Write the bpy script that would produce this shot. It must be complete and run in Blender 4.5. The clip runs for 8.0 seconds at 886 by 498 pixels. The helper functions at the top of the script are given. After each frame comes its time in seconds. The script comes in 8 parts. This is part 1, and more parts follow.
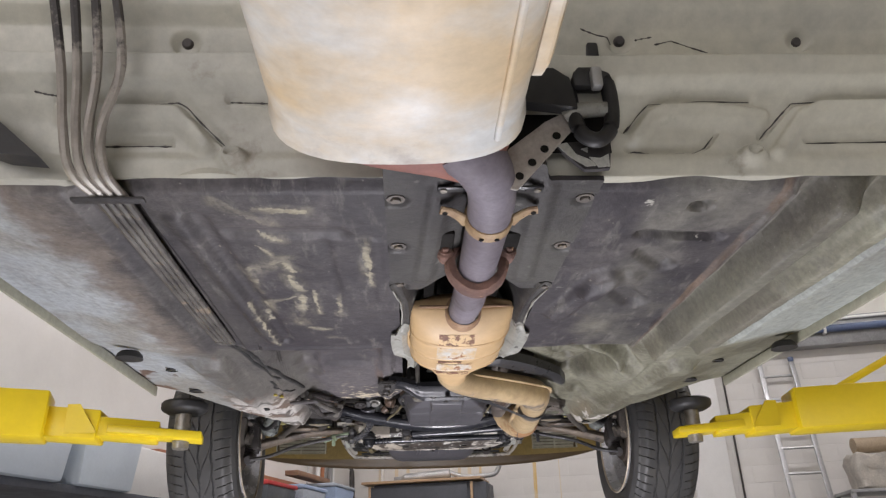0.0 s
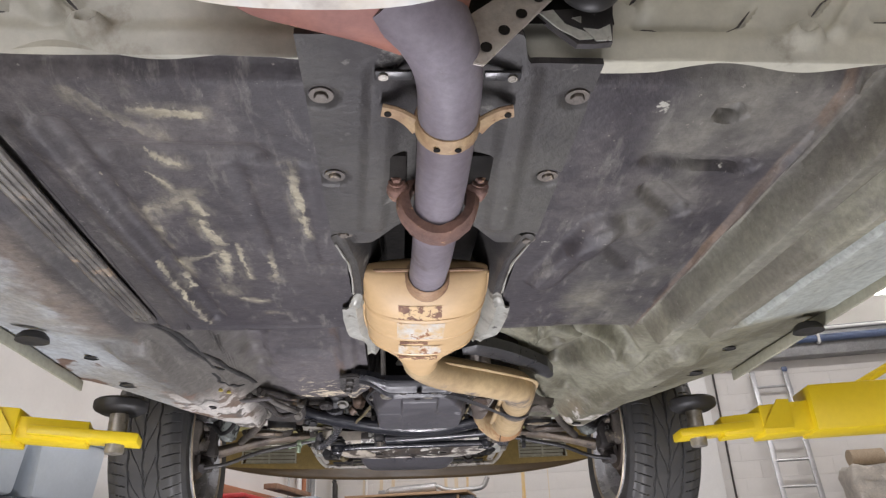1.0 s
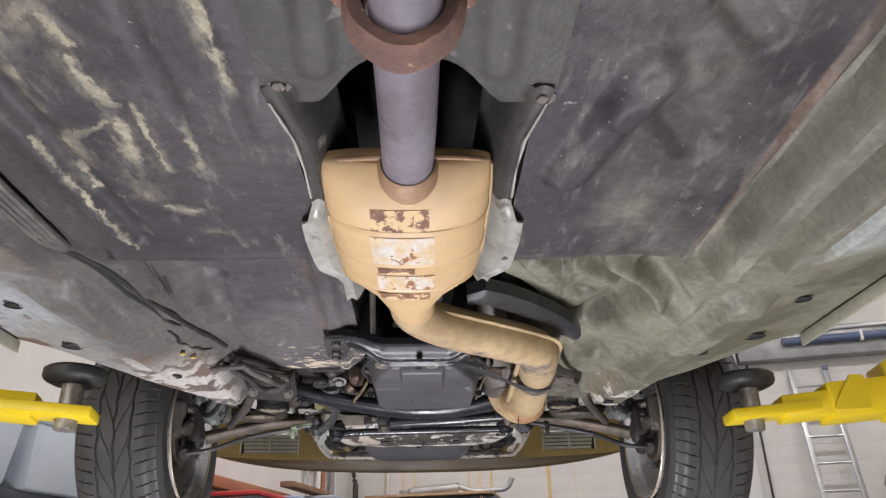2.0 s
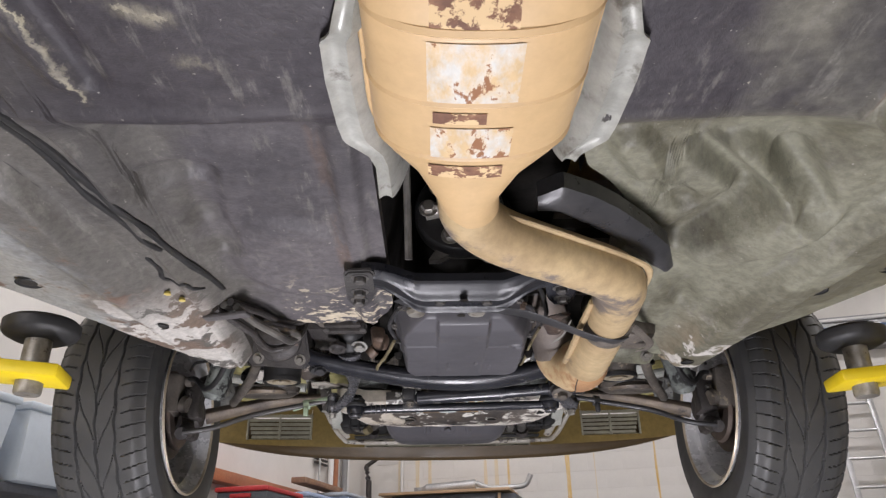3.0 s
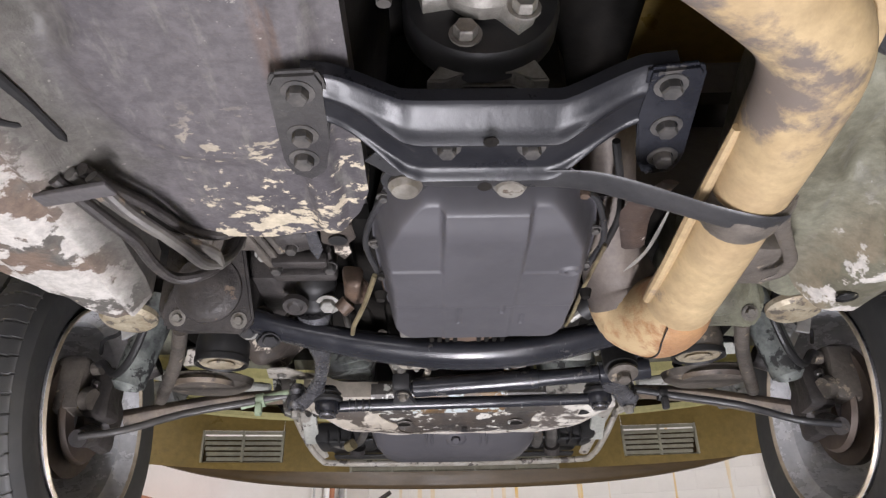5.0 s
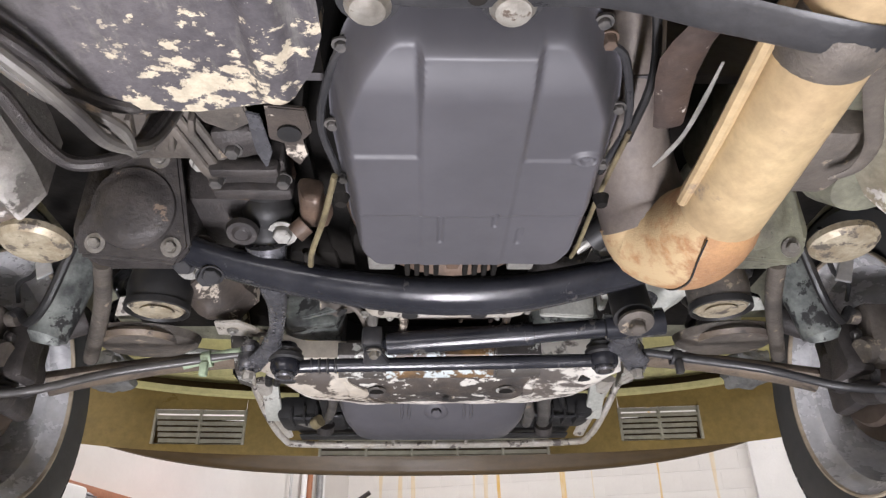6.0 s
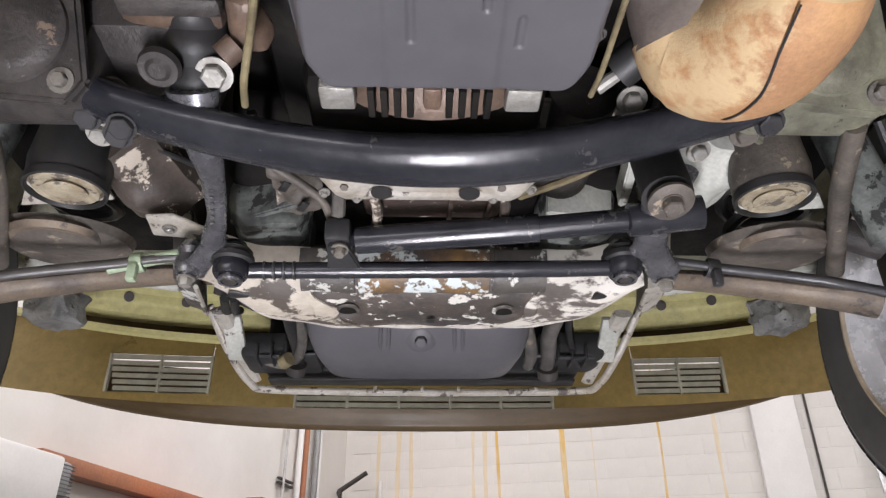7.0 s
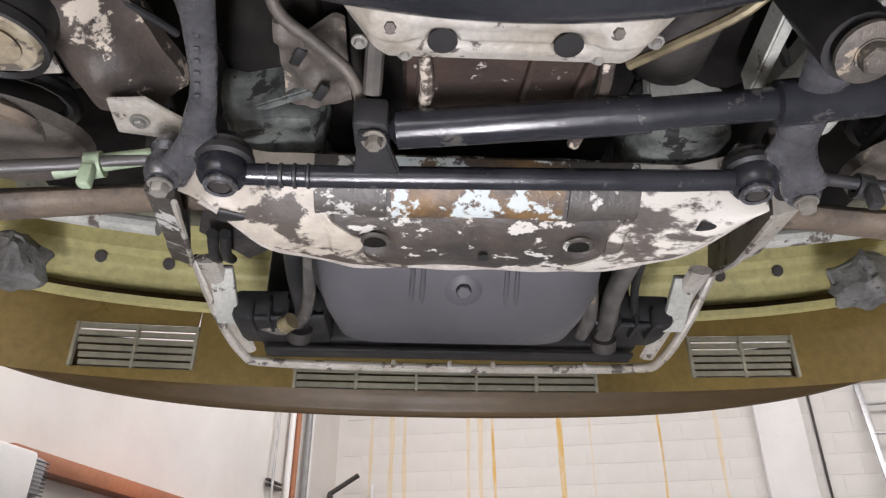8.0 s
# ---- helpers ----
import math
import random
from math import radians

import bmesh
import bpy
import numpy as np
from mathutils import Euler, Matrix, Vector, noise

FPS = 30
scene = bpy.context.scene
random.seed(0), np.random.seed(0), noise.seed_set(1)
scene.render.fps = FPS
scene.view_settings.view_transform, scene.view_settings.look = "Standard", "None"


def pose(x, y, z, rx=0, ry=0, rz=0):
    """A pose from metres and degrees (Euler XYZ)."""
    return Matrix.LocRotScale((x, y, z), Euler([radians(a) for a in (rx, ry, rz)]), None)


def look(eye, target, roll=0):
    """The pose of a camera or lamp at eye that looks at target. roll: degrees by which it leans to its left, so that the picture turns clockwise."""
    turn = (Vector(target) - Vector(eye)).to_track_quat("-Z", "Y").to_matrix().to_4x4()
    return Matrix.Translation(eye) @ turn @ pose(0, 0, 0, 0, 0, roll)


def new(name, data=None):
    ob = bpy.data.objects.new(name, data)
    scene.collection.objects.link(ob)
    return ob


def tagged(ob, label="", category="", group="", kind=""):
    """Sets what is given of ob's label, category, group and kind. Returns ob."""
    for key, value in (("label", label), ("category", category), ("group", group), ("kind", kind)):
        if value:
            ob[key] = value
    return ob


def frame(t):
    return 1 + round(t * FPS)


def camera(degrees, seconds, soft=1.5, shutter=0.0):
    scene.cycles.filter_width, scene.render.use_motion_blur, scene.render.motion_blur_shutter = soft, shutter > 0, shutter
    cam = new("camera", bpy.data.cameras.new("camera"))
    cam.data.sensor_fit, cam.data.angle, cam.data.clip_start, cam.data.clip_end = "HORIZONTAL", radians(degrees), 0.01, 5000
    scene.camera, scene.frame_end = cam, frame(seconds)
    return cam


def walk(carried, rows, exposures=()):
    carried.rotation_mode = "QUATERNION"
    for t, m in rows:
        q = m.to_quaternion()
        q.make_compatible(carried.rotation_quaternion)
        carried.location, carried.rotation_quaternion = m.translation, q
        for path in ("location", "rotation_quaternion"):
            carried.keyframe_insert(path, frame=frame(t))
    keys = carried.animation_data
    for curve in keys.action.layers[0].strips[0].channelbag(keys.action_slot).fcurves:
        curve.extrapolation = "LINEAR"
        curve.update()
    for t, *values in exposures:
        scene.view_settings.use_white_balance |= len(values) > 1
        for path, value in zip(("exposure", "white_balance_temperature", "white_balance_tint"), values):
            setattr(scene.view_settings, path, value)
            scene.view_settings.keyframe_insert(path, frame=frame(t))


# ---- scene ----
cam = camera(63.5, 8.0, soft=1.3)
PATH = [
    (0, (-0.093, 0.085, 1.347), (0.008, 1.908, 2.163), -1.8),
    (0.5, (-0.084, 0.231, 1.357), (0.046, 2.045, 2.189), -2.0),
    (1, (-0.042, 0.316, 1.358), (0.087, 2.122, 2.207), -2.0),
    (1.5, (0.007, 0.461, 1.359), (0.102, 2.265, 2.218), -1.5),
    (1.7, (0.018, 0.514, 1.359), (0.095, 2.319, 2.216), -1.3),
    (2.8, (-0.03, 0.847, 1.364), (0.001, 2.652, 2.225), -0.9),
    (3, (-0.039, 0.897, 1.361), (-0.01, 2.703, 2.22), -1.0),
    (3.5, (-0.039, 1.011, 1.352), (-0.024, 2.813, 2.219), -1.0),
    (4, (-0.011, 1.178, 1.37), (-0.012, 2.966, 2.267), -0.8),
    (4.5, (-0.022, 1.3, 1.385), (-0.022, 3.072, 2.311), -0.8),
    (4.7, (-0.032, 1.349, 1.395), (-0.024, 3.112, 2.338), -1.0),
    (5.8, (-0.045, 1.579, 1.386), (0.012, 3.313, 2.381), -0.9),
    (6, (-0.032, 1.626, 1.39), (0.033, 3.371, 2.366), -1.0),
    (6.5, (0.004, 1.763, 1.388), (0.064, 3.517, 2.346), -0.7),
    (7, (-0.002, 1.866, 1.373), (0.055, 3.627, 2.32), -0.3),
    (7.5, (-0.034, 2.008, 1.384), (0.029, 3.769, 2.328), -0.0),
    (8, (-0.062, 2.114, 1.399), (0.02, 3.867, 2.358), 0.1),
]
walk(cam, [(t, look(eye, target, roll)) for t, eye, target, roll in PATH], [(0, -0.42), (1.5, -0.30), (3, -0.34), (4.5, -0.18), (6, 0.2), (8, 0.15)])

# ---- world and light ----
world = bpy.data.worlds.new("world")
scene.world = world
world.use_nodes = True
wn = world.node_tree.nodes
sky = wn.new("ShaderNodeTexSky")
sky.sky_type, sky.sun_disc = "NISHITA", False
sky.sun_elevation, sky.sun_rotation = radians(40), radians(200)
world.node_tree.links.new(sky.outputs[0], wn["Background"].inputs[0])
wn["Background"].inputs[1].default_value = 0.1
scene.view_settings.exposure = 0.0


def area_lamp(name, m, sx, sy, watts, colour):
    data = bpy.data.lights.new(name, "AREA")
    data.shape, data.size, data.size_y, data.energy, data.color = "RECTANGLE", sx, sy, watts, colour
    ob = new(name, data)
    ob.matrix_world = m
    return ob


# the workshop is turned against the car; all room parts use this frame
ROOM = pose(1.52, 9.62, 0, 0, 0, -15)
# unseen lamp before the closed south wall, for daylight from an assumed gate
area_lamp("assumed_gate_daylight", ROOM @ look((0.0, -14.9, 1.6), (0.0, 0, 1.4)), 5.0, 3.0, 250, (1.0, 0.96, 1.0))
# ceiling strip lights of the workshop
for lx, ly in ((-0.6, -2.6), (3.4, -2.6), (-1.2, -6.5), (3.6, -7.0), (0.8, -11.5)):
    area_lamp("ceiling_strip", ROOM @ look((lx, ly, 5.05), (lx, ly + 0.001, 0)), 2.4, 0.3, 84, (1.0, 0.96, 0.99))
# two unseen lights added on the floor, standing in for a hand-carried diode lamp
FILL_LIGHTS = ((0.16, 0.60, 9), (-0.08, 1.75, 46))
for wx, wy, watts in FILL_LIGHTS:
    area_lamp("fill_light_beam", look((wx, wy, 0.15), (wx, wy + 0.001, 1.75)), 0.10, 1.0, watts, (0.985, 0.96, 1.035))

# ---- materials ----
MATS = {}
# surfaces of small parts carry finer grain and patches
SMALL = {"greasy_dark_casting", "dirty_worn_steel", "dull_cast_alloy", "browned_casting", "browned_cover", "scraped_white_and_bare_steel", "brown_and_white_flaked_frame", "worn_white_panel_paint", "grimy_pale_green_paint", "pale_green_paint", "yellowed_cap", "scraped_subframe", "worn_dark_subframe_paint", "rusty_saddle_paint", "flaking_rust", "tan_and_rust_steel", "glossy_black_enamel", "black_enamel", "grimy_olive_paint", "bare_pale_steel"}


def mat(name, base, second=None, scale=6.0, rough=0.6, metal=0.0, bump=0.15, third=None, cover=0.0, third_scale=9.0, fine=60.0, coat=0.0, stretch=(1, 1, 1), rough_var=0.15, soft=0.03, bias=None, grain=1.0, spec=0.5, flank=None):
    """Noise-mixed surface: base and second colours blend at a large scale, third breaks through in patches (cover 0..1)."""
    if name in MATS:
        return MATS[name]
    m = bpy.data.materials.new(name)
    m.use_nodes = True
    nt = m.node_tree
    n, l = nt.nodes, nt.links
    b = n["Principled BSDF"]
    tc = n.new("ShaderNodeTexCoord")
    mp = n.new("ShaderNodeMapping")
    mp.inputs["Scale"].default_value = stretch
    l.new(tc.outputs["Object"], mp.inputs[0])

    def noise_tex(sc, detail=6.0, w=0.6):
        t = n.new("ShaderNodeTexNoise")
        t.inputs["Scale"].default_value, t.inputs["Detail"].default_value, t.inputs["Roughness"].default_value = sc, detail, w
        l.new(mp.outputs[0], t.inputs["Vector"])
        return t

    def ramp(src, a, c):
        r = n.new("ShaderNodeMapRange")
        r.inputs[1].default_value, r.inputs[2].default_value = a, c
        l.new(src, r.inputs[0])
        return r.outputs[0]

    def mix(f, a, c, mode="MIX"):
        x = n.new("ShaderNodeMix")
        x.data_type, x.blend_type = "RGBA", mode
        for sock, v in ((x.inputs[0], f), (x.inputs[6], a), (x.inputs[7], c)):
            if isinstance(v, (int, float)):
                sock.default_value = v
            elif isinstance(v, tuple):
                sock.default_value = (*v, 1)
            else:
                l.new(v, sock)
        return x.outputs[2]

    second = second or tuple(c * 0.72 for c in base)
    if name in SMALL:
        scale, third_scale, fine = scale * 2.0, third_scale * 2.4, 170.0
    big, mid, small = noise_tex(scale), noise_tex(third_scale, 8.0, 0.68), noise_tex(fine, 4.0, 0.7)
    col = mix(ramp(big.outputs[0], 0.38, 0.62), base, second)
    speck = mix(ramp(small.outputs[0], 0.3, 0.7), (1 - 0.18 * grain,) * 3, (1 + 0.12 * grain,) * 3)
    col = mix(1.0, col, speck, "MULTIPLY")
    if third:
        edge = 0.72 - 0.42 * cover
        patch = mid.outputs[0]
        if flank:
            # more of the third colour past a plane (nx, ny, offset) and behind y_end
            dot = n.new("ShaderNodeVectorMath")
            dot.operation = "DOT_PRODUCT"
            dot.inputs[1].default_value = (flank[0], flank[1], 0)
            l.new(tc.outputs["Object"], dot.inputs[0])
            fr = n.new("ShaderNodeMapRange")
            fr.inputs[1].default_value, fr.inputs[2].default_value, fr.inputs[3].default_value, fr.inputs[4].default_value = flank[2] - 0.012, flank[2] + 0.016, -0.10, 0.13
            l.new(dot.outputs["Value"], fr.inputs[0])
            sy = n.new("ShaderNodeSeparateXYZ")
            l.new(tc.outputs["Object"], sy.inputs[0])
            ye = n.new("ShaderNodeMapRange")
            ye.inputs[1].default_value, ye.inputs[2].default_value, ye.inputs[3].default_value, ye.inputs[4].default_value = flank[3] - 0.03, flank[3] + 0.05, 0.0, -0.22
            l.new(sy.outputs[1], ye.inputs[0])
            for src in (fr.outputs[0], ye.outputs[0]):
                ad = n.new("ShaderNodeMath")
                ad.operation = "ADD"
                l.new(patch, ad.inputs[0])
                l.new(src, ad.inputs[1])
                patch = ad.outputs[0]
        if bias:
            # more of the third colour away from the middle plane: (axis, from, to, amount)
            sp = n.new("ShaderNodeSeparateXYZ")
            l.new(tc.outputs["Object"], sp.inputs[0])
            ab = n.new("ShaderNodeMath")
            ab.operation = "ABSOLUTE"
            l.new(sp.outputs["XYZ".index(bias[0])], ab.inputs[0])
            br = n.new("ShaderNodeMapRange")
            br.inputs[1].default_value, br.inputs[2].default_value, br.inputs[4].default_value = bias[1], bias[2], bias[3]
            l.new(ab.outputs[0], br.inputs[0])
            ad = n.new("ShaderNodeMath")
            ad.operation = "ADD"
            l.new(patch, ad.inputs[0])
            l.new(br.outputs[0], ad.inputs[1])
            patch = ad.outputs[0]
        col = mix(ramp(patch, edge, edge + soft), col, third)
    l.new(col, b.inputs["Base Color"])
    r = n.new("ShaderNodeMapRange")
    r.inputs[1].default_value, r.inputs[2].default_value = 0.3, 0.7
    r.inputs[3].default_value, r.inputs[4].default_value = max(0.03, rough - rough_var), min(1.0, rough + rough_var)
    l.new(mid.outputs[0], r.inputs[0])
    l.new(r.outputs[0], b.inputs["Roughness"])
    b.inputs["Metallic"].default_value = metal
    b.inputs["Specular IOR Level"].default_value = spec
    b.inputs["Coat Weight"].default_value = coat
    if bump:
        bp = n.new("ShaderNodeBump")
        bp.inputs["Strength"].default_value, bp.inputs["Distance"].default_value = bump, 0.004
        h = n.new("ShaderNodeMath")
        h.operation = "ADD"
        l.new(small.outputs[0], h.inputs[0])
        l.new(mid.outputs[0], h.inputs[1])
        l.new(h.outputs[0], bp.inputs["Height"])
        l.new(bp.outputs[0], b.inputs["Normal"])
    MATS[name] = m
    return m


FLANGE = mat("worn_steel_flange", (0.30, 0.285, 0.255), (0.19, 0.175, 0.155), 22, 0.42, 0.3, 0.25, third=(0.07, 0.062, 0.055), cover=0.34, third_scale=26, soft=0.10, fine=170)
# darker brown holds the shade on the down pipe
SHADEBROWN = mat("shade_browned_steel", (0.175, 0.145, 0.122), (0.115, 0.096, 0.085), 12, 0.62, 0.0, 0.2, third=(0.30, 0.215, 0.14), cover=0.20, third_scale=16, soft=0.12, fine=150)
UNDERSEAL = mat("underseal", (0.075, 0.07, 0.073), (0.105, 0.098, 0.098), 4, 0.55, bump=0.25, third=(0.30, 0.27, 0.20), cover=0.06, third_scale=7, spec=0.22)
PLATE = mat("dusty_underseal", (0.088, 0.085, 0.078), (0.048, 0.045, 0.046), 5, 0.5, bump=0.35, third=(0.27, 0.265, 0.24), cover=0.26, third_scale=17, soft=0.10, fine=110, spec=0.22)
OLIVE = mat("dull_olive_paint", (0.36, 0.35, 0.27), (0.27, 0.265, 0.20), 3, 0.45, bump=0.12, third=(0.20, 0.15, 0.10), cover=0.12)
OLIVEDIRT = mat("grimy_olive_paint", (0.22, 0.22, 0.16), (0.11, 0.105, 0.08), 9, 0.55, bump=0.3, third=(0.05, 0.045, 0.04), cover=0.2, third_scale=14)
HEEL = mat("dusty_grey_olive_paint", (0.50, 0.485, 0.395), (0.35, 0.345, 0.30), 3.0, 0.40, bump=0.12, third=(0.21, 0.185, 0.14), cover=0.18, third_scale=6, soft=0.10, grain=0.6)
ZINC = mat("pale_zinc_sheet", (0.42, 0.42, 0.385), (0.29, 0.29, 0.26), 12, 0.42, 0.15, 0.15, third=(0.13, 0.12, 0.10), cover=0.34, third_scale=20, soft=0.10)
LINEDUST = mat("dusty_coated_line", (0.36, 0.33, 0.285), (0.25, 0.225, 0.195), 7, 0.4, 0.1, 0.1, third=(0.055, 0.05, 0.047), cover=0.24, third_scale=5, soft=0.04)
LINE = mat("grey_coated_line", (0.17, 0.16, 0.145), (0.08, 0.074, 0.07), 16, 0.38, 0.2, 0.12, third=(0.30, 0.235, 0.17), cover=0.30, third_scale=18, soft=0.06)
MUFFLER = mat("stained_aluminised_steel", (0.67, 0.68, 0.66), (0.64, 0.51, 0.33), 6.5, 0.55, 0.0, 0.03, third=(0.44, 0.40, 0.36), cover=0.30, third_scale=9, stretch=(0.8, 1.0, 1), soft=0.12, grain=0.6)
PIPE = mat("dull_violet_grey_steel", (0.215, 0.195, 0.225), (0.155, 0.135, 0.155), 9, 0.6, 0.0, 0.12, third=(0.12, 0.10, 0.10), cover=0.24, third_scale=14, soft=0.10, grain=0.8, fine=120, spec=0.35)
RUST = mat("flaking_rust", (0.23, 0.13, 0.10), (0.15, 0.09, 0.075), 14, 0.85, 0.0, 0.5, third=(0.36, 0.22, 0.13), cover=0.3, third_scale=20)
CLAMPTAN = mat("rusty_tan_clamp", (0.42, 0.30, 0.17), (0.30, 0.19, 0.11), 40, 0.65, 0.0, 0.3, third=(0.20, 0.11, 0.06), cover=0.30, third_scale=50, soft=0.08, fine=220)
REDOX = mat("red_oxide_steel", (0.33, 0.13, 0.085), (0.26, 0.12, 0.10), 9, 0.6, 0.1, 0.1)
TAN = mat("heat_tanned_steel", (0.56, 0.385, 0.20), (0.50, 0.345, 0.18), 6, 0.5, 0.0, 0.04, third=(0.46, 0.29, 0.15), cover=0.15, soft=0.12, grain=0.4)
PIPETAN = mat("sooty_tan_steel", (0.49, 0.37, 0.21), (0.41, 0.30, 0.17), 9, 0.5, 0.1, 0.12, third=(0.17, 0.14, 0.12), cover=0.40, third_scale=14, soft=0.10, flank=(-0.64, 0.77, 1.196, 1.82))
JOINT = mat("orange_rust_steel", (0.44, 0.25, 0.115), (0.33, 0.18, 0.09), 16, 0.65, 0.05, 0.3, third=(0.50, 0.37, 0.21), cover=0.42, third_scale=34, soft=0.12, fine=240, flank=(-1.0, 0.0, -0.232, 9.0))
TANRUST = mat("tan_and_rust_steel", (0.40, 0.27, 0.16), (0.28, 0.165, 0.10), 8, 0.65, 0.1, 0.2, third=(0.18, 0.14, 0.115), cover=0.34, third_scale=10, soft=0.06)
LABELWHITE = mat("worn_label", (0.58, 0.57, 0.53), (0.58, 0.42, 0.23), 70, 0.6, 0.1, 0.1, third=(0.26, 0.12, 0.055), cover=0.40, third_scale=60, stretch=(1, 0.5, 1))
LABELRUST = mat("rusted_label", (0.155, 0.07, 0.04), (0.22, 0.11, 0.06), 60, 0.7, 0.0, 0.1, third=(0.62, 0.45, 0.25), cover=0.50, third_scale=42)
BLACK = mat("black_enamel", (0.030, 0.030, 0.032), (0.045, 0.044, 0.046), 9, 0.36, 0.0, 0.08)
BLACKGLOSS = mat("glossy_black_enamel", (0.017, 0.018, 0.023), (0.030, 0.031, 0.037), 7, 0.22, 0.0, 0.08, third=(0.075, 0.07, 0.065), cover=0.20, third_scale=12, grain=0.5, rough_var=0.08)
CROSSMAT = mat("worn_black_enamel", (0.014, 0.0145, 0.018), (0.028, 0.028, 0.031), 9, 0.33, 0.0, 0.10, third=(0.085, 0.075, 0.065), cover=0.24, third_scale=16, soft=0.08, spec=0.3, rough_var=0.10)
GREY = mat("matt_grey_coated_steel", (0.088, 0.085, 0.094), (0.072, 0.070, 0.077), 5, 0.48, 0.0, 0.02, grain=0.2)
GREASY = mat("greasy_dark_casting", (0.07, 0.062, 0.058), (0.04, 0.036, 0.035), 12, 0.5, 0.2, 0.4, third=(0.20, 0.15, 0.11), cover=0.16, third_scale=16)
DIRTY = mat("dirty_worn_steel", (0.15, 0.13, 0.11), (0.09, 0.08, 0.07), 10, 0.55, 0.2, 0.35, third=(0.30, 0.25, 0.19), cover=0.26, third_scale=14)
FORGED = mat("forged_steel", (0.20, 0.20, 0.215), (0.12, 0.12, 0.13), 20, 0.27, 0.6, 0.06, third=(0.28, 0.28, 0.29), cover=0.22, third_scale=60, soft=0.08, fine=200)
ALLOY = mat("dull_cast_alloy", (0.40, 0.39, 0.36), (0.25, 0.24, 0.22), 12, 0.45, 0.5, 0.25, third=(0.10, 0.085, 0.07), cover=0.2, third_scale=18)
COPPERY = mat("browned_casting", (0.16, 0.108, 0.078), (0.10, 0.072, 0.055), 14, 0.42, 0.2, 0.25, third=(0.30, 0.26, 0.21), cover=0.16, third_scale=18, soft=0.06)
BROWNED = mat("browned_cover", (0.080, 0.055, 0.044), (0.055, 0.041, 0.036), 10, 0.45, 0.1, 0.15, third=(0.50, 0.45, 0.40), cover=0.22, third_scale=24)
CAPYELLOW = mat("yellow_plastic", (0.62, 0.50, 0.10), (0.50, 0.40, 0.10), 30, 0.45, 0.0, 0.05)
BRASS = mat("yellowed_tube", (0.34, 0.29, 0.17), (0.16, 0.13, 0.08), 22, 0.4, 0.4, 0.1)
STEELBOLT = mat("zinc_bolt", (0.36, 0.34, 0.30), (0.22, 0.20, 0.17), 40, 0.4, 0.5, 0.15, third=(0.12, 0.09, 0.07), cover=0.3, third_scale=60, soft=0.06)
DARKBOLT = mat("dark_bolt", (0.085, 0.082, 0.08), (0.14, 0.13, 0.12), 60, 0.42, 0.4, 0.1)
RUBBER = mat("black_rubber", (0.016, 0.016, 0.0165), (0.026, 0.025, 0.025), 20, 0.5, 0, 0.12)
TYRE = mat("tyre_rubber", (0.050, 0.050, 0.051), (0.066, 0.065, 0.063), 10, 0.5, 0, 0.1, grain=0.4)
RIM = mat("silver_wheel_paint", (0.74, 0.74, 0.75), (0.62, 0.62, 0.63), 8, 0.28, 0.3, 0.03, third=(0.20, 0.165, 0.13), cover=0.08, third_scale=14, soft=0.1)
RIMLIP = mat("stained_rim_edge", (0.56, 0.48, 0.36), (0.36, 0.29, 0.21), 14, 0.4, 0.2, 0.06)
DISC = mat("brake_disc_steel", (0.15, 0.115, 0.092), (0.085, 0.066, 0.055), 8, 0.5, 0.4, 0.1)
YELLOW = mat("yellow_lift_paint", (0.80, 0.60, 0.015), (0.74, 0.54, 0.012), 4, 0.4, 0, 0.04, third=(0.40, 0.33, 0.06), cover=0.03, third_scale=12, grain=0.2)
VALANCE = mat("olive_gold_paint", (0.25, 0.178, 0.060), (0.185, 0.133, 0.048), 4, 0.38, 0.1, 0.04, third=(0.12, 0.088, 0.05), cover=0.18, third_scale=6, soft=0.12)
HORNWHITE = mat("worn_white_panel_paint", (0.55, 0.55, 0.50), (0.40, 0.41, 0.37), 6, 0.45, 0.0, 0.15, third=(0.12, 0.10, 0.085), cover=0.30, third_scale=8)
FRAMERUST = mat("brown_and_white_flaked_frame", (0.060, 0.051, 0.046), (0.105, 0.085, 0.070), 8, 0.5, 0.1, 0.25, third=(0.62, 0.55, 0.46), cover=0.40, third_scale=8)
# near-black stands in for the shade of deep recesses, on top of grime
RECESSBLACK = mat("recess_black_grime", (0.010, 0.0095, 0.009), (0.020, 0.018, 0.016), 12, 0.7, 0.0, 0.3, spec=0.08)
SCRAPEDPALE = mat("bare_pale_steel", (0.50, 0.47, 0.43), (0.38, 0.34, 0.30), 12, 0.5, 0.1, 0.15, third=(0.22, 0.16, 0.12), cover=0.22, third_scale=16, soft=0.06)
ARMTAN = mat("tan_worn_arm_paint", (0.21, 0.165, 0.12), (0.11, 0.09, 0.075), 14, 0.5, 0.1, 0.3, third=(0.05, 0.045, 0.04), cover=0.34, third_scale=18, soft=0.05, fine=170)
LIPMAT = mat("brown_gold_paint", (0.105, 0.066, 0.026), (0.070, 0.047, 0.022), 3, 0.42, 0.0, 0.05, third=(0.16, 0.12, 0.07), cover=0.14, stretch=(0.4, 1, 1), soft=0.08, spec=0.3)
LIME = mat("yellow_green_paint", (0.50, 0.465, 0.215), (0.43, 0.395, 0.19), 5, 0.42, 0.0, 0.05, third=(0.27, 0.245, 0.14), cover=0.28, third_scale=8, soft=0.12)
GRILLEMAT = mat("grey_painted_grille", (0.34, 0.325, 0.25), (0.27, 0.255, 0.20), 8, 0.45, 0.1, 0.05)
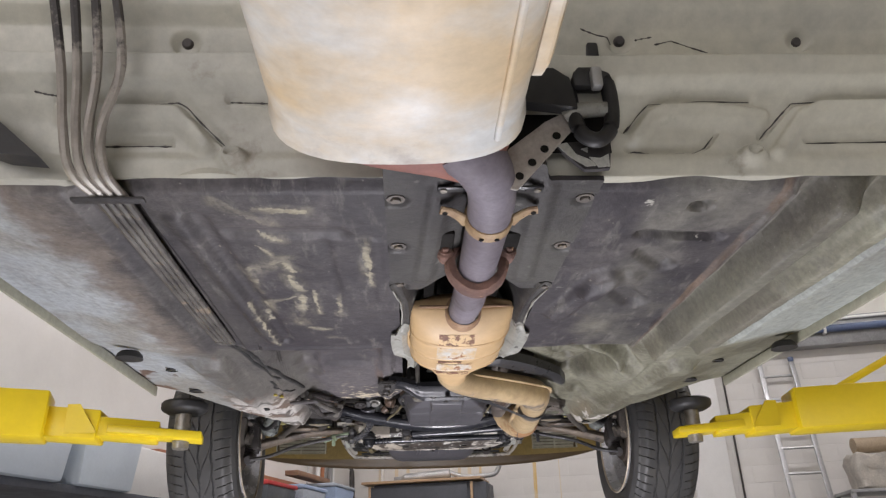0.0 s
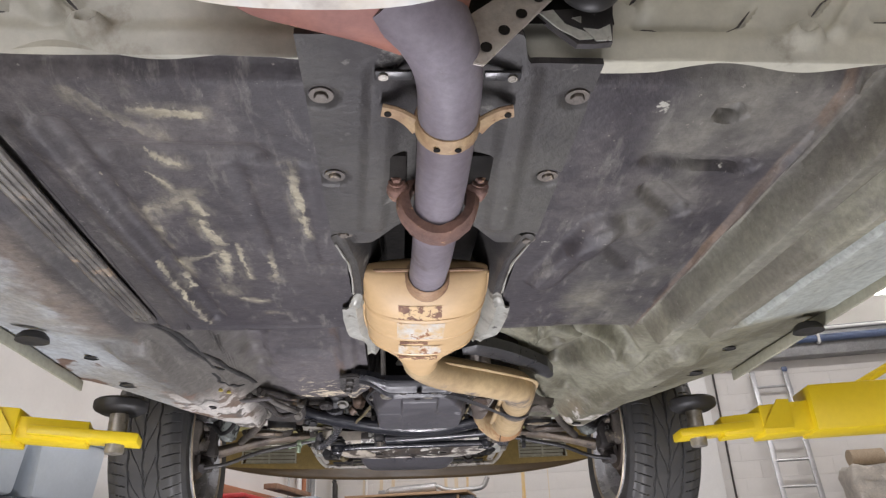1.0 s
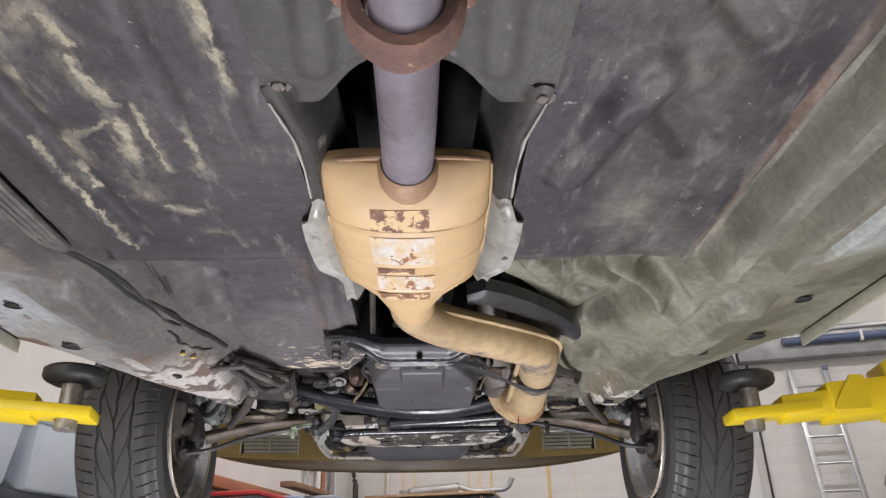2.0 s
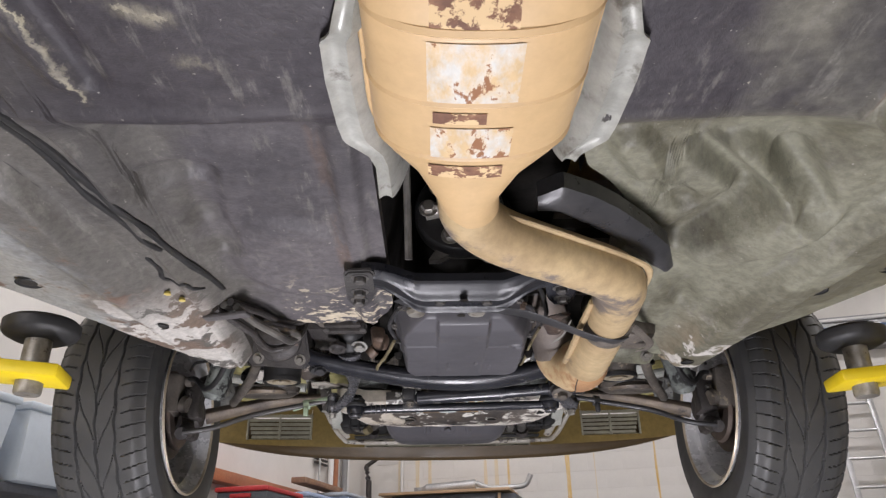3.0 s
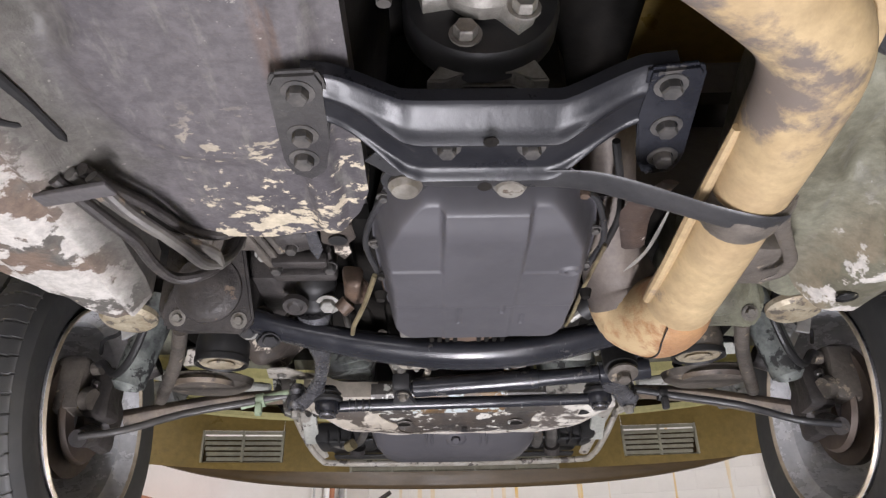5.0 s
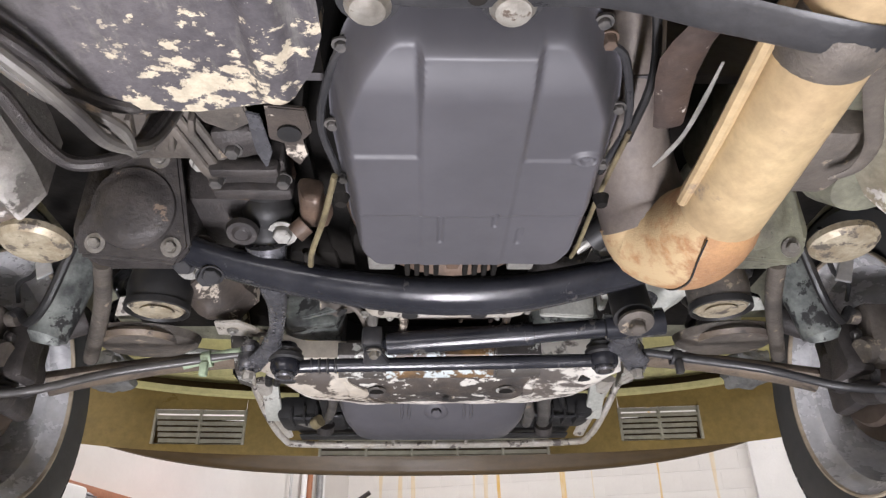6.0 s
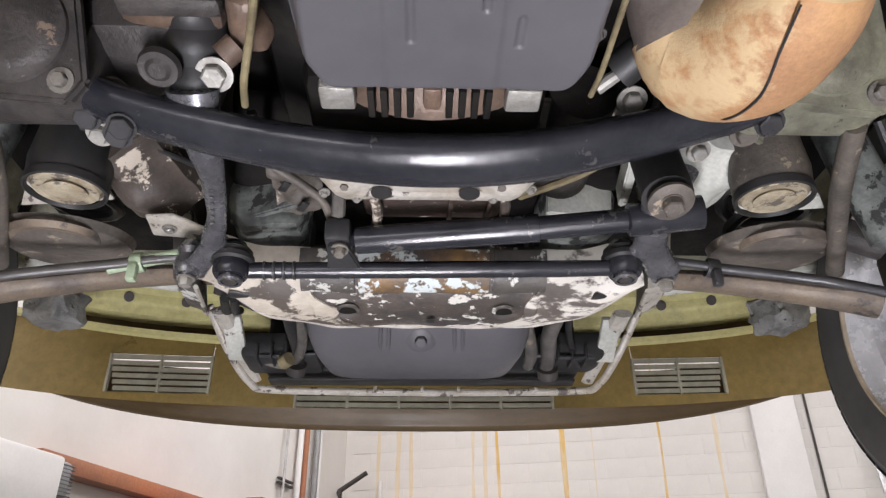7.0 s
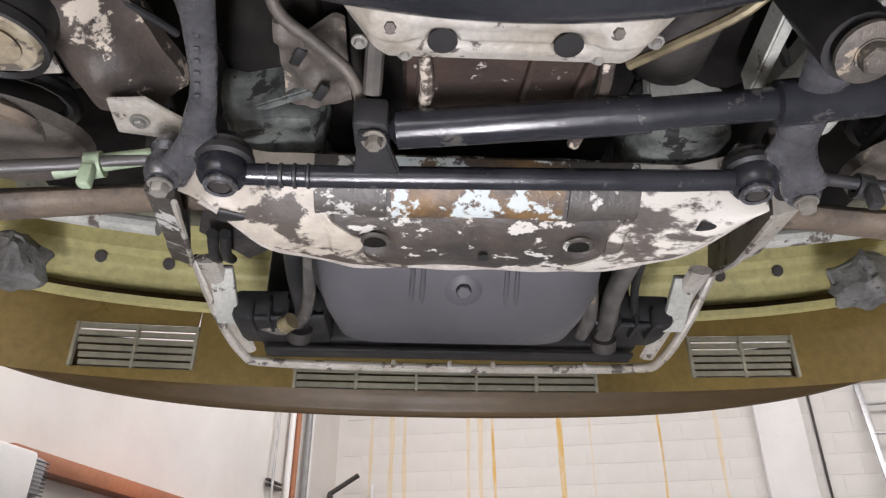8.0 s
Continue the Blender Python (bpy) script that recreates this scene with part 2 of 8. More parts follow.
BLOCK = mat("crumbling_grey_foam", (0.26, 0.26, 0.25), (0.13, 0.13, 0.125), 24, 0.8, 0, 0.6, third=(0.06, 0.06, 0.06), cover=0.25, third_scale=30)
SCRAPED = mat("scraped_white_and_bare_steel", (0.50, 0.475, 0.43), (0.36, 0.325, 0.27), 9, 0.45, 0.1, 0.2, third=(0.10, 0.085, 0.075), cover=0.38, third_scale=9, soft=0.02)
WORN = mat("worn_dark_subframe_paint", (0.065, 0.060, 0.056), (0.10, 0.09, 0.08), 9, 0.45, 0.1, 0.2, third=(0.60, 0.60, 0.56), cover=0.40, third_scale=11)
SADDLE = mat("rusty_saddle_paint", (0.065, 0.055, 0.050), (0.25, 0.145, 0.055), 9, 0.45, 0.0, 0.25, third=(0.60, 0.66, 0.66), cover=0.43, third_scale=13)
MINT = mat("pale_green_paint", (0.36, 0.45, 0.31), (0.30, 0.37, 0.26), 14, 0.5, 0, 0.15, third=(0.13, 0.12, 0.10), cover=0.24, third_scale=16)
MINTDIRT = mat("grimy_pale_green_paint", (0.25, 0.27, 0.25), (0.075, 0.08, 0.078), 12, 0.5, 0.1, 0.25, third=(0.035, 0.035, 0.035), cover=0.42, third_scale=12)
GREENED = mat("black_rod_with_green_flakes", (0.06, 0.057, 0.055), (0.09, 0.085, 0.08), 9, 0.4, 0.1, 0.1, third=(0.40, 0.48, 0.30), cover=0.2, third_scale=18)
CAP = mat("yellowed_cap", (0.52, 0.46, 0.34), (0.34, 0.28, 0.19), 18, 0.5, 0.3, 0.2, third=(0.14, 0.12, 0.10), cover=0.42, third_scale=16, soft=0.05)
WALL = mat("white_painted_block", (0.73, 0.705, 0.67), (0.67, 0.645, 0.61), 1.6, 0.65, 0, 0.0, fine=40, grain=0.1)
STAIN = mat("rust_stain", (0.68, 0.44, 0.13), (0.72, 0.58, 0.36), 3, 0.7, 0, 0.0, third=(0.73, 0.68, 0.60), cover=0.20, third_scale=5, stretch=(6, 6, 1.2), soft=0.1, grain=0.2)
STAINPALE = mat("pale_rust_stain", (0.70, 0.57, 0.37), (0.72, 0.64, 0.50), 3, 0.7, 0, 0.0, third=(0.73, 0.70, 0.66), cover=0.26, third_scale=5, stretch=(6, 6, 1.2), soft=0.1, grain=0.2)
# unseen floor, kept dark to cut the light bounced onto the underside
CONCRETE = mat("dark_concrete", (0.15, 0.15, 0.15), (0.11, 0.11, 0.11), 0.9, 0.5, 0, 0.1, third=(0.08, 0.08, 0.08), cover=0.12, third_scale=2)
CEIL = mat("white_ceiling", (0.75, 0.74, 0.71), (0.7, 0.69, 0.66), 1, 0.8, 0, 0.05, grain=0.2)
COPPERRED = mat("red_brown_steel_paint", (0.42, 0.17, 0.08), (0.34, 0.14, 0.075), 3, 0.5, 0.0, 0.1, third=(0.55, 0.36, 0.26), cover=0.1)
WHITEMETAL = mat("white_enamel", (0.76, 0.75, 0.73), (0.72, 0.71, 0.69), 3, 0.4, 0, 0.02, grain=0.2)
BLUEPIPE = mat("blue_pipe_paint", (0.09, 0.13, 0.24), (0.12, 0.15, 0.24), 4, 0.4, 0, 0.04)
STEEL = mat("grey_steel", (0.36, 0.36, 0.36), (0.28, 0.28, 0.28), 5, 0.45, 0.4, 0.05)
ALUMINIUM = mat("dull_aluminium", (0.55, 0.55, 0.55), (0.45, 0.45, 0.45), 5, 0.4, 0.6, 0.04)
FROST = mat("frosted_pale_plastic", (0.58, 0.64, 0.70), (0.52, 0.58, 0.64), 3, 0.4, 0, 0.02, grain=0.2)
BLUEBIN = mat("blue_bin_plastic", (0.36, 0.45, 0.62), (0.33, 0.42, 0.58), 3, 0.45, 0, 0.02)
GREYBIN = mat("grey_bin_plastic", (0.42, 0.46, 0.52), (0.38, 0.42, 0.48), 3, 0.45, 0, 0.02)
DARKBIN = mat("dark_bin_plastic", (0.10, 0.11, 0.13), (0.08, 0.09, 0.10), 3, 0.4, 0, 0.02)
REDLID = mat("red_lid_plastic", (0.55, 0.05, 0.05), (0.50, 0.04, 0.045), 3, 0.4, 0, 0.02)
WOOD = mat("pale_plywood_edge", (0.52, 0.36, 0.22), (0.44, 0.29, 0.17), 8, 0.6, 0, 0.1, stretch=(1, 1, 6))
BROWNWOOD = mat("brown_timber", (0.30, 0.17, 0.10), (0.24, 0.13, 0.08), 10, 0.6, 0, 0.15)
DARKPANEL = mat("dark_grey_panel", (0.075, 0.08, 0.095), (0.065, 0.07, 0.08), 4, 0.6, 0, 0.05)
CARD = mat("brown_card", (0.42, 0.33, 0.23), (0.36, 0.28, 0.19), 6, 0.75, 0, 0.1)
PAPER = mat("crumpled_grey_paper", (0.50, 0.46, 0.40), (0.40, 0.37, 0.33), 9, 0.75, 0, 0.3)


SCRAPES = [
    (-0.312, 0.815, -0.283, 0.848, 0.0062), (-0.283, 0.848, -0.259, 0.873, 0.0075), (-0.272, 0.839, -0.214, 0.84, 0.0062),
    (-0.275, 0.912, -0.254, 0.924, 0.0055), (-0.288, 0.936, -0.272, 0.979, 0.0034), (-0.316, 1.018, -0.259, 0.987, 0.0089),
    (-0.316, 1.018, -0.314, 1.114, 0.0055), (-0.261, 0.999, -0.253, 1.023, 0.0062), (-0.264, 1.045, -0.251, 1.102, 0.0069),
    (-0.255, 1.133, -0.269, 1.254, 0.0096), (-0.313, 1.158, -0.322, 1.247, 0.0069), (-0.313, 1.158, -0.265, 1.128, 0.0062),
    (-0.234, 1.102, -0.236, 1.208, 0.0034), (-0.198, 1.133, -0.202, 1.221, 0.0041), (-0.26, 1.283, -0.234, 1.296, 0.0048),
    (-0.231, 1.343, -0.21, 1.346, 0.0048), (-0.341, 1.149, -0.33, 1.39, 0.0027), (-0.147, 0.922, -0.147, 1.083, 0.0055),
]


def floor_material(name, side):
    """Underseal in the middle of the floor, body paint towards the sill, cream scrapes where the coat is rubbed through."""
    m = bpy.data.materials.new(name)
    m.use_nodes = True
    nt = m.node_tree
    n, l = nt.nodes, nt.links
    b = n["Principled BSDF"]
    tc = n.new("ShaderNodeTexCoord")
    sp = n.new("ShaderNodeSeparateXYZ")
    l.new(tc.outputs["Object"], sp.inputs[0])

    def tex(scale, detail=6, rough=0.62, stretch=None, off=0.0):
        t = n.new("ShaderNodeTexNoise")
        t.inputs["Scale"].default_value, t.inputs["Detail"].default_value, t.inputs["Roughness"].default_value = scale, detail, rough
        mp = n.new("ShaderNodeMapping")
        mp.inputs["Scale"].default_value = stretch or (1, 1, 1)
        mp.inputs["Location"].default_value = (off, off, 0)
        l.new(tc.outputs["Object"], mp.inputs[0])
        l.new(mp.outputs[0], t.inputs["Vector"])
        return t.outputs[0]

    def calc(op, a, c, clamp=False):
        x = n.new("ShaderNodeMath")
        x.operation, x.use_clamp = op, clamp
        for sock, v in ((x.inputs[0], a), (x.inputs[1], c)):
            if isinstance(v, (int, float)):
                sock.default_value = v
            else:
                l.new(v, sock)
        return x.outputs[0]

    def step(v, a, c):
        r = n.new("ShaderNodeMapRange")
        r.interpolation_type = "SMOOTHSTEP"
        r.inputs[1].default_value, r.inputs[2].default_value = min(a, c), max(a, c)
        r.inputs[3].default_value, r.inputs[4].default_value = (0, 1) if a < c else (1, 0)
        l.new(v, r.inputs[0])
        return r.outputs[0]

    def mix(f, a, c):
        x = n.new("ShaderNodeMix")
        x.data_type = "RGBA"
        for sock, v in ((x.inputs[0], f), (x.inputs[6], a), (x.inputs[7], c)):
            if isinstance(v, tuple):
                sock.default_value = (*v, 1)
            elif isinstance(v, (int, float)):
                sock.default_value = v
            else:
                l.new(v, sock)
        return x.outputs[2]

    wob = calc("MULTIPLY", calc("SUBTRACT", tex(7), 0.5), 0.16 if side < 0 else 0.07)
    wob2 = calc("MULTIPLY", calc("SUBTRACT", tex(16, off=3.0), 0.5), 0.10)
    ax = calc("ABSOLUTE", sp.outputs[0], 0)
    side_pos = calc("ADD", ax, calc("ADD", wob, wob2))
    side_thin = calc("ADD", ax, calc("MULTIPLY", wob2, 0.12))
    ypos = calc("ADD", sp.outputs[1], wob)
    dark = mix(step(tex(3.2), 0.36, 0.64), (0.034, 0.030, 0.035), (0.055, 0.049, 0.053))
    dusty = mix(step(tex(5, off=7.0), 0.40, 0.62), (0.155, 0.147, 0.12), (0.075, 0.071, 0.066))
    if side < 0:
        paint = mix(step(tex(4, off=2.0), 0.4, 0.6), (0.36, 0.385, 0.40), (0.27, 0.265, 0.245))
        warm = (0.165, 0.14, 0.12)
        # coat is lightened past y 1.42 to stand in for stronger light there
        dark = mix(step(ypos, 1.42, 1.56), dark, mix(step(tex(4.5, 6, 0.6, None, 15.0), 0.38, 0.62), (0.084, 0.077, 0.082), (0.118, 0.108, 0.111)))
        col = mix(step(calc("ADD", sp.outputs[0], wob), -0.30, -0.40), dark, mix(0.2, dark, dusty))
        col = mix(step(side_pos, 0.47, 0.52), col, warm)
        col = mix(step(side_pos, 0.52, 0.57), col, paint)
        front_pale = calc("MULTIPLY", step(ypos, 1.40, 1.50), step(side_pos, 0.30, 0.36))
        col = mix(front_pale, col, mix(step(side_pos, 0.48, 0.60), (0.105, 0.098, 0.088), paint))
        # cream scrapes on the middle of the floor
        where = calc("MULTIPLY", calc("MULTIPLY", step(sp.outputs[0], -0.38, -0.33), step(sp.outputs[0], -0.13, -0.17)), calc("MULTIPLY", step(sp.outputs[1], 0.80, 0.88), step(sp.outputs[1], 1.40, 1.33)))
        # each scrape: from x, y to x, y, half width
        wobbly = n.new("ShaderNodeVectorMath")
        wobbly.operation = "MULTIPLY_ADD"
        wn = n.new("ShaderNodeTexNoise")
        wn.inputs["Scale"].default_value, wn.inputs["Detail"].default_value, wn.inputs["Roughness"].default_value = 30, 5, 0.7
        l.new(tc.outputs["Object"], wn.inputs["Vector"])
        l.new(wn.outputs["Color"], wobbly.inputs[0])
        wobbly.inputs[1].default_value = (0.024, 0.024, 0)
        shifted = n.new("ShaderNodeVectorMath")
        shifted.operation = "MULTIPLY_ADD"
        shifted.inputs[1].default_value, shifted.inputs[2].default_value = (1, 1, 0), (-0.012, -0.012, 0)
        l.new(tc.outputs["Object"], shifted.inputs[0])
        l.new(shifted.outputs[0], wobbly.inputs[2])
        near_line = None
        for x0, y0, x1, y1, half in SCRAPES:
            run, rise = x1 - x0, y1 - y0
            off = n.new("ShaderNodeVectorMath")
            off.operation = "SUBTRACT"
            l.new(wobbly.outputs[0], off.inputs[0])
            off.inputs[1].default_value = (x0, y0, 0)
            along = n.new("ShaderNodeVectorMath")
            along.operation = "DOT_PRODUCT"
            l.new(off.outputs[0], along.inputs[0])
            k = 1 / (run * run + rise * rise)
            along.inputs[1].default_value = (run * k, rise * k, 0)
            foot = n.new("ShaderNodeVectorMath")
            foot.operation = "SCALE"
            foot.inputs[0].default_value = (run, rise, 0)
            l.new(calc("ADD", along.outputs["Value"], 0.0, True), foot.inputs["Scale"])
            gap = n.new("ShaderNodeVectorMath")
            gap.operation = "DISTANCE"
            l.new(off.outputs[0], gap.inputs[0])
            l.new(foot.outputs[0], gap.inputs[1])
            d = calc("MULTIPLY", gap.outputs["Value"], 1 / half)
            near_line = d if near_line is None else calc("MINIMUM", near_line, d)
        ragged = calc("ADD", near_line, calc("MULTIPLY", calc("SUBTRACT", tex(48, 8, 0.75, (1.3, 0.6, 1), 2.1), 0.5), 5.0))
        blots = calc("MULTIPLY", step(tex(24, 6, 0.62, (1.3, 0.7, 1), 2.1), 0.70, 0.73), where)
        rubbed = calc("MULTIPLY", step(near_line, 3.2, 0.6), step(tex(18, 7, 0.7, (1.6, 0.6, 1), 3.3), 0.42, 0.62))
        scr = calc("MAXIMUM", calc("MULTIPLY", step(ragged, 1.15, 0.15), calc("ADD", 0.15, calc("MULTIPLY", step(tex(11, 4, 0.6, None, 17.0), 0.40, 0.62), 0.75))), calc("MAXIMUM", calc("MULTIPLY", blots, 0.7), calc("MULTIPLY", rubbed, 0.36)))
        nick_area = calc("MULTIPLY", step(sp.outputs[1], 1.85, 2.0), step(sp.outputs[0], -0.30, -0.24))
        nick = calc("MULTIPLY", step(tex(38, 7, 0.66, (1, 1.3, 1), 5.0), 0.565, 0.60), nick_area)
        lip = calc("MULTIPLY", step(sp.outputs[1], 1.99, 2.09), calc("MULTIPLY", step(sp.outputs[0], -0.31, -0.24), step(sp.outputs[0], -0.115, -0.15)))
        nick = calc("MAXIMUM", nick, calc("MULTIPLY", step(calc("ADD", tex(24, 7, 0.66, (1, 1.2, 1), 5.7), calc("MULTIPLY", lip, 0.16)), 0.635, 0.67), step(sp.outputs[1], 1.98, 2.0)))
        rail = calc("MULTIPLY", calc("MULTIPLY", step(ax, 0.37, 0.41), step(ax, 0.56, 0.53)), step(sp.outputs[1], 1.80, 1.98))
        chips = calc("MULTIPLY", step(tex(16, 6, 0.62, None, 9.0), 0.465, 0.50), rail)
        rusty = calc("MULTIPLY", step(tex(9, 5, 0.6, None, 6.0), 0.56, 0.60), calc("MULTIPLY", step(ypos, 1.42, 1.6), step(side_pos, 0.44, 0.50)))
        drip = calc("MULTIPLY", calc("MULTIPLY", step(ax, 0.150, 0.156), step(ax, 0.176, 0.166)), calc("MULTIPLY", step(sp.outputs[1], 1.42, 1.46), step(sp.outputs[1], 1.98, 1.90)))
        rusty = calc("MAXIMUM", rusty, calc("MULTIPLY", calc("MULTIPLY", drip, 0.55), step(tex(14, 6, 0.65, (2, 0.5, 1), 11.0), 0.46, 0.56)))
    else:
        paint = mix(step(tex(3, off=2.0), 0.4, 0.62), (0.30, 0.295, 0.225), (0.19, 0.182, 0.137))
        warm = (0.17, 0.122, 0.088)
        col = mix(step(tex(3.5, 5, 0.55, None, 4.0), 0.42, 0.54), dark, mix(step(ypos, 1.20, 0.90), dusty, (0.165, 0.157, 0.136)))
        col = mix(step(calc("ADD", sp.outputs[0], calc("MULTIPLY", wob, 1.5)), 0.235, 0.185), col, dark)
        col = mix(step(side_thin, 0.352, 0.366), col, mix(step(tex(5, 5, 0.6, (2, 0.6, 1), 8.0), 0.42, 0.6), paint, (0.17, 0.16, 0.125)))
        col = mix(step(side_pos, 0.50, 0.55), col, (0.34, 0.36, 0.33))
        col = mix(step(ypos, 1.40, 1.46), col, mix(step(tex(6, 6, 0.65, None, 1.0), 0.44, 0.60), (0.195, 0.19, 0.142), (0.115, 0.108, 0.077)))
        where = calc("MULTIPLY", step(side_thin, 0.341, 0.345), step(side_thin, 0.358, 0.350))
        scr = calc("MULTIPLY", step(tex(14, 6, 0.6, None, 3.0), 0.66, 0.68), step(ypos, 1.2, 1.0))
        nick = calc("MULTIPLY", step(tex(60, 4, 0.7), 0.69, 0.71), 0.8)
        rail = calc("MULTIPLY", calc("MULTIPLY", step(ax, 0.35, 0.40), step(ax, 0.53, 0.49)), step(sp.outputs[1], 1.95, 2.08))
        chips = calc("MULTIPLY", step(tex(16, 6, 0.62, None, 9.0), 0.53, 0.56), rail)
        rusty = calc("MULTIPLY", calc("MULTIPLY", where, step(tex(6, 5, 0.6), 0.40, 0.5)), step(ypos, 1.42, 1.36))
    col = mix(rusty, col, warm if side > 0 else (0.135, 0.09, 0.068))
    # beige dust smears, stronger at the rear also to brighten that end
    dust = calc("MULTIPLY", step(tex(7, 9, 0.72, (1.0, 0.7, 1), 6.5), 0.46, 0.66), step(ypos, 1.35, 0.85))
    col = mix(calc("MULTIPLY", dust, 0.5), col, (0.185, 0.168, 0.158))
    oily = calc("MULTIPLY", step(tex(2.6, 5, 0.6, (1.5, 0.8, 1), 21.0), 0.50, 0.60), step(side_pos, 0.50, 0.40))
    col = mix(calc("MULTIPLY", oily, 0.45), col, (0.040, 0.037, 0.041))
    scuff = calc("MULTIPLY", step(tex(22, 8, 0.7, (2.4, 0.5, 1), 8.2), 0.54, 0.66), 0.40)
    col = mix(scuff, col, (0.20, 0.19, 0.17))
    col = mix(scr, col, (0.40, 0.365, 0.265) if side < 0 else (0.42, 0.41, 0.36))
    col = mix(nick, col, (0.55, 0.48, 0.36) if side < 0 else (0.30, 0.28, 0.23))
    rust_rail = calc("MULTIPLY", rail, step(tex(8, 6, 0.6, None, 12.0), 0.42, 0.52))
    col = mix(rust_rail, col, (0.165, 0.122, 0.095) if side < 0 else (0.20, 0.17, 0.12))
    col = mix(chips, col, (0.50, 0.475, 0.44))
    col = mix(calc("MULTIPLY", step(tex(170, 3, 0.6, None, 4.4), 0.695, 0.73), 0.6), col, (0.34, 0.32, 0.285))
    fine = tex(90, 4, 0.7)
    col2 = n.new("ShaderNodeMix")
    col2.data_type, col2.blend_type = "RGBA", "MULTIPLY"
    col2.inputs[0].default_value = 1
    l.new(col, col2.inputs[6])
    l.new(mix(step(fine, 0.3, 0.7), (0.80, 0.80, 0.80), (1.15, 1.15, 1.15)), col2.inputs[7])
    l.new(col2.outputs[2], b.inputs["Base Color"])
    r = n.new("ShaderNodeMapRange")
    r.inputs[3].default_value, r.inputs[4].default_value = 0.36, 0.72
    b.inputs["Specular IOR Level"].default_value = 0.34
    l.new(tex(8), r.inputs[0])
    l.new(r.outputs[0], b.inputs["Roughness"])
    bp = n.new("ShaderNodeBump")
    bp.inputs["Strength"].default_value, bp.inputs["Distance"].default_value = 0.30, 0.004
    l.new(calc("ADD", fine, calc("ADD", tex(14, 8), scr)), bp.inputs["Height"])
    l.new(bp.outputs[0], b.inputs["Normal"])
    return m


FLOOR_L, FLOOR_R = floor_material("floor_left_coat", -1), floor_material("floor_right_coat", 1)
SUBFRAME = mat("scraped_subframe", (0.050, 0.045, 0.042), (0.085, 0.068, 0.055), 9, 0.42, 0.0, 0.25, third=(0.60, 0.58, 0.53), cover=0.37, third_scale=9, stretch=(1.0, 1.5, 1), soft=0.02)
ARMCREAM = mat("cream_scraped_arm", (0.58, 0.53, 0.45), (0.45, 0.40, 0.33), 10, 0.45, 0.0, 0.2, third=(0.085, 0.07, 0.058), cover=0.46, third_scale=9, soft=0.03, stretch=(1.0, 1.6, 1))
ARMGREY = mat("streaked_grey_arm", (0.085, 0.075, 0.068), (0.13, 0.11, 0.095), 10, 0.42, 0.0, 0.2, third=(0.60, 0.57, 0.51), cover=0.50, third_scale=7, soft=0.04, stretch=(1.0, 2.2, 1))


# ---- mesh helpers ----
def thing(name, at, label, category, group="", kind=""):
    ob = new(name)
    ob.empty_display_size = 0.05
    ob.location = at
    return tagged(ob, label, category, group, kind)


def mesh_of(name, bm, material, smooth=35):
    bmesh.ops.recalc_face_normals(bm, faces=bm.faces[:])
    data = bpy.data.meshes.new(name)
    bm.to_mesh(data)
    bm.free()
    data.materials.append(material)
    if smooth:
        data.shade_smooth()
        data.set_sharp_from_angle(angle=radians(smooth))
    return data


def part(name, bm, material, parent=None, label="", smooth=35):
    ob = new(name, mesh_of(name, bm, material, smooth))
    if parent:
        ob.parent = parent
        ob.matrix_parent_inverse = Matrix.Translation(-parent.location)
    return tagged(ob, label)


def join(*bms):
    out = bmesh.new()
    for b in bms:
        tmp = bpy.data.meshes.new("tmp")
        b.to_mesh(tmp)
        b.free()
        out.from_mesh(tmp)
        bpy.data.meshes.remove(tmp)
    return out


def box(c, s, bevel=0.0, m=None, taper=1.0, segs=2):
    bm = bmesh.new()
    bmesh.ops.create_cube(bm, size=1)
    for v in bm.verts:
        k = taper if v.co.z < 0 else 1
        v.co = Vector((v.co.x * s[0] * k, v.co.y * s[1] * k, v.co.z * s[2]))
    if bevel:
        bmesh.ops.bevel(bm, geom=bm.edges[:], offset=bevel, segments=segs, affect="EDGES", profile=0.5)
    bm.transform(Matrix.Translation(c) @ (m or Matrix()))
    return bm


def smooth_path(pts, n=6):
    """Catmull-Rom through the points."""
    p = [Vector(q) for q in pts]
    p = [2 * p[0] - p[1]] + p + [2 * p[-1] - p[-2]]
    out = []
    for i in range(1, len(p) - 2):
        for k in range(n):
            t = k / n
            out.append(0.5 * (2 * p[i] + (p[i + 1] - p[i - 1]) * t + (2 * p[i - 1] - 5 * p[i] + 4 * p[i + 1] - p[i + 2]) * t * t + (3 * p[i] - p[i - 1] - 3 * p[i + 1] + p[i + 2]) * t ** 3))
    return out + [p[-2]]


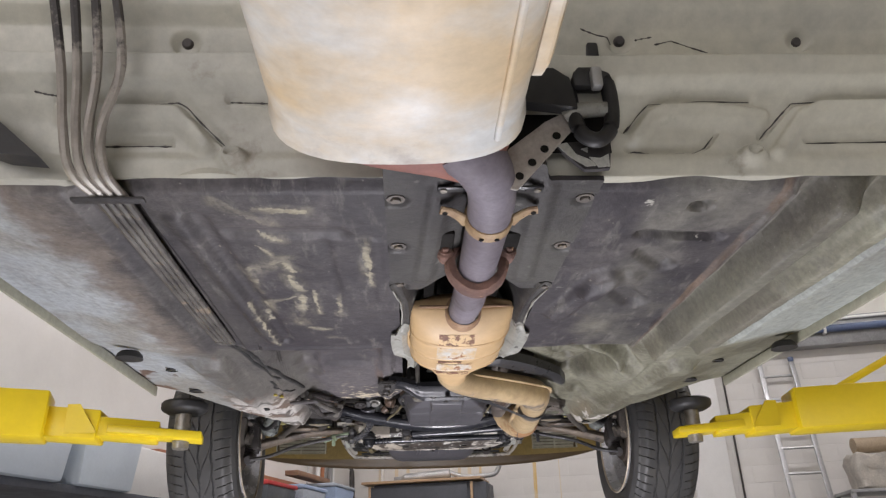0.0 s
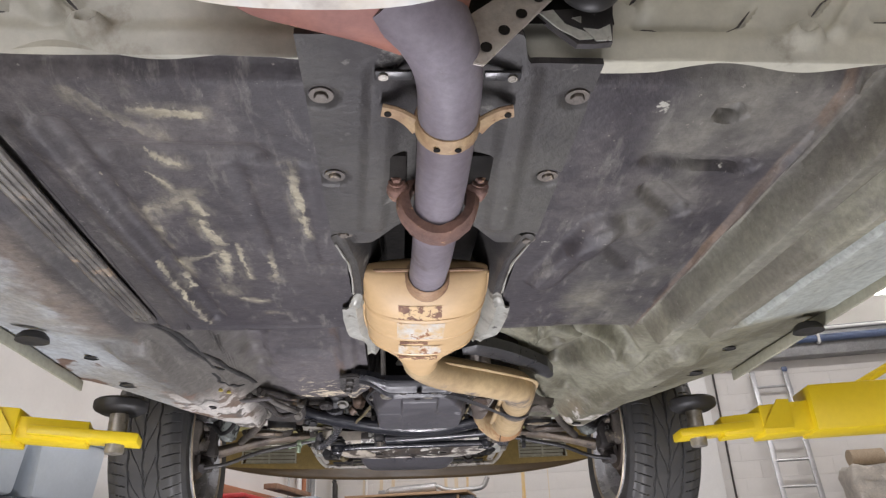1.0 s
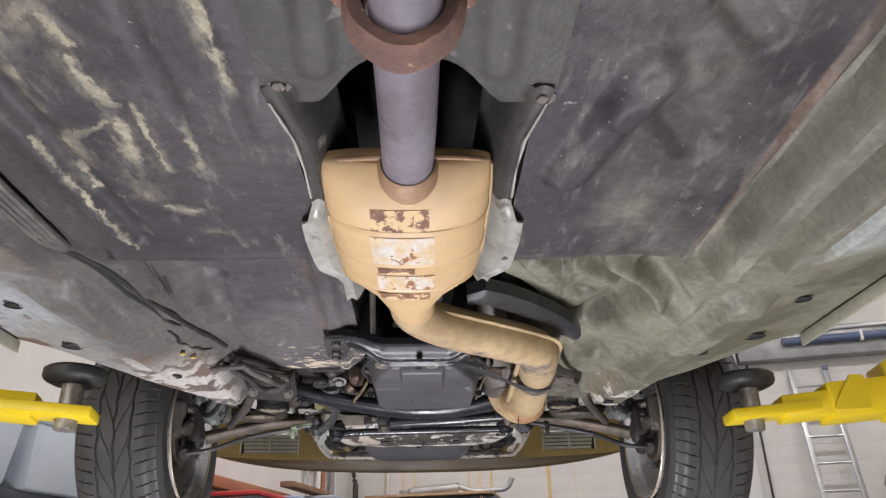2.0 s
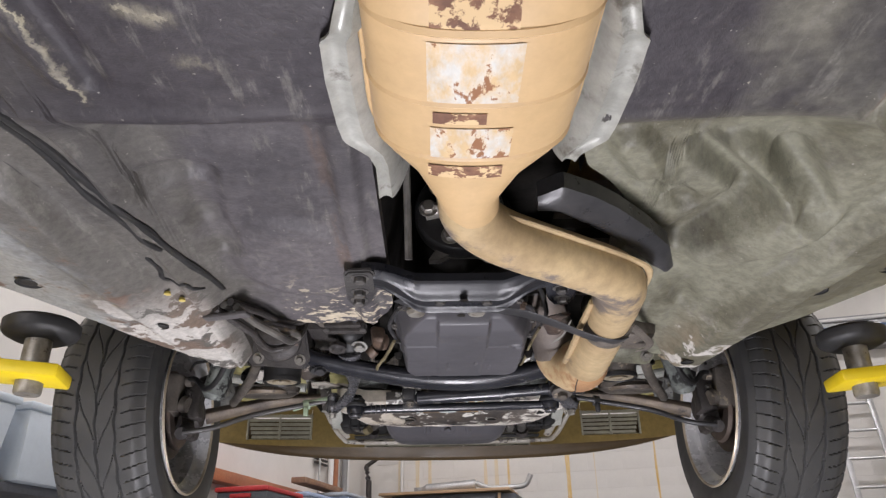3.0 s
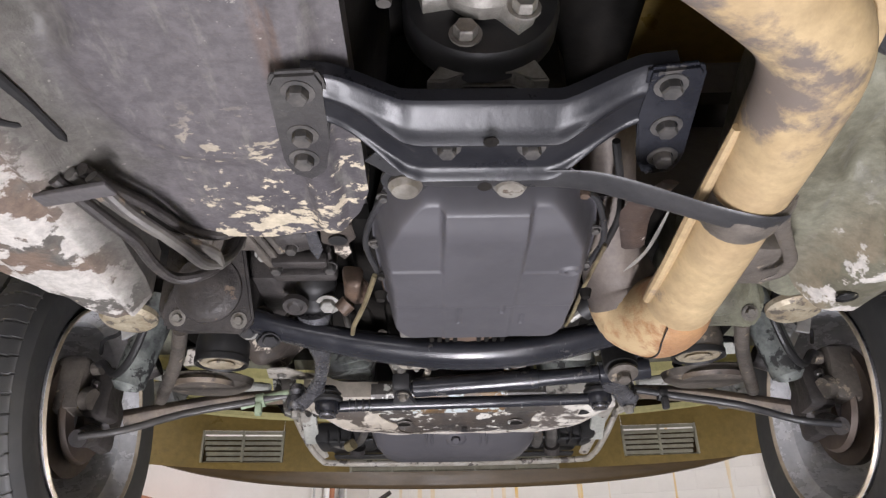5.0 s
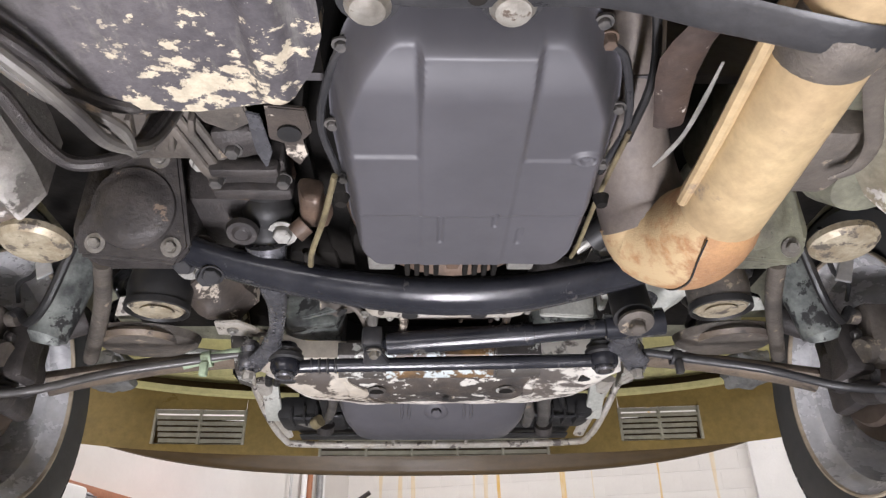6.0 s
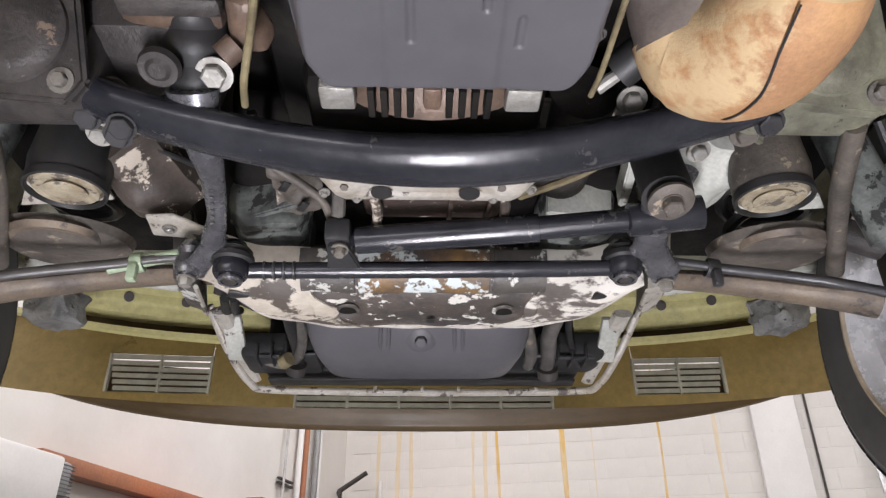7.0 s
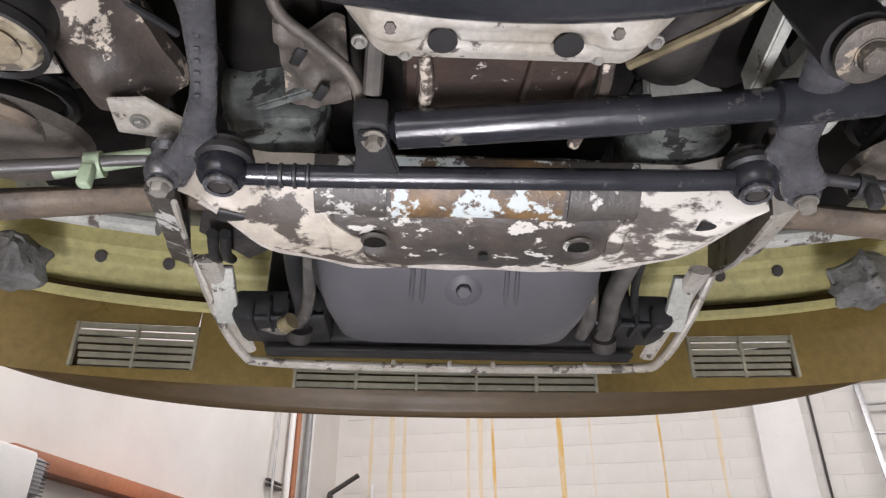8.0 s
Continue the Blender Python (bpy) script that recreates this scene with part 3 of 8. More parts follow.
def tube(pts, r, seg=16, n=6, caps=True, squash=1.0, up=(0, 0, 1)):
    """A tube along the points; r one radius or one for each given point; squash scales its height."""
    rs = r if isinstance(r, (list, tuple)) else [r] * len(pts)
    if n > 1 and len(pts) > 2:
        line = smooth_path(pts, n)
        rad = [rs[min(len(rs) - 2, i // n)] * (1 - (i % n) / n) + rs[min(len(rs) - 1, i // n + 1)] * ((i % n) / n) for i in range(len(line) - 1)] + [rs[-1]]
    else:
        line, rad = [Vector(q) for q in pts], list(rs)
    bm = bmesh.new()
    rings = []
    for i, c in enumerate(line):
        d = (line[min(i + 1, len(line) - 1)] - line[max(i - 1, 0)]).normalized()
        u = Vector(up)
        if abs(d.dot(u)) > 0.95:
            u = Vector((0, 1, 0)) if abs(d.y) < 0.9 else Vector((1, 0, 0))
        x = d.cross(u).normalized()
        z = x.cross(d).normalized()
        rings.append([bm.verts.new(c + rad[i] * (math.cos(a) * x + squash * math.sin(a) * z)) for a in [2 * math.pi * k / seg for k in range(seg)]])
    for a, b in zip(rings, rings[1:]):
        for k in range(seg):
            bm.faces.new((a[k], a[(k + 1) % seg], b[(k + 1) % seg], b[k]))
    if caps:
        bm.faces.new(rings[0][::-1])
        bm.faces.new(rings[-1])
    return bm


def lathe(profile, origin, axis, seg=32, closed=False):
    """Turns (radius, along) pairs about the axis."""
    bm = bmesh.new()
    q = Vector(axis).to_track_quat("Z", "Y").to_matrix().to_4x4()
    m = Matrix.Translation(origin) @ q
    rings = []
    for r, h in profile:
        if r < 1e-6:
            rings.append([bm.verts.new(m @ Vector((0, 0, h)))])
        else:
            rings.append([bm.verts.new(m @ Vector((r * math.cos(2 * math.pi * k / seg), r * math.sin(2 * math.pi * k / seg), h))) for k in range(seg)])
    pairs = list(zip(rings, rings[1:])) + ([(rings[-1], rings[0])] if closed else [])
    for a, b in pairs:
        for k in range(seg):
            k2 = (k + 1) % seg
            if len(a) == 1 and len(b) > 1:
                bm.faces.new((a[0], b[k], b[k2]))
            elif len(b) == 1 and len(a) > 1:
                bm.faces.new((a[k], b[0], a[k2]))
            elif len(a) > 1:
                bm.faces.new((a[k], b[k], b[k2], a[k2]))
    return bm


def prism(outline, lo, hi, axis="z", bevel=0.0):
    """A plate: the outline (pairs) drawn out from lo to hi along an axis."""
    bm = bmesh.new()
    put = {"z": lambda a, b, h: (a, b, h), "y": lambda a, b, h: (a, h, b), "x": lambda a, b, h: (h, a, b)}[axis]
    low = [bm.verts.new(put(a, b, lo)) for a, b in outline]
    high = [bm.verts.new(put(a, b, hi)) for a, b in outline]
    bm.faces.new(low)
    bm.faces.new(high[::-1])
    for k in range(len(low)):
        k2 = (k + 1) % len(low)
        bm.faces.new((low[k], high[k], high[k2], low[k2]))
    if bevel:
        bmesh.ops.bevel(bm, geom=bm.edges[:], offset=bevel, segments=2, affect="EDGES")
    return bm


def sheet(fn, nu, nv, skirt=None):
    """A grid of fn(u, v) -> point, u and v in 0..1; skirt: a shift of its hem, which gives the edge its depth."""
    bm = bmesh.new()
    g = [[bm.verts.new(fn(i / nu, j / nv)) for j in range(nv + 1)] for i in range(nu + 1)]
    for i in range(nu):
        for j in range(nv):
            bm.faces.new((g[i][j], g[i + 1][j], g[i + 1][j + 1], g[i][j + 1]))
    if skirt:
        rim = [g[i][0] for i in range(nu)] + [g[nu][j] for j in range(nv)] + [g[i][nv] for i in range(nu, 0, -1)] + [g[0][j] for j in range(nv, 0, -1)]
        hem = [bm.verts.new(v.co + Vector(skirt)) for v in rim]
        for k in range(len(rim)):
            k2 = (k + 1) % len(rim)
            bm.faces.new((rim[k], rim[k2], hem[k2], hem[k]))
    return bm


def bolt(at, axis, r=0.008, h=0.007, washer=1.5):
    """Hexagon head with a washer; axis points from the seat outwards."""
    return join(lathe([(0, 0), (r * washer, 0), (r * washer, 0.002), (r, 0.002)], at, axis, 16), lathe([(r * 1.0, 0.0), (r, h * 0.85), (r * 0.85, h), (0, h)], at, axis, 6))


def smoothstep(a, b, x):
    t = min(1.0, max(0.0, (x - a) / (b - a)))
    return t * t * (3 - 2 * t)


def bump_at(x, y, cx, cy, rx, ry, soft=0.35):
    """1 inside an ellipse, 0 outside, with a soft rim."""
    d = math.hypot((x - cx) / rx, (y - cy) / ry)
    return 1 - smoothstep(1 - soft, 1 + soft, d)


def ridge(x, y, ax, ay, bx, by, w):
    """1 along the line from a to b, falling off over w."""
    dx, dy = bx - ax, by - ay
    t = min(1, max(0, ((x - ax) * dx + (y - ay) * dy) / (dx * dx + dy * dy)))
    return 1 - smoothstep(w * 0.3, w, math.hypot(x - ax - t * dx, y - ay - t * dy))


# ---- the workshop ----
def wall(name, a, b, height, thick=0.2, label="white painted block wall"):
    """A wall in the room's frame from a to b; it stands on the far side of that line."""
    a, b = Vector((*a, 0)), Vector((*b, 0))
    d = (b - a).normalized()
    nrm = Vector((d.y, -d.x, 0))
    bm = bmesh.new()
    pts = [a, b, b + nrm * thick, a + nrm * thick]
    lo = [bm.verts.new(p) for p in pts]
    hi = [bm.verts.new(p + Vector((0, 0, height))) for p in pts]
    bm.faces.new(lo), bm.faces.new(hi[::-1])
    for k in range(4):
        bm.faces.new((lo[k], hi[k], hi[(k + 1) % 4], lo[(k + 1) % 4]))
    bm.transform(ROOM)
    return tagged(part(name, bm, WALL, None, label, 0), kind="structure", category="wall")


H = 5.2
XL, XR, YB = -2.46, 6.5, -15.0
north = wall("wall_north", (XR, 0), (XL, 0), H)
west = wall("wall_west", (XL, 0), (XL, YB), H)
wall("wall_east", (XR, YB), (XR, 0), H)
wall("wall_south", (XL, YB), (XR, YB), H)
fl = box((2.02, -7.5, -0.1), (9.4, 15.4, 0.2))
fl.transform(ROOM)
tagged(part("floor", fl, CONCRETE, None, "worn grey concrete workshop floor", 0), kind="structure", category="floor")
ce = box((2.02, -7.5, H + 0.1), (9.4, 15.4, 0.2))
ce.transform(ROOM)
tagged(part("ceiling", ce, CEIL, None, "white workshop ceiling", 0), kind="structure", category="ceiling")

# ---- the car ----
car = thing("car", (0, 1.5, 1.70), "old olive-gold saloon car raised on a lift, seen from beneath", "car")


def lerp_at(x, pairs):
    """Linear interpolation in (x, value) pairs."""
    if x <= pairs[0][0]:
        return pairs[0][1]
    for (a, p), (b, q) in zip(pairs, pairs[1:]):
        if x <= b:
            return p + (q - p) * (x - a) / (b - a)
    return pairs[-1][1]


def oval(cx, cz, w, h, n=40, power=2.6):
    return [(cx + w * math.copysign(abs(math.cos(a)) ** (2 / power), math.cos(a)), cz + h * math.copysign(abs(math.sin(a)) ** (2 / power), math.sin(a))) for a in [2 * math.pi * k / n for k in range(n)]]


def loft(sections):
    """sections: (y, [(x, z), ...]) of equal length; closed at both ends."""
    bm = bmesh.new()
    rings = [[bm.verts.new((x, y, z)) for x, z in sec] for y, sec in sections]
    for a, b in zip(rings, rings[1:]):
        for k in range(len(a)):
            k2 = (k + 1) % len(a)
            bm.faces.new((a[k], a[k2], b[k2], b[k]))
    bm.faces.new(rings[0]), bm.faces.new(rings[-1][::-1])
    return bm


# -- floor pan: two halves beside the tunnel
FRONT_L = [(-0.72, 1.82), (-0.67, 1.87), (-0.56, 1.98), (-0.515, 2.06), (-0.47, 2.14), (-0.42, 2.20), (-0.375, 2.19), (-0.365, 1.98), (-0.33, 2.06), (-0.29, 2.105), (-0.22, 2.108), (-0.16, 2.098), (-0.135, 2.085), (-0.118, 2.06), (-0.106, 2.02)]
FRONT_R = [(0.112, 1.51), (0.135, 1.575), (0.16, 1.60), (0.19, 1.64), (0.215, 1.70), (0.235, 1.90), (0.26, 2.03), (0.30, 2.05), (0.335, 2.12), (0.38, 2.17), (0.46, 2.17), (0.51, 2.04), (0.57, 1.96), (0.66, 1.87), (0.72, 1.83)]


def floor_z(x, y):
    ax = abs(x)
    z = 1.736
    inner = 1 - smoothstep(0.325, 0.42, ax)
    toe = smoothstep(1.408 + 0.008 * math.sin(x * 17), 1.51 + 0.012 * math.sin(x * 11 + 2), y)
    z += inner * toe * (0.058 if x < 0 else 0.048)
    z += (1 - inner) * toe * 0.010
    z -= 0.002 * ridge(x, y, -0.42, 1.414, 0.42, 1.424, 0.014)
    z += 0.026 * smoothstep(0.52, 0.70, ax)
    if x > 0:
        # rail beside the seat: a rusty seam, a deep groove, a broad raised rail and a second groove
        z -= 0.005 * ridge(x, y, 0.358, 0.80, 0.343, 1.42, 0.006)
        z += 0.016 * ridge(x, y, 0.380, 0.80, 0.366, 1.42, 0.020)
        z -= 0.032 * ridge(x, y, 0.414, 0.80, 0.398, 1.43, 0.030)
        z += 0.026 * ridge(x, y, 0.468, 0.80, 0.446, 1.43, 0.026)
        z -= 0.020 * ridge(x, y, 0.512, 0.85, 0.484, 1.43, 0.020)
        z += 0.024 * ridge(x, y, 0.552, 0.95, 0.520, 1.44, 0.028)
        # pressings in the footwell floor
        z += 0.010 * ridge(x, y, 0.215, 0.915, 0.315, 0.925, 0.016)
        z += 0.011 * ridge(x, y, 0.235, 0.975, 0.275, 1.02, 0.022)
        z -= 0.009 * ridge(x, y, 0.19, 1.10, 0.235, 1.06, 0.03)
        z += 0.010 * ridge(x, y, 0.235, 1.12, 0.275, 1.17, 0.03)
        z -= 0.012 * ridge(x, y, 0.16, 1.22, 0.20, 1.05, 0.03)
        z += 0.012 * bump_at(x, y, 0.262, 0.835, 0.014, 0.012)
        z += 0.026 * ridge(x, y, 0.255, 1.535, 0.345, 1.625, 0.030) * toe
        z -= 0.024 * ridge(x, y, 0.285, 1.53, 0.365, 1.61, 0.032) * toe
        z += 0.026 * ridge(x, y, 0.345, 1.54, 0.405, 1.62, 0.030) * toe
        z -= 0.024 * ridge(x, y, 0.40, 1.63, 0.34, 1.78, 0.045) * toe
        z += 0.022 * ridge(x, y, 0.335, 1.66, 0.29, 1.76, 0.036) * toe
        z -= 0.018 * ridge(x, y, 0.17, 1.52, 0.23, 1.62, 0.03) * toe
        z += 0.014 * ridge(x, y, 0.21, 1.60, 0.27, 1.66, 0.025) * toe
        z += 0.008 * ridge(x, y, 0.30, 1.85, 0.36, 1.95, 0.03) * toe
        z -= 0.012 * ridge(x, y, 0.31, 1.88, 0.33, 2.05, 0.04) * toe
        z -= 0.026 * ridge(x, y, 0.50, 1.60, 0.42, 2.17, 0.055)
    else:
        z += 0.010 * smoothstep(0.395, 0.405, ax) * (1 - smoothstep(0.455, 0.475, ax))
        z += 0.006 * ridge(x, y, -0.345, 0.86, -0.315, 1.36, 0.02)
        z -= 0.005 * ridge(x, y, -0.365, 0.86, -0.335, 1.36, 0.02)
        z += 0.002 * ridge(x, y, -0.20, 0.93, -0.20, 1.12, 0.012)
        z -= 0.002 * ridge(x, y, -0.135, 0.93, -0.13, 1.15, 0.012)
        z += 0.005 * ridge(x, y, -0.31, 0.90, -0.18, 0.905, 0.02)
        z += 0.008 * ridge(x, y, -0.365, 1.588, -0.306, 1.60, 0.030) * toe
        z += 0.008 * ridge(x, y, -0.306, 1.60, -0.325, 1.70, 0.030) * toe
        z += 0.008 * ridge(x, y, -0.325, 1.70, -0.32, 1.785, 0.030) * toe
        z -= 0.009 * bump_at(x, y, -0.235, 1.84, 0.085, 0.12, 0.16) * toe
        z -= 0.010 * ridge(x, y, -0.135, 1.45, -0.15, 2.08, 0.022) * toe
        z -= 0.018 * ridge(x, y, -0.50, 1.55, -0.42, 2.19, 0.055)
    z += 0.013 * (1 - smoothstep(0.775, 0.80, y))
    return z + 0.0016 * noise.noise(Vector((x * 9, y * 9, 0))) + 0.0008 * noise.noise(Vector((x * 30, y * 30, 3)))


def floor_half(x0, x1, front, material, label):
    def fn(u, v):
        x = x0 + (x1 - x0) * u
        rear = 0.7715
        y = rear + (lerp_at(x, front) - rear) * v
        return Vector((x, y, floor_z(x, y)))
    return part("floor_pan", sheet(fn, 170, 300, (0, 0, 0.06)), material, car, label)


pan_l = floor_half(-0.72, -0.106, FRONT_L, FLOOR_L, "dark undersealed floor panel with cream scrapes and pale sill")
pan_r = floor_half(0.112, 0.72, FRONT_R, FLOOR_R, "dark undersealed floor panel running into dull olive paint")
for p, x, y, r in ((pan_l, -0.459, 1.95, 0.009), (pan_r, 0.411, 2.128, 0.009), (pan_l, -0.60, 1.82, 0.014), (pan_r, 0.60, 1.80, 0.014), (pan_l, -0.60, 1.62, 0.010), (pan_r, 0.60, 1.62, 0.010), (pan_r, 0.52, 1.86, 0.012)):
    part("drain_hole", lathe([(0, 0.0), (r * 0.8, 0.0), (r, 0.002), (r * 1.25, 0.0012), (r * 1.3, -0.001)], (x, y, floor_z(x, y) - 0.0022), (0, 0, 1), 20), RUBBER, p)
for s, p in ((-1, pan_l), (1, pan_r)):
    part("jack_plug", lathe([(0, 0), (0.018, 0), (0.024, 0.006), (0.026, 0.014), (0, 0.014)], (s * 0.655 + 0.02, 1.47, 1.752), (0, 0, -1), 20), RUBBER, p, "black rubber jack point plug")
    # seam flange along the sill
    part("sill_flange", box((s * 0.70, 1.30, 1.757), (0.006, 1.06, 0.022), 0.002), OLIVE, p)
part("floor_plug", lathe([(0, 0.002), (0.014, 0.002), (0.017, 0), (0.02, -0.002)], (0.262, 0.835, floor_z(0.262, 0.835) - 0.001), (0, 0, 1), 20), UNDERSEAL, pan_r)
for x, y in ((-0.417, 1.848), (-0.408, 1.883)):
    part("cap", lathe([(0, 0), (0.004, 0.002), (0.005, 0.006), (0, 0.008)], (x, y, floor_z(x, y) - 0.001), (0, 0, -1), 12), CAPYELLOW, pan_l, "small yellow plastic cap")

# -- upright panel under the rear seat, pressed ribs
SEAMS = ([(-0.46, 1.816), (-0.351, 1.818), (-0.339, 1.819), (-0.329, 1.815), (-0.311, 1.800), (-0.291, 1.782)], [(-0.43, 1.782), (-0.348, 1.781)], [(-0.283, 1.819), (-0.235, 1.818)], [(0.152, 1.795), (0.167, 1.810), (0.178, 1.818), (0.233, 1.820), (0.293, 1.819)], [(0.157, 1.774), (0.196, 1.772), (0.229, 1.772), (0.244, 1.778), (0.254, 1.790)], [(0.308, 1.787), (0.327, 1.806), (0.342, 1.818), (0.60, 1.821)], [(0.363, 1.783), (0.60, 1.784)])
BEADS = ([(-0.46, 1.806), (-0.342, 1.803), (-0.327, 1.792), (-0.312, 1.775)], [(0.167, 1.784), (0.181, 1.800), (0.196, 1.805), (0.248, 1.805), (0.308, 1.800)], [(0.327, 1.767), (0.353, 1.800), (0.376, 1.808), (0.60, 1.807)])


def heel(u, v):
    x = -0.75 + 1.5 * u
    z = 1.740 + 0.40 * (v - 0.05) / 0.95
    y = 0.770 - 0.46 * (z - 1.740)
    if v < 0.05:
        # foot flange lapping the floor, with a wavy edge
        k = 1 - v / 0.05
        y, z = 0.770 + k * (0.010 + 0.010 * math.sin(x * 9.0 + 0.6) + 0.006 * math.sin(x * 23) + 0.004 * math.sin(x * 47)), 1.740 + 0.003 * k
    d = 0.0
    for cx, cz in ((-0.282, 1.762), (0.297, 1.762)):
        d += 0.008 * bump_at(x, z, cx, cz, 0.015, 0.012)
        d -= 0.005 * bump_at(x, z, cx, cz + 0.001, 0.006, 0.005)
    for cx, cz in ((-0.331, 1.883), (0.149, 1.888), (0.354, 1.888)):
        d -= 0.008 * bump_at(x, z, cx, cz, 0.013, 0.010)
    # pressed seams with slanted ends, and the rounded beads inside them
    if 1.755 < z < 1.84:
        for line in SEAMS:
            d -= 0.0050 * max(ridge(x, z, *line[k], *line[k + 1], 0.0060) for k in range(len(line) - 1))
        for line in BEADS:
            d += 0.0075 * max(ridge(x, z, *line[k], *line[k + 1], 0.0130) for k in range(len(line) - 1))
        d -= 0.006 * (1 - smoothstep(1.800, 1.822, z)) * smoothstep(1.755, 1.775, z)
    d += 0.012 * (smoothstep(1.822, 1.832, z) - smoothstep(1.850, 1.862, z))
    d -= 0.010 * (smoothstep(1.862, 1.872, z) - smoothstep(1.898, 1.912, z))
    d += 0.0015 * noise.noise(Vector((x * 12, z * 12, 5))) + 0.002 * noise.noise(Vector((x * 4, z * 7, 2)))
    d *= 1.15
    return Vector((x, y - d, z + 0.4 * d))


hp = part("rear_seat_panel", sheet(heel, 560, 230, (0, 0.002, 0.012)), HEEL, car, "dusty grey-olive pressed panel under the rear seat")
for x, z in ((0.149, 1.886), (0.354, 1.886), (-0.331, 1.881)):
    part("plug", lathe([(0, 0.0), (0.0045, 0.0), (0.0065, 0.002), (0.0075, 0.006)], (x, 0.770 - 0.46 * (z - 1.74) + 0.0135, z), (0, 1, 0.4), 16), GREASY, hp)
# thin dark tubes draw the shade and dirt of the pressed creases
for line in (*SEAMS, [(-0.488, 1.824), (-0.464, 1.821)], [(0.187, 1.883), (0.206, 1.887), (0.226, 1.881), (0.248, 1.875)], [(0.103, 1.900), (0.122, 1.894), (0.139, 1.891)], [(0.165, 1.888), (0.184, 1.891)]):
    pts, path = [], line
    for k in range(25):
        f = k / 24 * (len(path) - 1)
        i = min(int(f), len(path) - 2)
        x, z = (path[i][q] + (path[i + 1][q] - path[i][q]) * (f - i) for q in (0, 1))
        p = heel((x + 0.75) / 1.5, 0.05 + 0.95 * (z - 1.740) / 0.40)
        pts.append((p.x, p.y - 0.0004, p.z))
    part("crease_line", tube(pts, [0.0004] + [max(0.0003, 0.0007 + 0.0012 * noise.noise(Vector((k * 0.45, line[0][0] * 9, 0)))) for k in range(23)] + [0.0004], 6, 1), GREASY, hp, "dark line for shade and dirt in a pressed crease")
part("rear_floor", sheet(lambda u, v: Vector((-0.75 + 1.5 * u, 0.59 - 1.6 * v, 2.12 + 0.02 * math.sin(u * 9))), 10, 10, (0, 0, 0.05)), HEEL, car)
# black prism laid in for the unlit opening at the rail
part("dark_rail_patch", prism([(-0.56, 1.815), (-0.515, 1.785), (-0.462, 1.738), (-0.50, 1.742), (-0.56, 1.765)], 0.722, 0.745, "y"), RUBBER, car)

# -- brake and fuel lines
for k in range(4):
    dx = 0.0155 * k
    fl = 0.016 * k
    pts = [(-0.455 + fl * 1.2, 0.60, 1.99), (-0.450 + fl * 1.3, 0.655, 1.90), (-0.446 + fl * (0.9 + 0.12 * k), 0.695, 1.83), (-0.446 + dx * 0.85, 0.722, 1.775), (-0.441 + dx * 0.75, 0.745, 1.735), (-0.428 + dx * 0.6, 0.79, 1.727)]
    part("brake_line", tube(pts, 0.0050, 8, 5), LINEDUST, car, "dusty brake line down the seat panel")
    pts = [(-0.428 + dx * 0.6, 0.787, 1.727), (-0.436 + dx * 0.55, 1.0, 1.735), (-0.438 + dx * 0.52, 1.33, 1.738), (-0.437 + dx * 0.35, 1.40, 1.747), (-0.432 + dx * 0.2, 1.46, 1.764)]
    part("brake_line", tube(pts, 0.0048, 8, 5), LINE, car, "thin dark brake line under the floor")
# black wavy tubes stand in for the unlit gaps of the channel beside the lines
for path, r in (([(-0.424, 1.40), (-0.413, 1.503), (-0.408, 1.549), (-0.404, 1.580), (-0.396, 1.612), (-0.387, 1.671), (-0.381, 1.734), (-0.373, 1.802), (-0.364, 1.863), (-0.358, 1.917)], 0.0062), ([(-0.434, 1.40), (-0.421, 1.517), (-0.418, 1.569), (-0.412, 1.612), (-0.403, 1.670), (-0.393, 1.708), (-0.387, 1.734)], 0.0050), ([(-0.465, 1.50), (-0.450, 1.590), (-0.438, 1.656), (-0.429, 1.699), (-0.411, 1.748)], 0.0010), ([(-0.413, 1.745), (-0.409, 1.785), (-0.413, 1.810), (-0.405, 1.827), (-0.392, 1.838), (-0.387, 1.860), (-0.375, 1.880)], 0.0046)):
    path = smooth_path([(x, y, 0) for x, y in path], 6)
    n = len(path)
    pts = [(p[0], p[1], floor_z(p[0], p[1]) + 0.0006) for p in path]
    part("channel_gap_line", tube(pts, [0.0004] + [r * (0.75 + 0.5 * abs(noise.noise(Vector((k * 0.25, 3, r * 900))))) for k in range(n - 2)] + [0.0004], 8, 1, squash=0.6), RUBBER, pan_l, "black wavy line for the dark gap along the channel")
part("line_clip", box((-0.415, 0.785, 1.7215), (0.078, 0.012, 0.004), 0.0015), PLATE, car, "undersealed clip over the lines")
part("line_bracket", box((-0.362, 1.955, 1.752), (0.075, 0.018, 0.006), 0.002, Matrix.Rotation(-0.25, 4, "Z")), UNDERSEAL, car)
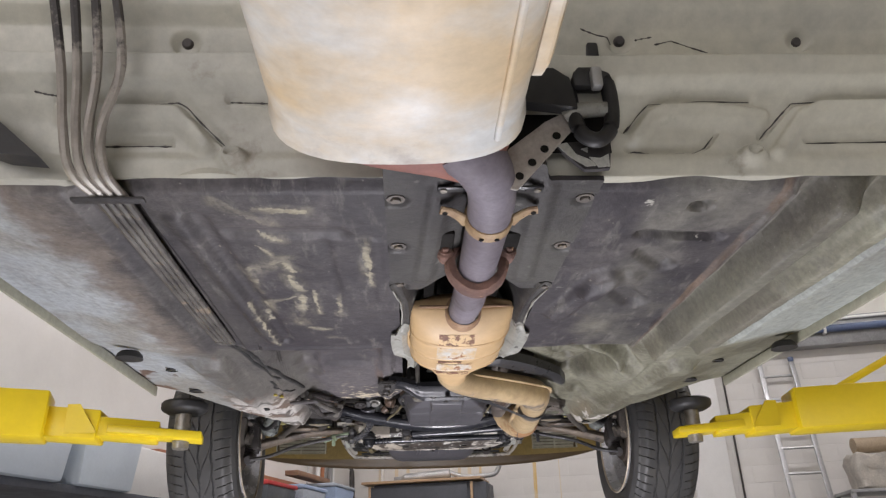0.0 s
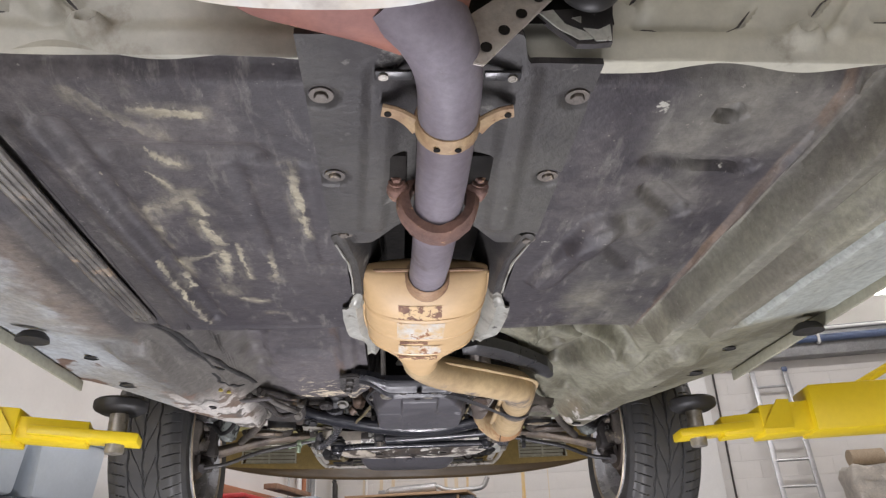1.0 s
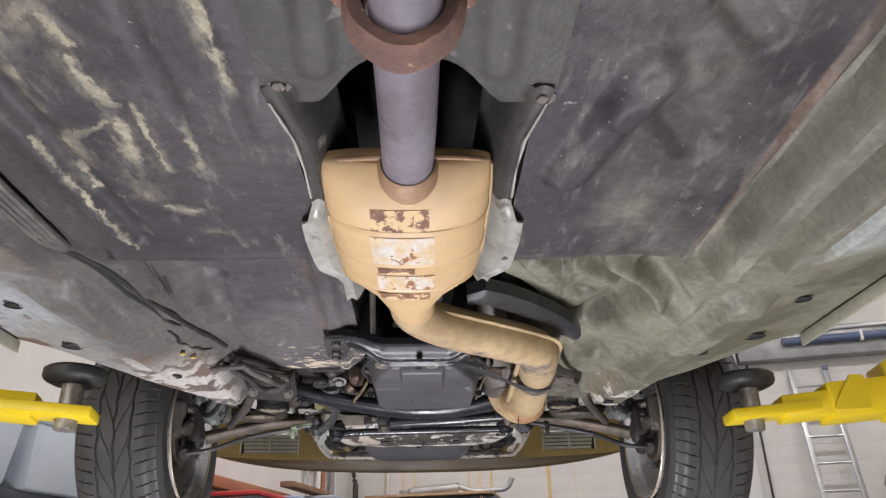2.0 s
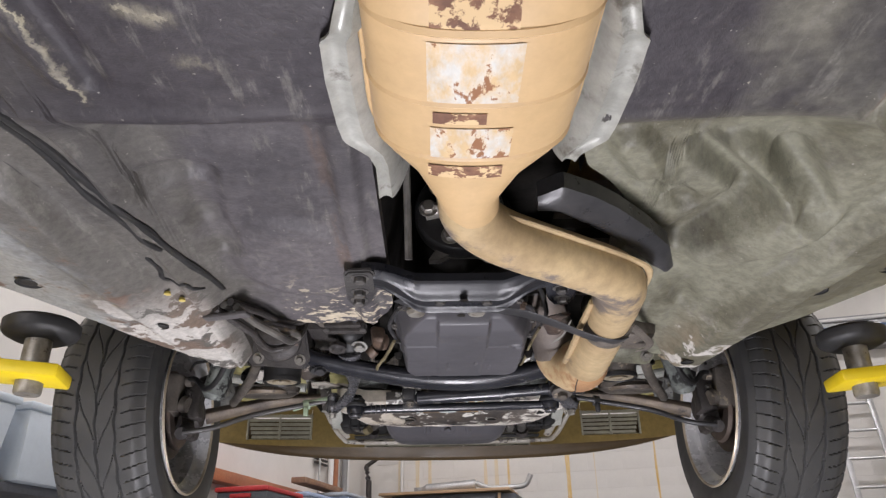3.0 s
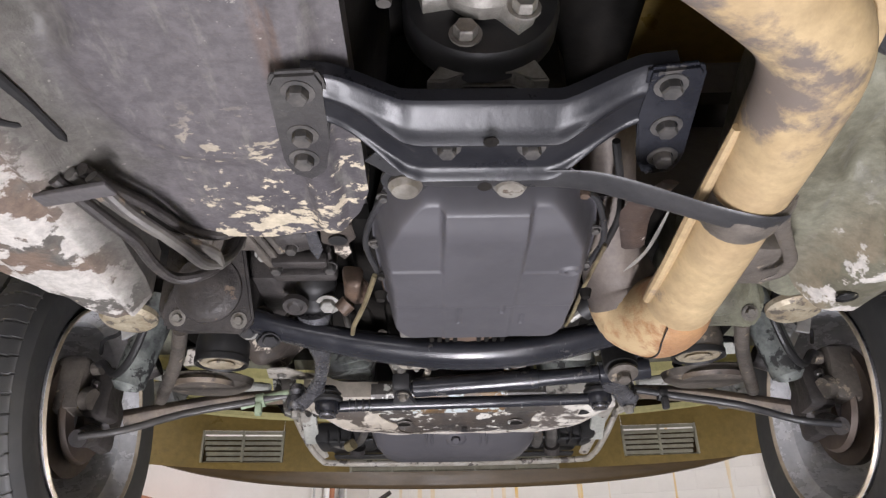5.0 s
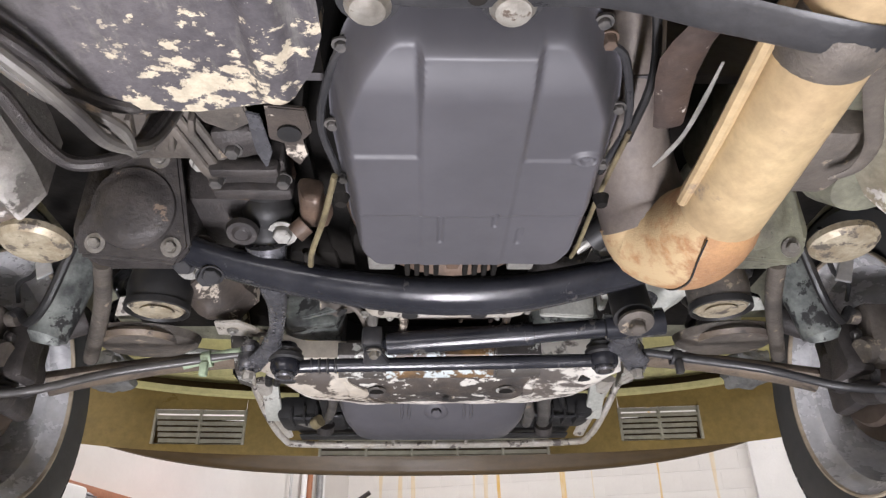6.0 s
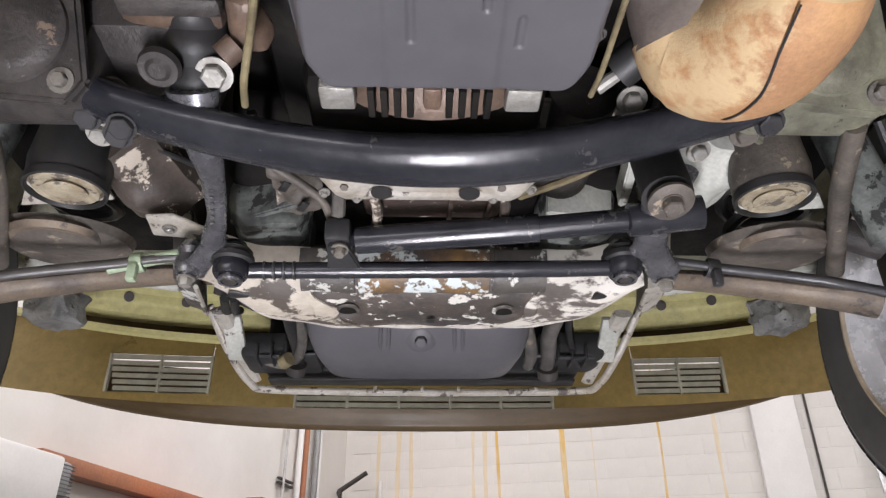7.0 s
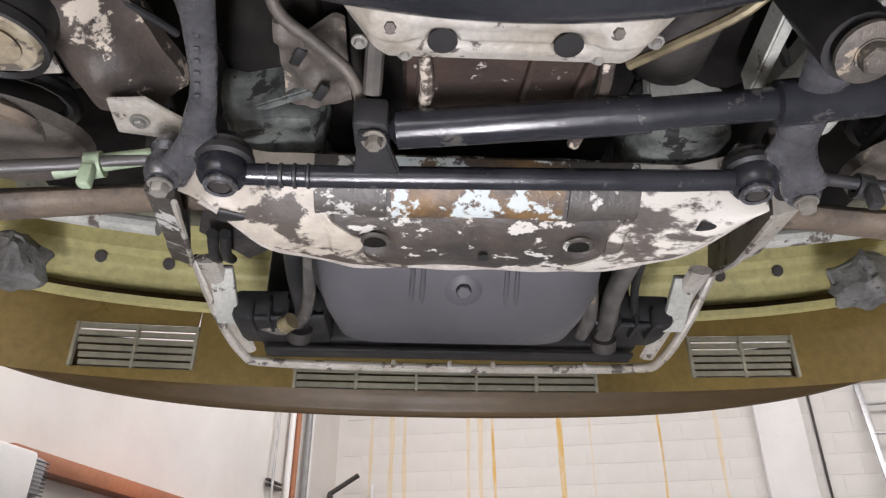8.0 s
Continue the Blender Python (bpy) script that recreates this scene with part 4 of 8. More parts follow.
for k, pts in enumerate(([(-0.346, 1.945, 1.764), (-0.328, 1.985, 1.754), (-0.308, 2.021, 1.750), (-0.296, 2.061, 1.752), (-0.288, 2.108, 1.760), (-0.280, 2.16, 1.80), (-0.275, 2.20, 1.88)], [(-0.378, 1.945, 1.762), (-0.354, 2.005, 1.755), (-0.340, 2.040, 1.752), (-0.337, 2.086, 1.750), (-0.327, 2.124, 1.752), (-0.302, 2.134, 1.760), (-0.285, 2.15, 1.79), (-0.275, 2.18, 1.87)], [(-0.366, 1.945, 1.768), (-0.350, 1.995, 1.770), (-0.339, 2.025, 1.770), (-0.322, 2.059, 1.770), (-0.300, 2.078, 1.770), (-0.281, 2.105, 1.772), (-0.287, 2.151, 1.785), (-0.29, 2.19, 1.87)], [(-0.356, 1.945, 1.772), (-0.344, 1.99, 1.780), (-0.326, 2.03, 1.785), (-0.305, 2.085, 1.79), (-0.270, 2.11, 1.80), (-0.25, 2.16, 1.86)])):
    part("hose", tube(pts, 0.0064, 10, 5), GREASY if k % 2 else LINE, car, "bent hose at the bulkhead")

# -- cover plate of the tunnel
def plate(u, v):
    x = -0.118 + 0.243 * u
    rear = 0.735 + 0.030 * smoothstep(0.055, 0.065, x)
    y = rear + (1.095 - rear) * v
    # front edge cut out round the converter
    y = min(y, 1.098 - 0.055 * (1 - smoothstep(0.03, 0.085, abs(x - 0.003))) * smoothstep(0.5, 1.0, v))
    z = 1.7325 + 0.014 * math.exp(-((x - 0.0) / 0.040) ** 2) - 0.004 * ridge(x, y, -0.052, 0.78, -0.07, 1.05, 0.02) - 0.004 * ridge(x, y, 0.062, 0.78, 0.075, 1.05, 0.02)
    for bx in (-0.105, 0.114):
        for by in (0.812, 0.943, 1.085):
            z += 0.005 * bump_at(x, y, bx, by, 0.013, 0.013)
    z += 0.001 * noise.noise(Vector((x * 15, y * 15, 8)))
    return Vector((x, y, z))


tplate = part("tunnel_plate", sheet(plate, 90, 120, (0, 0, 0.006)), PLATE, car, "dark sheet-metal cover plate under the tunnel")
for x, y in ((-0.105, 0.812), (0.114, 0.811), (-0.104, 0.943), (0.113, 0.943), (-0.104, 1.075), (0.116, 1.092)):
    part("bolt", bolt((x, y, 1.7365), (0, 0, -1), 0.0062, 0.005, 1.7), DIRTY, tplate)
for x in (-0.037, 0.033):
    # black box stands in for the unlit inside of the slot
    part("slot", box((x * 1.25, 0.935, 1.7375), (0.030, 0.062, 0.008), 0.004), RECESSBLACK, tplate)
    part("tab", box((0.0 + (0.044 if x > 0 else -0.044), 0.776, 1.7285), (0.030, 0.011, 0.003), 0.001), BLACK, tplate)
    part("tab_bolt", bolt((0.052 if x > 0 else -0.052, 0.776, 1.727), (0, 0, -1), 0.0028, 0.002, 1.4), STEELBOLT, tplate)

# wings of the heat shield on both sides of the converter
def wing(s):
    end = 1.55 if s < 0 else 1.482
    def fn(u, v):
        y = 1.075 + (end - 1.075) * v
        xo = lerp_at(y, [(1.08, 0.121), (1.15, 0.106), (1.20, 0.104), (1.27, 0.106), (1.30, 0.115), (1.312, 0.124), (1.36, 0.126), (1.42, 0.124), (1.445, 0.121), (1.47, 0.100), (1.49, 0.095), (1.55, 0.096)])
        xi = lerp_at(y, [(1.08, 0.072), (1.14, 0.070), (1.26, 0.066), (1.40, 0.064), (1.55, 0.055)])
        x = xo + (xi - xo) * u
        return Vector((0.002 + s * x, y, 1.7305 + 0.060 * max(0.0, u - 0.34) / 0.66 - 0.006 * math.exp(-((y - 1.30) / 0.010) ** 2) + 0.004 * math.sin(u * 9)))
    split = (1.262 - 1.075) / (end - 1.075)
    rear = part("shield_arm", sheet(lambda u, v: fn(u, v * split), 12, 40, (0, 0, 0.003)), PLATE, tplate, "dark dusty arm of the cover plate")
    part("worn_edge", tube([fn(0.02, split * (0.10 + 0.86 * k / 14)) + Vector((0, 0, -0.0008)) for k in range(15)], [0.0012 + 0.0018 * abs(noise.noise(Vector((k * 0.9, s * 3, 0)))) for k in range(15)], 6, 2), ZINC, rear, "edge rubbed to bare zinc")
    part("heat_shield_wing", sheet(lambda u, v: fn(u, split + 0.004 + (0.996 - split) * v), 12, 50, (0, 0, 0.003)), ZINC, car, "pale zinc heat shield wing beside the converter")


wing(-1), wing(1)
# tunnel parts are coloured near-black so that the inside looks unlit
part("tunnel_side", sheet(lambda u, v: Vector((-0.110 + 0.024 * math.sin(math.pi * v * 0.5) * smoothstep(0.2, 0.4, u), 1.05 + 1.03 * u, floor_z(-0.112, 1.05 + 1.03 * u) + 0.006 + 0.19 * v)), 60, 8), RECESSBLACK, car, "near-black side of the transmission tunnel")
part("tunnel", join(sheet(lambda u, v: Vector((0.131, 1.05 + 0.55 * u, floor_z(0.131, 1.05 + 0.55 * u) + 0.006 + 0.19 * v)), 30, 4), sheet(lambda u, v: Vector((-0.112 + 0.30 * u, 0.70 + 1.7 * v, 1.99)), 4, 8), sheet(lambda u, v: Vector((-0.112 + 0.243 * u, 0.745, 1.755 + 0.25 * v)), 4, 4)), RECESSBLACK, car, "transmission tunnel, near-black for the shade inside")

# -- muffler
MX, MZ, MW, MH = -0.100, 1.764, 0.121, 0.060
muffler = part("muffler", loft([(-0.35, oval(MX, MZ, MW * 0.97, MH * 0.96)), (-0.34, oval(MX, MZ, MW, MH)), (-0.1, oval(MX, MZ, MW, MH)), (0.2, oval(MX, MZ, MW, MH)), (0.45, oval(MX, MZ, MW, MH)), (0.655, oval(MX, MZ, MW, MH)), (0.662, oval(MX, MZ, MW + 0.004, MH + 0.004)), (0.676, oval(MX, MZ, MW + 0.004, MH + 0.004)), (0.680, oval(MX, MZ, MW - 0.002, MH - 0.002)), (0.668, oval(MX, MZ, MW - 0.012, MH - 0.012))]), MUFFLER, car, "large oval stained pale-metal rear muffler")
part("seam", tube([(-0.007, -0.3, 1.7155), (-0.007, 0.2, 1.7155), (-0.007, 0.655, 1.7155)], 0.0035, 8, 2), MUFFLER, muffler)
part("hanger_lug", box((0.028, 0.35, 1.80), (0.03, 0.55, 0.09), 0.02), MUFFLER, muffler)
part("end_cap", loft([(0.668, oval(MX + 0.005, MZ, MW * 0.93, MH * 0.93)), (0.700, oval(MX + 0.025, MZ - 0.008, MW * 0.74, MH * 0.82)), (0.722, oval(MX + 0.06, MZ - 0.016, MW * 0.42, MH * 0.62)), (0.735, oval(MX + 0.075, MZ - 0.022, MW * 0.25, MH * 0.5))]), REDOX, muffler, "red oxide muffler end")
part("exhaust_pipe", tube([(-0.045, 0.69, 1.738), (-0.018, 0.715, 1.727), (-0.002, 0.755, 1.719), (0.002, 0.82, 1.717), (0.002, 0.95, 1.718), (0.001, 1.10, 1.724), (-0.001, 1.195, 1.733)], [0.033, 0.0300, 0.0270, 0.0258, 0.0255, 0.0252, 0.025], 28), PIPE, car, "dull violet-grey exhaust pipe")
clamp = part("pipe_clamp", tube([(0.0015, 0.814, 1.716), (0.0015, 0.818, 1.716), (0.0015, 0.830, 1.717), (0.0015, 0.834, 1.717)], [0.0262, 0.0285, 0.0285, 0.0262], 28, 1), CLAMPTAN, car, "rust-tan pipe clamp with two ears")
for q in (-1, 1):
    part("ear", tube([(0.002 + q * 0.025, 0.826, 1.712), (0.002 + q * 0.033, 0.820, 1.716), (0.002 + q * 0.044, 0.816, 1.7205), (0.002 + q * 0.056, 0.814, 1.722)], [0.009, 0.008, 0.0075, 0.008], 10, 4, squash=0.45), CLAMPTAN, clamp)
    part("ear_hole", lathe([(0, 0), (0.0032, 0), (0.0032, 0.0008), (0, 0.0008)], (0.002 + q * 0.051, 0.8145, 1.7182), (0, -0.1, -1), 12), RECESSBLACK, clamp)
    part("rivet", lathe([(0, 0), (0.003, 0), (0.003, 0.0008), (0, 0.0008)], (0.001 + q * 0.009, 0.824, 1.6887), (0, 0, -1), 12), RECESSBLACK, clamp)
ring = lathe([(0.0295, -0.013), (0.039, -0.015), (0.043, -0.006), (0.043, 0.006), (0.039, 0.014), (0.0295, 0.012)], (0, 0, 0), (0, 1, 0), 36, True)
for v in ring.verts:
    if v.co.z < 0:
        # the lower half droops to a blunt point and leans forward
        v.co.y += -v.co.z * 0.22
        v.co.z *= 0.96 + 0.06 * max(0.0, 1 - abs(v.co.x) / 0.03)
    v.co += 0.0012 * noise.noise_vector(v.co * 120)
ring.transform(Matrix.Translation((0.001, 0.975, 1.722)))
flange = part("pipe_flange", join(ring, *[box((0.001 + q * 0.042, 0.968, 1.735), (0.022, 0.026, 0.022), 0.007, Matrix.Rotation(q * 0.5, 4, "Y"), segs=3) for q in (-1, 1)]), RUST, car, "heavily rusted bolted pipe flange")
for x in (-0.042, 0.044):
    part("bolt", bolt((x, 0.952, 1.735), (0, -1, 0), 0.006, 0.008), RUST, flange)

# hanger with perforated strap and rubber loop
strap = part("hanger_strap", join(prism([(0.000, 1.724), (0.006, 1.706), (0.022, 1.702), (0.092, 1.782), (0.086, 1.802), (0.058, 1.786), (0.016, 1.752)], 0.731, 0.734, "y", 0.0008)), SCRAPEDPALE, car, "perforated steel hanger strap")
for k in range(4):
    part("hole", lathe([(0, 0), (0.0045, 0), (0.0045, 0.0006), (0, 0.0006)], (0.025 + 0.0145 * k, 0.7300, 1.718 + 0.0165 * k), (0, -1, 0), 14), RECESSBLACK, strap)
part("hanger_pin", tube([(0.080, 0.730, 1.789), (0.094, 0.724, 1.795), (0.124, 0.720, 1.795)], [0.009, 0.009, 0.008], 12), ZINC, car, "bare steel hanger pin")
part("rubber_loop", join(tube([(0.086, 0.728, 1.835), (0.089, 0.726, 1.79), (0.095, 0.724, 1.766), (0.110, 0.722, 1.757), (0.125, 0.722, 1.770), (0.130, 0.722, 1.80), (0.127, 0.722, 1.835), (0.11, 0.722, 1.848)], 0.0085, 12, 5), box((0.107, 0.722, 1.836), (0.038, 0.02, 0.032), 0.008), box((0.116, 0.720, 1.866), (0.013, 0.014, 0.03), 0.003)), RUBBER, car, "black rubber exhaust hanger loop")
part("hanger_bolt", box((0.113, 0.708, 1.826), (0.012, 0.012, 0.026), 0.003), ALUMINIUM, car, "bright square hanger bolt")
part("hanger_foot", prism([(0.068, 1.765), (0.131, 1.772), (0.126, 1.735), (0.112, 1.733), (0.098, 1.733), (0.083, 1.748)], 0.742, 0.748, "y"), PLATE, car, "dark hanger bracket chipped to white")
for poly in ([(0.070, 1.763), (0.082, 1.766), (0.090, 1.751), (0.106, 1.744), (0.111, 1.737), (0.100, 1.736), (0.084, 1.747)], [(0.104, 1.748), (0.116, 1.746), (0.126, 1.752), (0.1255, 1.736), (0.113, 1.735)], [(0.096, 1.758), (0.104, 1.760), (0.103, 1.753)]):
    part("paint_chip", prism(poly, 0.7405, 0.7418, "y", 0.0003), HORNWHITE, car, "bare white paint where the coat flaked")
# black prism stands in for the dark hole between muffler and rubber loop
part("dark_hole_patch", prism([(0.030, 1.80), (0.09, 1.792), (0.085, 1.83), (0.06, 1.85), (0.04, 1.86)], 0.712, 0.728, "y"), RUBBER, car)

# -- converter and front pipe
CX, CZ = -0.003, 1.738
cat = part("catalytic_converter", loft([(1.198, oval(CX, 1.746, 0.080, 0.008, 48, 3.2)), (1.200, oval(CX, 1.745, 0.084, 0.012, 48, 3.2)), (1.212, oval(CX, 1.742, 0.085, 0.022, 48, 3.0)), (1.230, oval(CX, 1.739, 0.0855, 0.035, 48, 2.8)), (1.255, oval(CX, CZ, 0.086, 0.046, 48, 2.6)), (1.30, oval(CX, CZ, 0.086, 0.049, 48, 2.5)), (1.40, oval(CX, CZ - 0.002, 0.086, 0.047, 48, 2.4)), (1.425, oval(CX, CZ - 0.003, 0.080, 0.046, 48, 2.3)), (1.46, oval(-0.004, 1.731, 0.055, 0.042, 48, 2.1)), (1.51, oval(-0.005, 1.722, 0.032, 0.034, 48, 2)), (1.54, oval(0.0, 1.720, 0.030, 0.031, 48, 2))]), TAN, car, "heat-tanned catalytic converter with worn label marks")
part("collar", lathe([(0.0265, -0.004), (0.0285, -0.002), (0.0295, 0.003), (0.031, 0.020), (0.028, 0.045)], (-0.001, 1.192, 1.733), (0, 1, 0.08), 28), TANRUST, cat, "browned collar where the pipe enters")
for y, w in ((1.262, 0.0860), (1.338, 0.0866), (1.412, 0.0850)):
    part("band", loft([(y - 0.004, oval(CX, CZ, w - 0.002, 0.0480, 48, 2.5)), (y, oval(CX, CZ, w + 0.0012, 0.0505, 48, 2.5)), (y + 0.004, oval(CX, CZ, w - 0.002, 0.0480, 48, 2.5))]), TAN, cat)


def label(ya, yb, xa, xb, m, text):
    def fn(u, v):
        x = xa + (xb - xa) * u
        y = ya + (yb - ya) * v
        cz = lerp_at(y, [(1.20, 1.745), (1.212, 1.742), (1.23, 1.739), (1.255, 1.738), (1.30, 1.738), (1.40, 1.736), (1.425, 1.735), (1.46, 1.731)])
        hh = lerp_at(y, [(1.20, 0.012), (1.212, 0.022), (1.23, 0.035), (1.255, 0.046), (1.30, 0.049), (1.40, 0.047), (1.425, 0.046), (1.46, 0.042)])
        ww = lerp_at(y, [(1.40, 0.086), (1.425, 0.080), (1.46, 0.055)])
        k = min(0.99, abs((x - CX) / ww)) ** 2.5
        return Vector((x, y, cz - hh * (1 - k) ** (1 / 2.5) - 0.0009))
    part("worn_label", sheet(fn, 24, 16), m, cat, text)


label(1.232, 1.258, -0.040, 0.020, LABELRUST, "rusted-through patch of an old label")
label(1.271, 1.333, -0.042, 0.026, LABELWHITE, "worn grey-white label with rust spots")
label(1.346, 1.360, -0.038, 0.004, LABELRUST, "rusted-through strip of an old label")
label(1.366, 1.408, -0.040, 0.026, LABELWHITE, "worn grey-white label with rust spots")
label(1.421, 1.440, -0.042, 0.022, LABELRUST, "rusted-through strip of an old label")
part("rear_lip", tube([(-0.086, 1.204, 1.743), (-0.060, 1.197, 1.741), (-0.029, 1.190, 1.738), (0.024, 1.189, 1.738), (0.054, 1.195, 1.741), (0.080, 1.202, 1.743)], 0.0028, 8, 5), TANRUST, cat, "browned rear seam lip")
for q in (-1, 1):
    part("side_seam", tube([(CX + q * 0.084, 1.205, 1.742), (CX + q * 0.0872, 1.26, 1.739), (CX + q * 0.0876, 1.34, 1.738), (CX + q * 0.0868, 1.40, 1.737), (CX + q * 0.076, 1.435, 1.734), (CX + q * 0.055, 1.462, 1.730)], 0.0026, 8, 5), TAN, cat)
FP = [(-0.004, 1.515, 1.720), (0.000, 1.562, 1.719), (0.028, 1.606, 1.718), (0.071, 1.641, 1.717), (0.131, 1.683, 1.717), (0.183, 1.723, 1.717), (0.206, 1.762, 1.718), (0.216, 1.82, 1.721), (0.226, 1.92, 1.726), (0.234, 2.05, 1.729), (0.238, 2.155, 1.732)]
fpipe = part("front_pipe", tube(FP, [0.029, 0.031, 0.032, 0.033, 0.033, 0.034, 0.0345, 0.034, 0.0335, 0.036, 0.039], 30), PIPETAN, car, "tan and soot-stained exhaust front pipe")
part("seam_flange", tube([(0.036, 1.577, 1.724), (0.090, 1.612, 1.724), (0.150, 1.654, 1.724), (0.212, 1.700, 1.724), (0.238, 1.735, 1.725), (0.248, 1.80, 1.728), (0.256, 1.90, 1.733)], 0.005, 8, 6, squash=0.5), PIPETAN, fpipe)
part("shell_edge", tube([(0.182, 1.83, 1.720), (0.188, 1.95, 1.723), (0.194, 2.05, 1.726), (0.197, 2.145, 1.728)], [0.004, 0.0058, 0.0058, 0.005], 8, 5), PIPETAN, fpipe)
joint = part("pipe_joint", tube([(0.239, 2.145, 1.733), (0.2425, 2.175, 1.735), (0.243, 2.205, 1.739), (0.238, 2.250, 1.752), (0.222, 2.279, 1.776), (0.206, 2.268, 1.80)], [0.030, 0.0385, 0.046, 0.053, 0.055, 0.050], 30), JOINT, car, "rusty split-shell exhaust joint")
# shade on this pipe is put into its darker colour
part("down_pipe", tube([(0.211, 2.268, 1.790), (0.198, 2.250, 1.815), (0.183, 2.20, 1.845), (0.170, 2.13, 1.885), (0.160, 2.05, 1.94)], [0.0515, 0.046, 0.037, 0.033, 0.032], 28), SHADEBROWN, joint, "brown down pipe rising to the engine, darkened for its shade")
part("split_seam", tube([(0.221, 2.165, 1.7005), (0.2235, 2.20, 1.6975), (0.229, 2.243, 1.6975), (0.2245, 2.280, 1.708), (0.222, 2.312, 1.735)], [0.0008, 0.0010, 0.0011, 0.0010, 0.0006], 6, 5), RUBBER, joint, "dark split along the joint")
SHIELD_OUT = [(0.00, 0.078, 1.589), (0.17, 0.104, 1.568), (0.33, 0.142, 1.590), (0.50, 0.176, 1.618), (0.67, 0.223, 1.668), (0.83, 0.264, 1.720), (1.00, 0.287, 1.780)]
SHIELD_IN = [(0.00, 0.081, 1.613), (0.17, 0.108, 1.620), (0.33, 0.149, 1.654), (0.50, 0.188, 1.690), (0.67, 0.224, 1.729), (0.83, 0.253, 1.771), (1.00, 0.272, 1.787)]


def shield(u, v):
    xo, yo = (lerp_at(v, [(q[0], q[k]) for q in SHIELD_OUT]) for k in (1, 2))
    xi, yi = (lerp_at(v, [(q[0], q[k]) for q in SHIELD_IN]) for k in (1, 2))
    return Vector((xi + (xo - xi) * u, yi + (yo - yi) * u, 1.747 + 0.006 * u - 0.004 * math.sin(u * math.pi) + 0.016 * max(0, 0.2 - u)))


part("pipe_heat_shield", join(sheet(shield, 10, 40, (0, 0, 0.02))), BLACK, car, "dark curved heat shield above the pipe")

# -- gearbox
# housing takes the near-black recess colour, shade included
gearbox = part("gearbox", join(box((0.005, 2.15, 1.90), (0.20, 0.34, 0.18), 0.03), lathe([(0.10, -0.12), (0.05, 0.0), (0, 0.0)], (0, 1.935, 1.90), (0, -1, 0), 24)), RECESSBLACK, car, "near-black gearbox housing")
PAN = [(-0.088, 2.318), (0.122, 2.318), (0.136, 2.288), (0.143, 2.19), (0.140, 2.105), (0.130, 2.050), (0.106, 2.000), (0.082, 1.970), (-0.060, 1.970), (-0.086, 2.003), (-0.106, 2.055), (-0.110, 2.12), (-0.104, 2.288)]


def pan_edge(a):
    """Distance from the pan's middle to its outline in the direction a, corners rounded."""
    best = 9.0
    for (x0, y0), (x1, y1) in zip(PAN, PAN[1:] + PAN[:1]):
        ex, ey = x1 - x0, y1 - y0
        det = math.cos(a) * ey - math.sin(a) * ex
        if abs(det) > 1e-9:
            px, py = x0 - 0.016, y0 - 2.145
            r = (px * ey - py * ex) / det
            q = (px * math.sin(a) - py * math.cos(a)) / det
            if r > 0 and -1e-6 <= q <= 1 + 1e-6:
                best = min(best, r)
    return best


PAN_R = [pan_edge(2 * math.pi * k / 480 + 0.001) for k in range(480)]
for _ in range(12):
    PAN_R = [(PAN_R[k - 1] + 2 * PAN_R[k] + PAN_R[(k + 1) % 480]) / 4 for k in range(480)]


def pan_fn(u, v):
    k = round(u * 480) % 480
    a, r = 2 * math.pi * k / 480 + 0.001, PAN_R[k]
    v = v ** 0.7
    x, y = 0.016 + r * v * math.cos(a), 2.145 + r * v * math.sin(a)
    rim = smoothstep(0.0, 0.026, r * (1 - v))
    z = 1.745 + 0.050 * (1 - rim) ** 1.4
    # sloped rear shoulder with the raised middle field, side steps and shallow panels
    z += 0.009 * (1 - smoothstep(1.985, 2.035, y)) * rim
    mid = smoothstep(-0.034, -0.028, x) * (1 - smoothstep(0.050, 0.056, x))
    z -= 0.0055 * mid * smoothstep(1.985, 1.995, y) * (1 - smoothstep(2.00, 2.10, y)) * rim
    z -= 0.0016 * mid * rim
    z += 0.0022 * (1 - smoothstep(2.104, 2.110, y)) * (1 - smoothstep(-0.036, -0.030, x)) * rim
    z += 0.0016 * (1 - smoothstep(2.108, 2.114, y)) * smoothstep(0.052, 0.058, x) * rim
    z += 0.0014 * smoothstep(2.196, 2.200, y) * rim
    for bx, ya, yb in ((-0.012, 2.20, 2.245), (0.040, 2.195, 2.215), (0.066, 2.225, 2.25)):
        z += 0.0018 * ridge(x, y, bx, ya, bx, yb, 0.004)
    z -= 0.0030 * bump_at(x, y, 0.108, 2.108, 0.012, 0.008, 0.25) - 0.0028 * bump_at(x, y, 0.108, 2.108, 0.006, 0.004, 0.3)
    return Vector((x, y, z))


gpan = part("gearbox_pan", sheet(pan_fn, 480, 130), GREY, gearbox, "matt grey pressed gearbox oil pan")
for k in range(10):
    a = 2 * math.pi * (k + 0.35) / 10
    r = PAN_R[int(480 * (k + 0.35) / 10)] - 0.002
    part("pan_bolt", bolt((0.016 + r * math.cos(a), 2.145 + r * math.sin(a), 1.790), (0, 0, -1), 0.005, 0.006, 1.5), DARKBOLT, gpan)
# black discs stand in for the shaded notches at the pan's edge
for x in (-0.108, 0.142):
    part("notch", lathe([(0, 0), (0.005, 0), (0.008, 0.010), (0, 0.010)], (x * 0.97, 2.185, 1.7490), (0, 0, 1), 16), RECESSBLACK, gpan)
part("dipstick_tube", tube([(-0.113, 2.19, 1.785), (-0.132, 2.262, 1.780), (-0.152, 2.329, 1.780), (-0.158, 2.362, 1.780)], 0.0034, 10, 4), BRASS, gearbox, "thin yellowed metal tube")
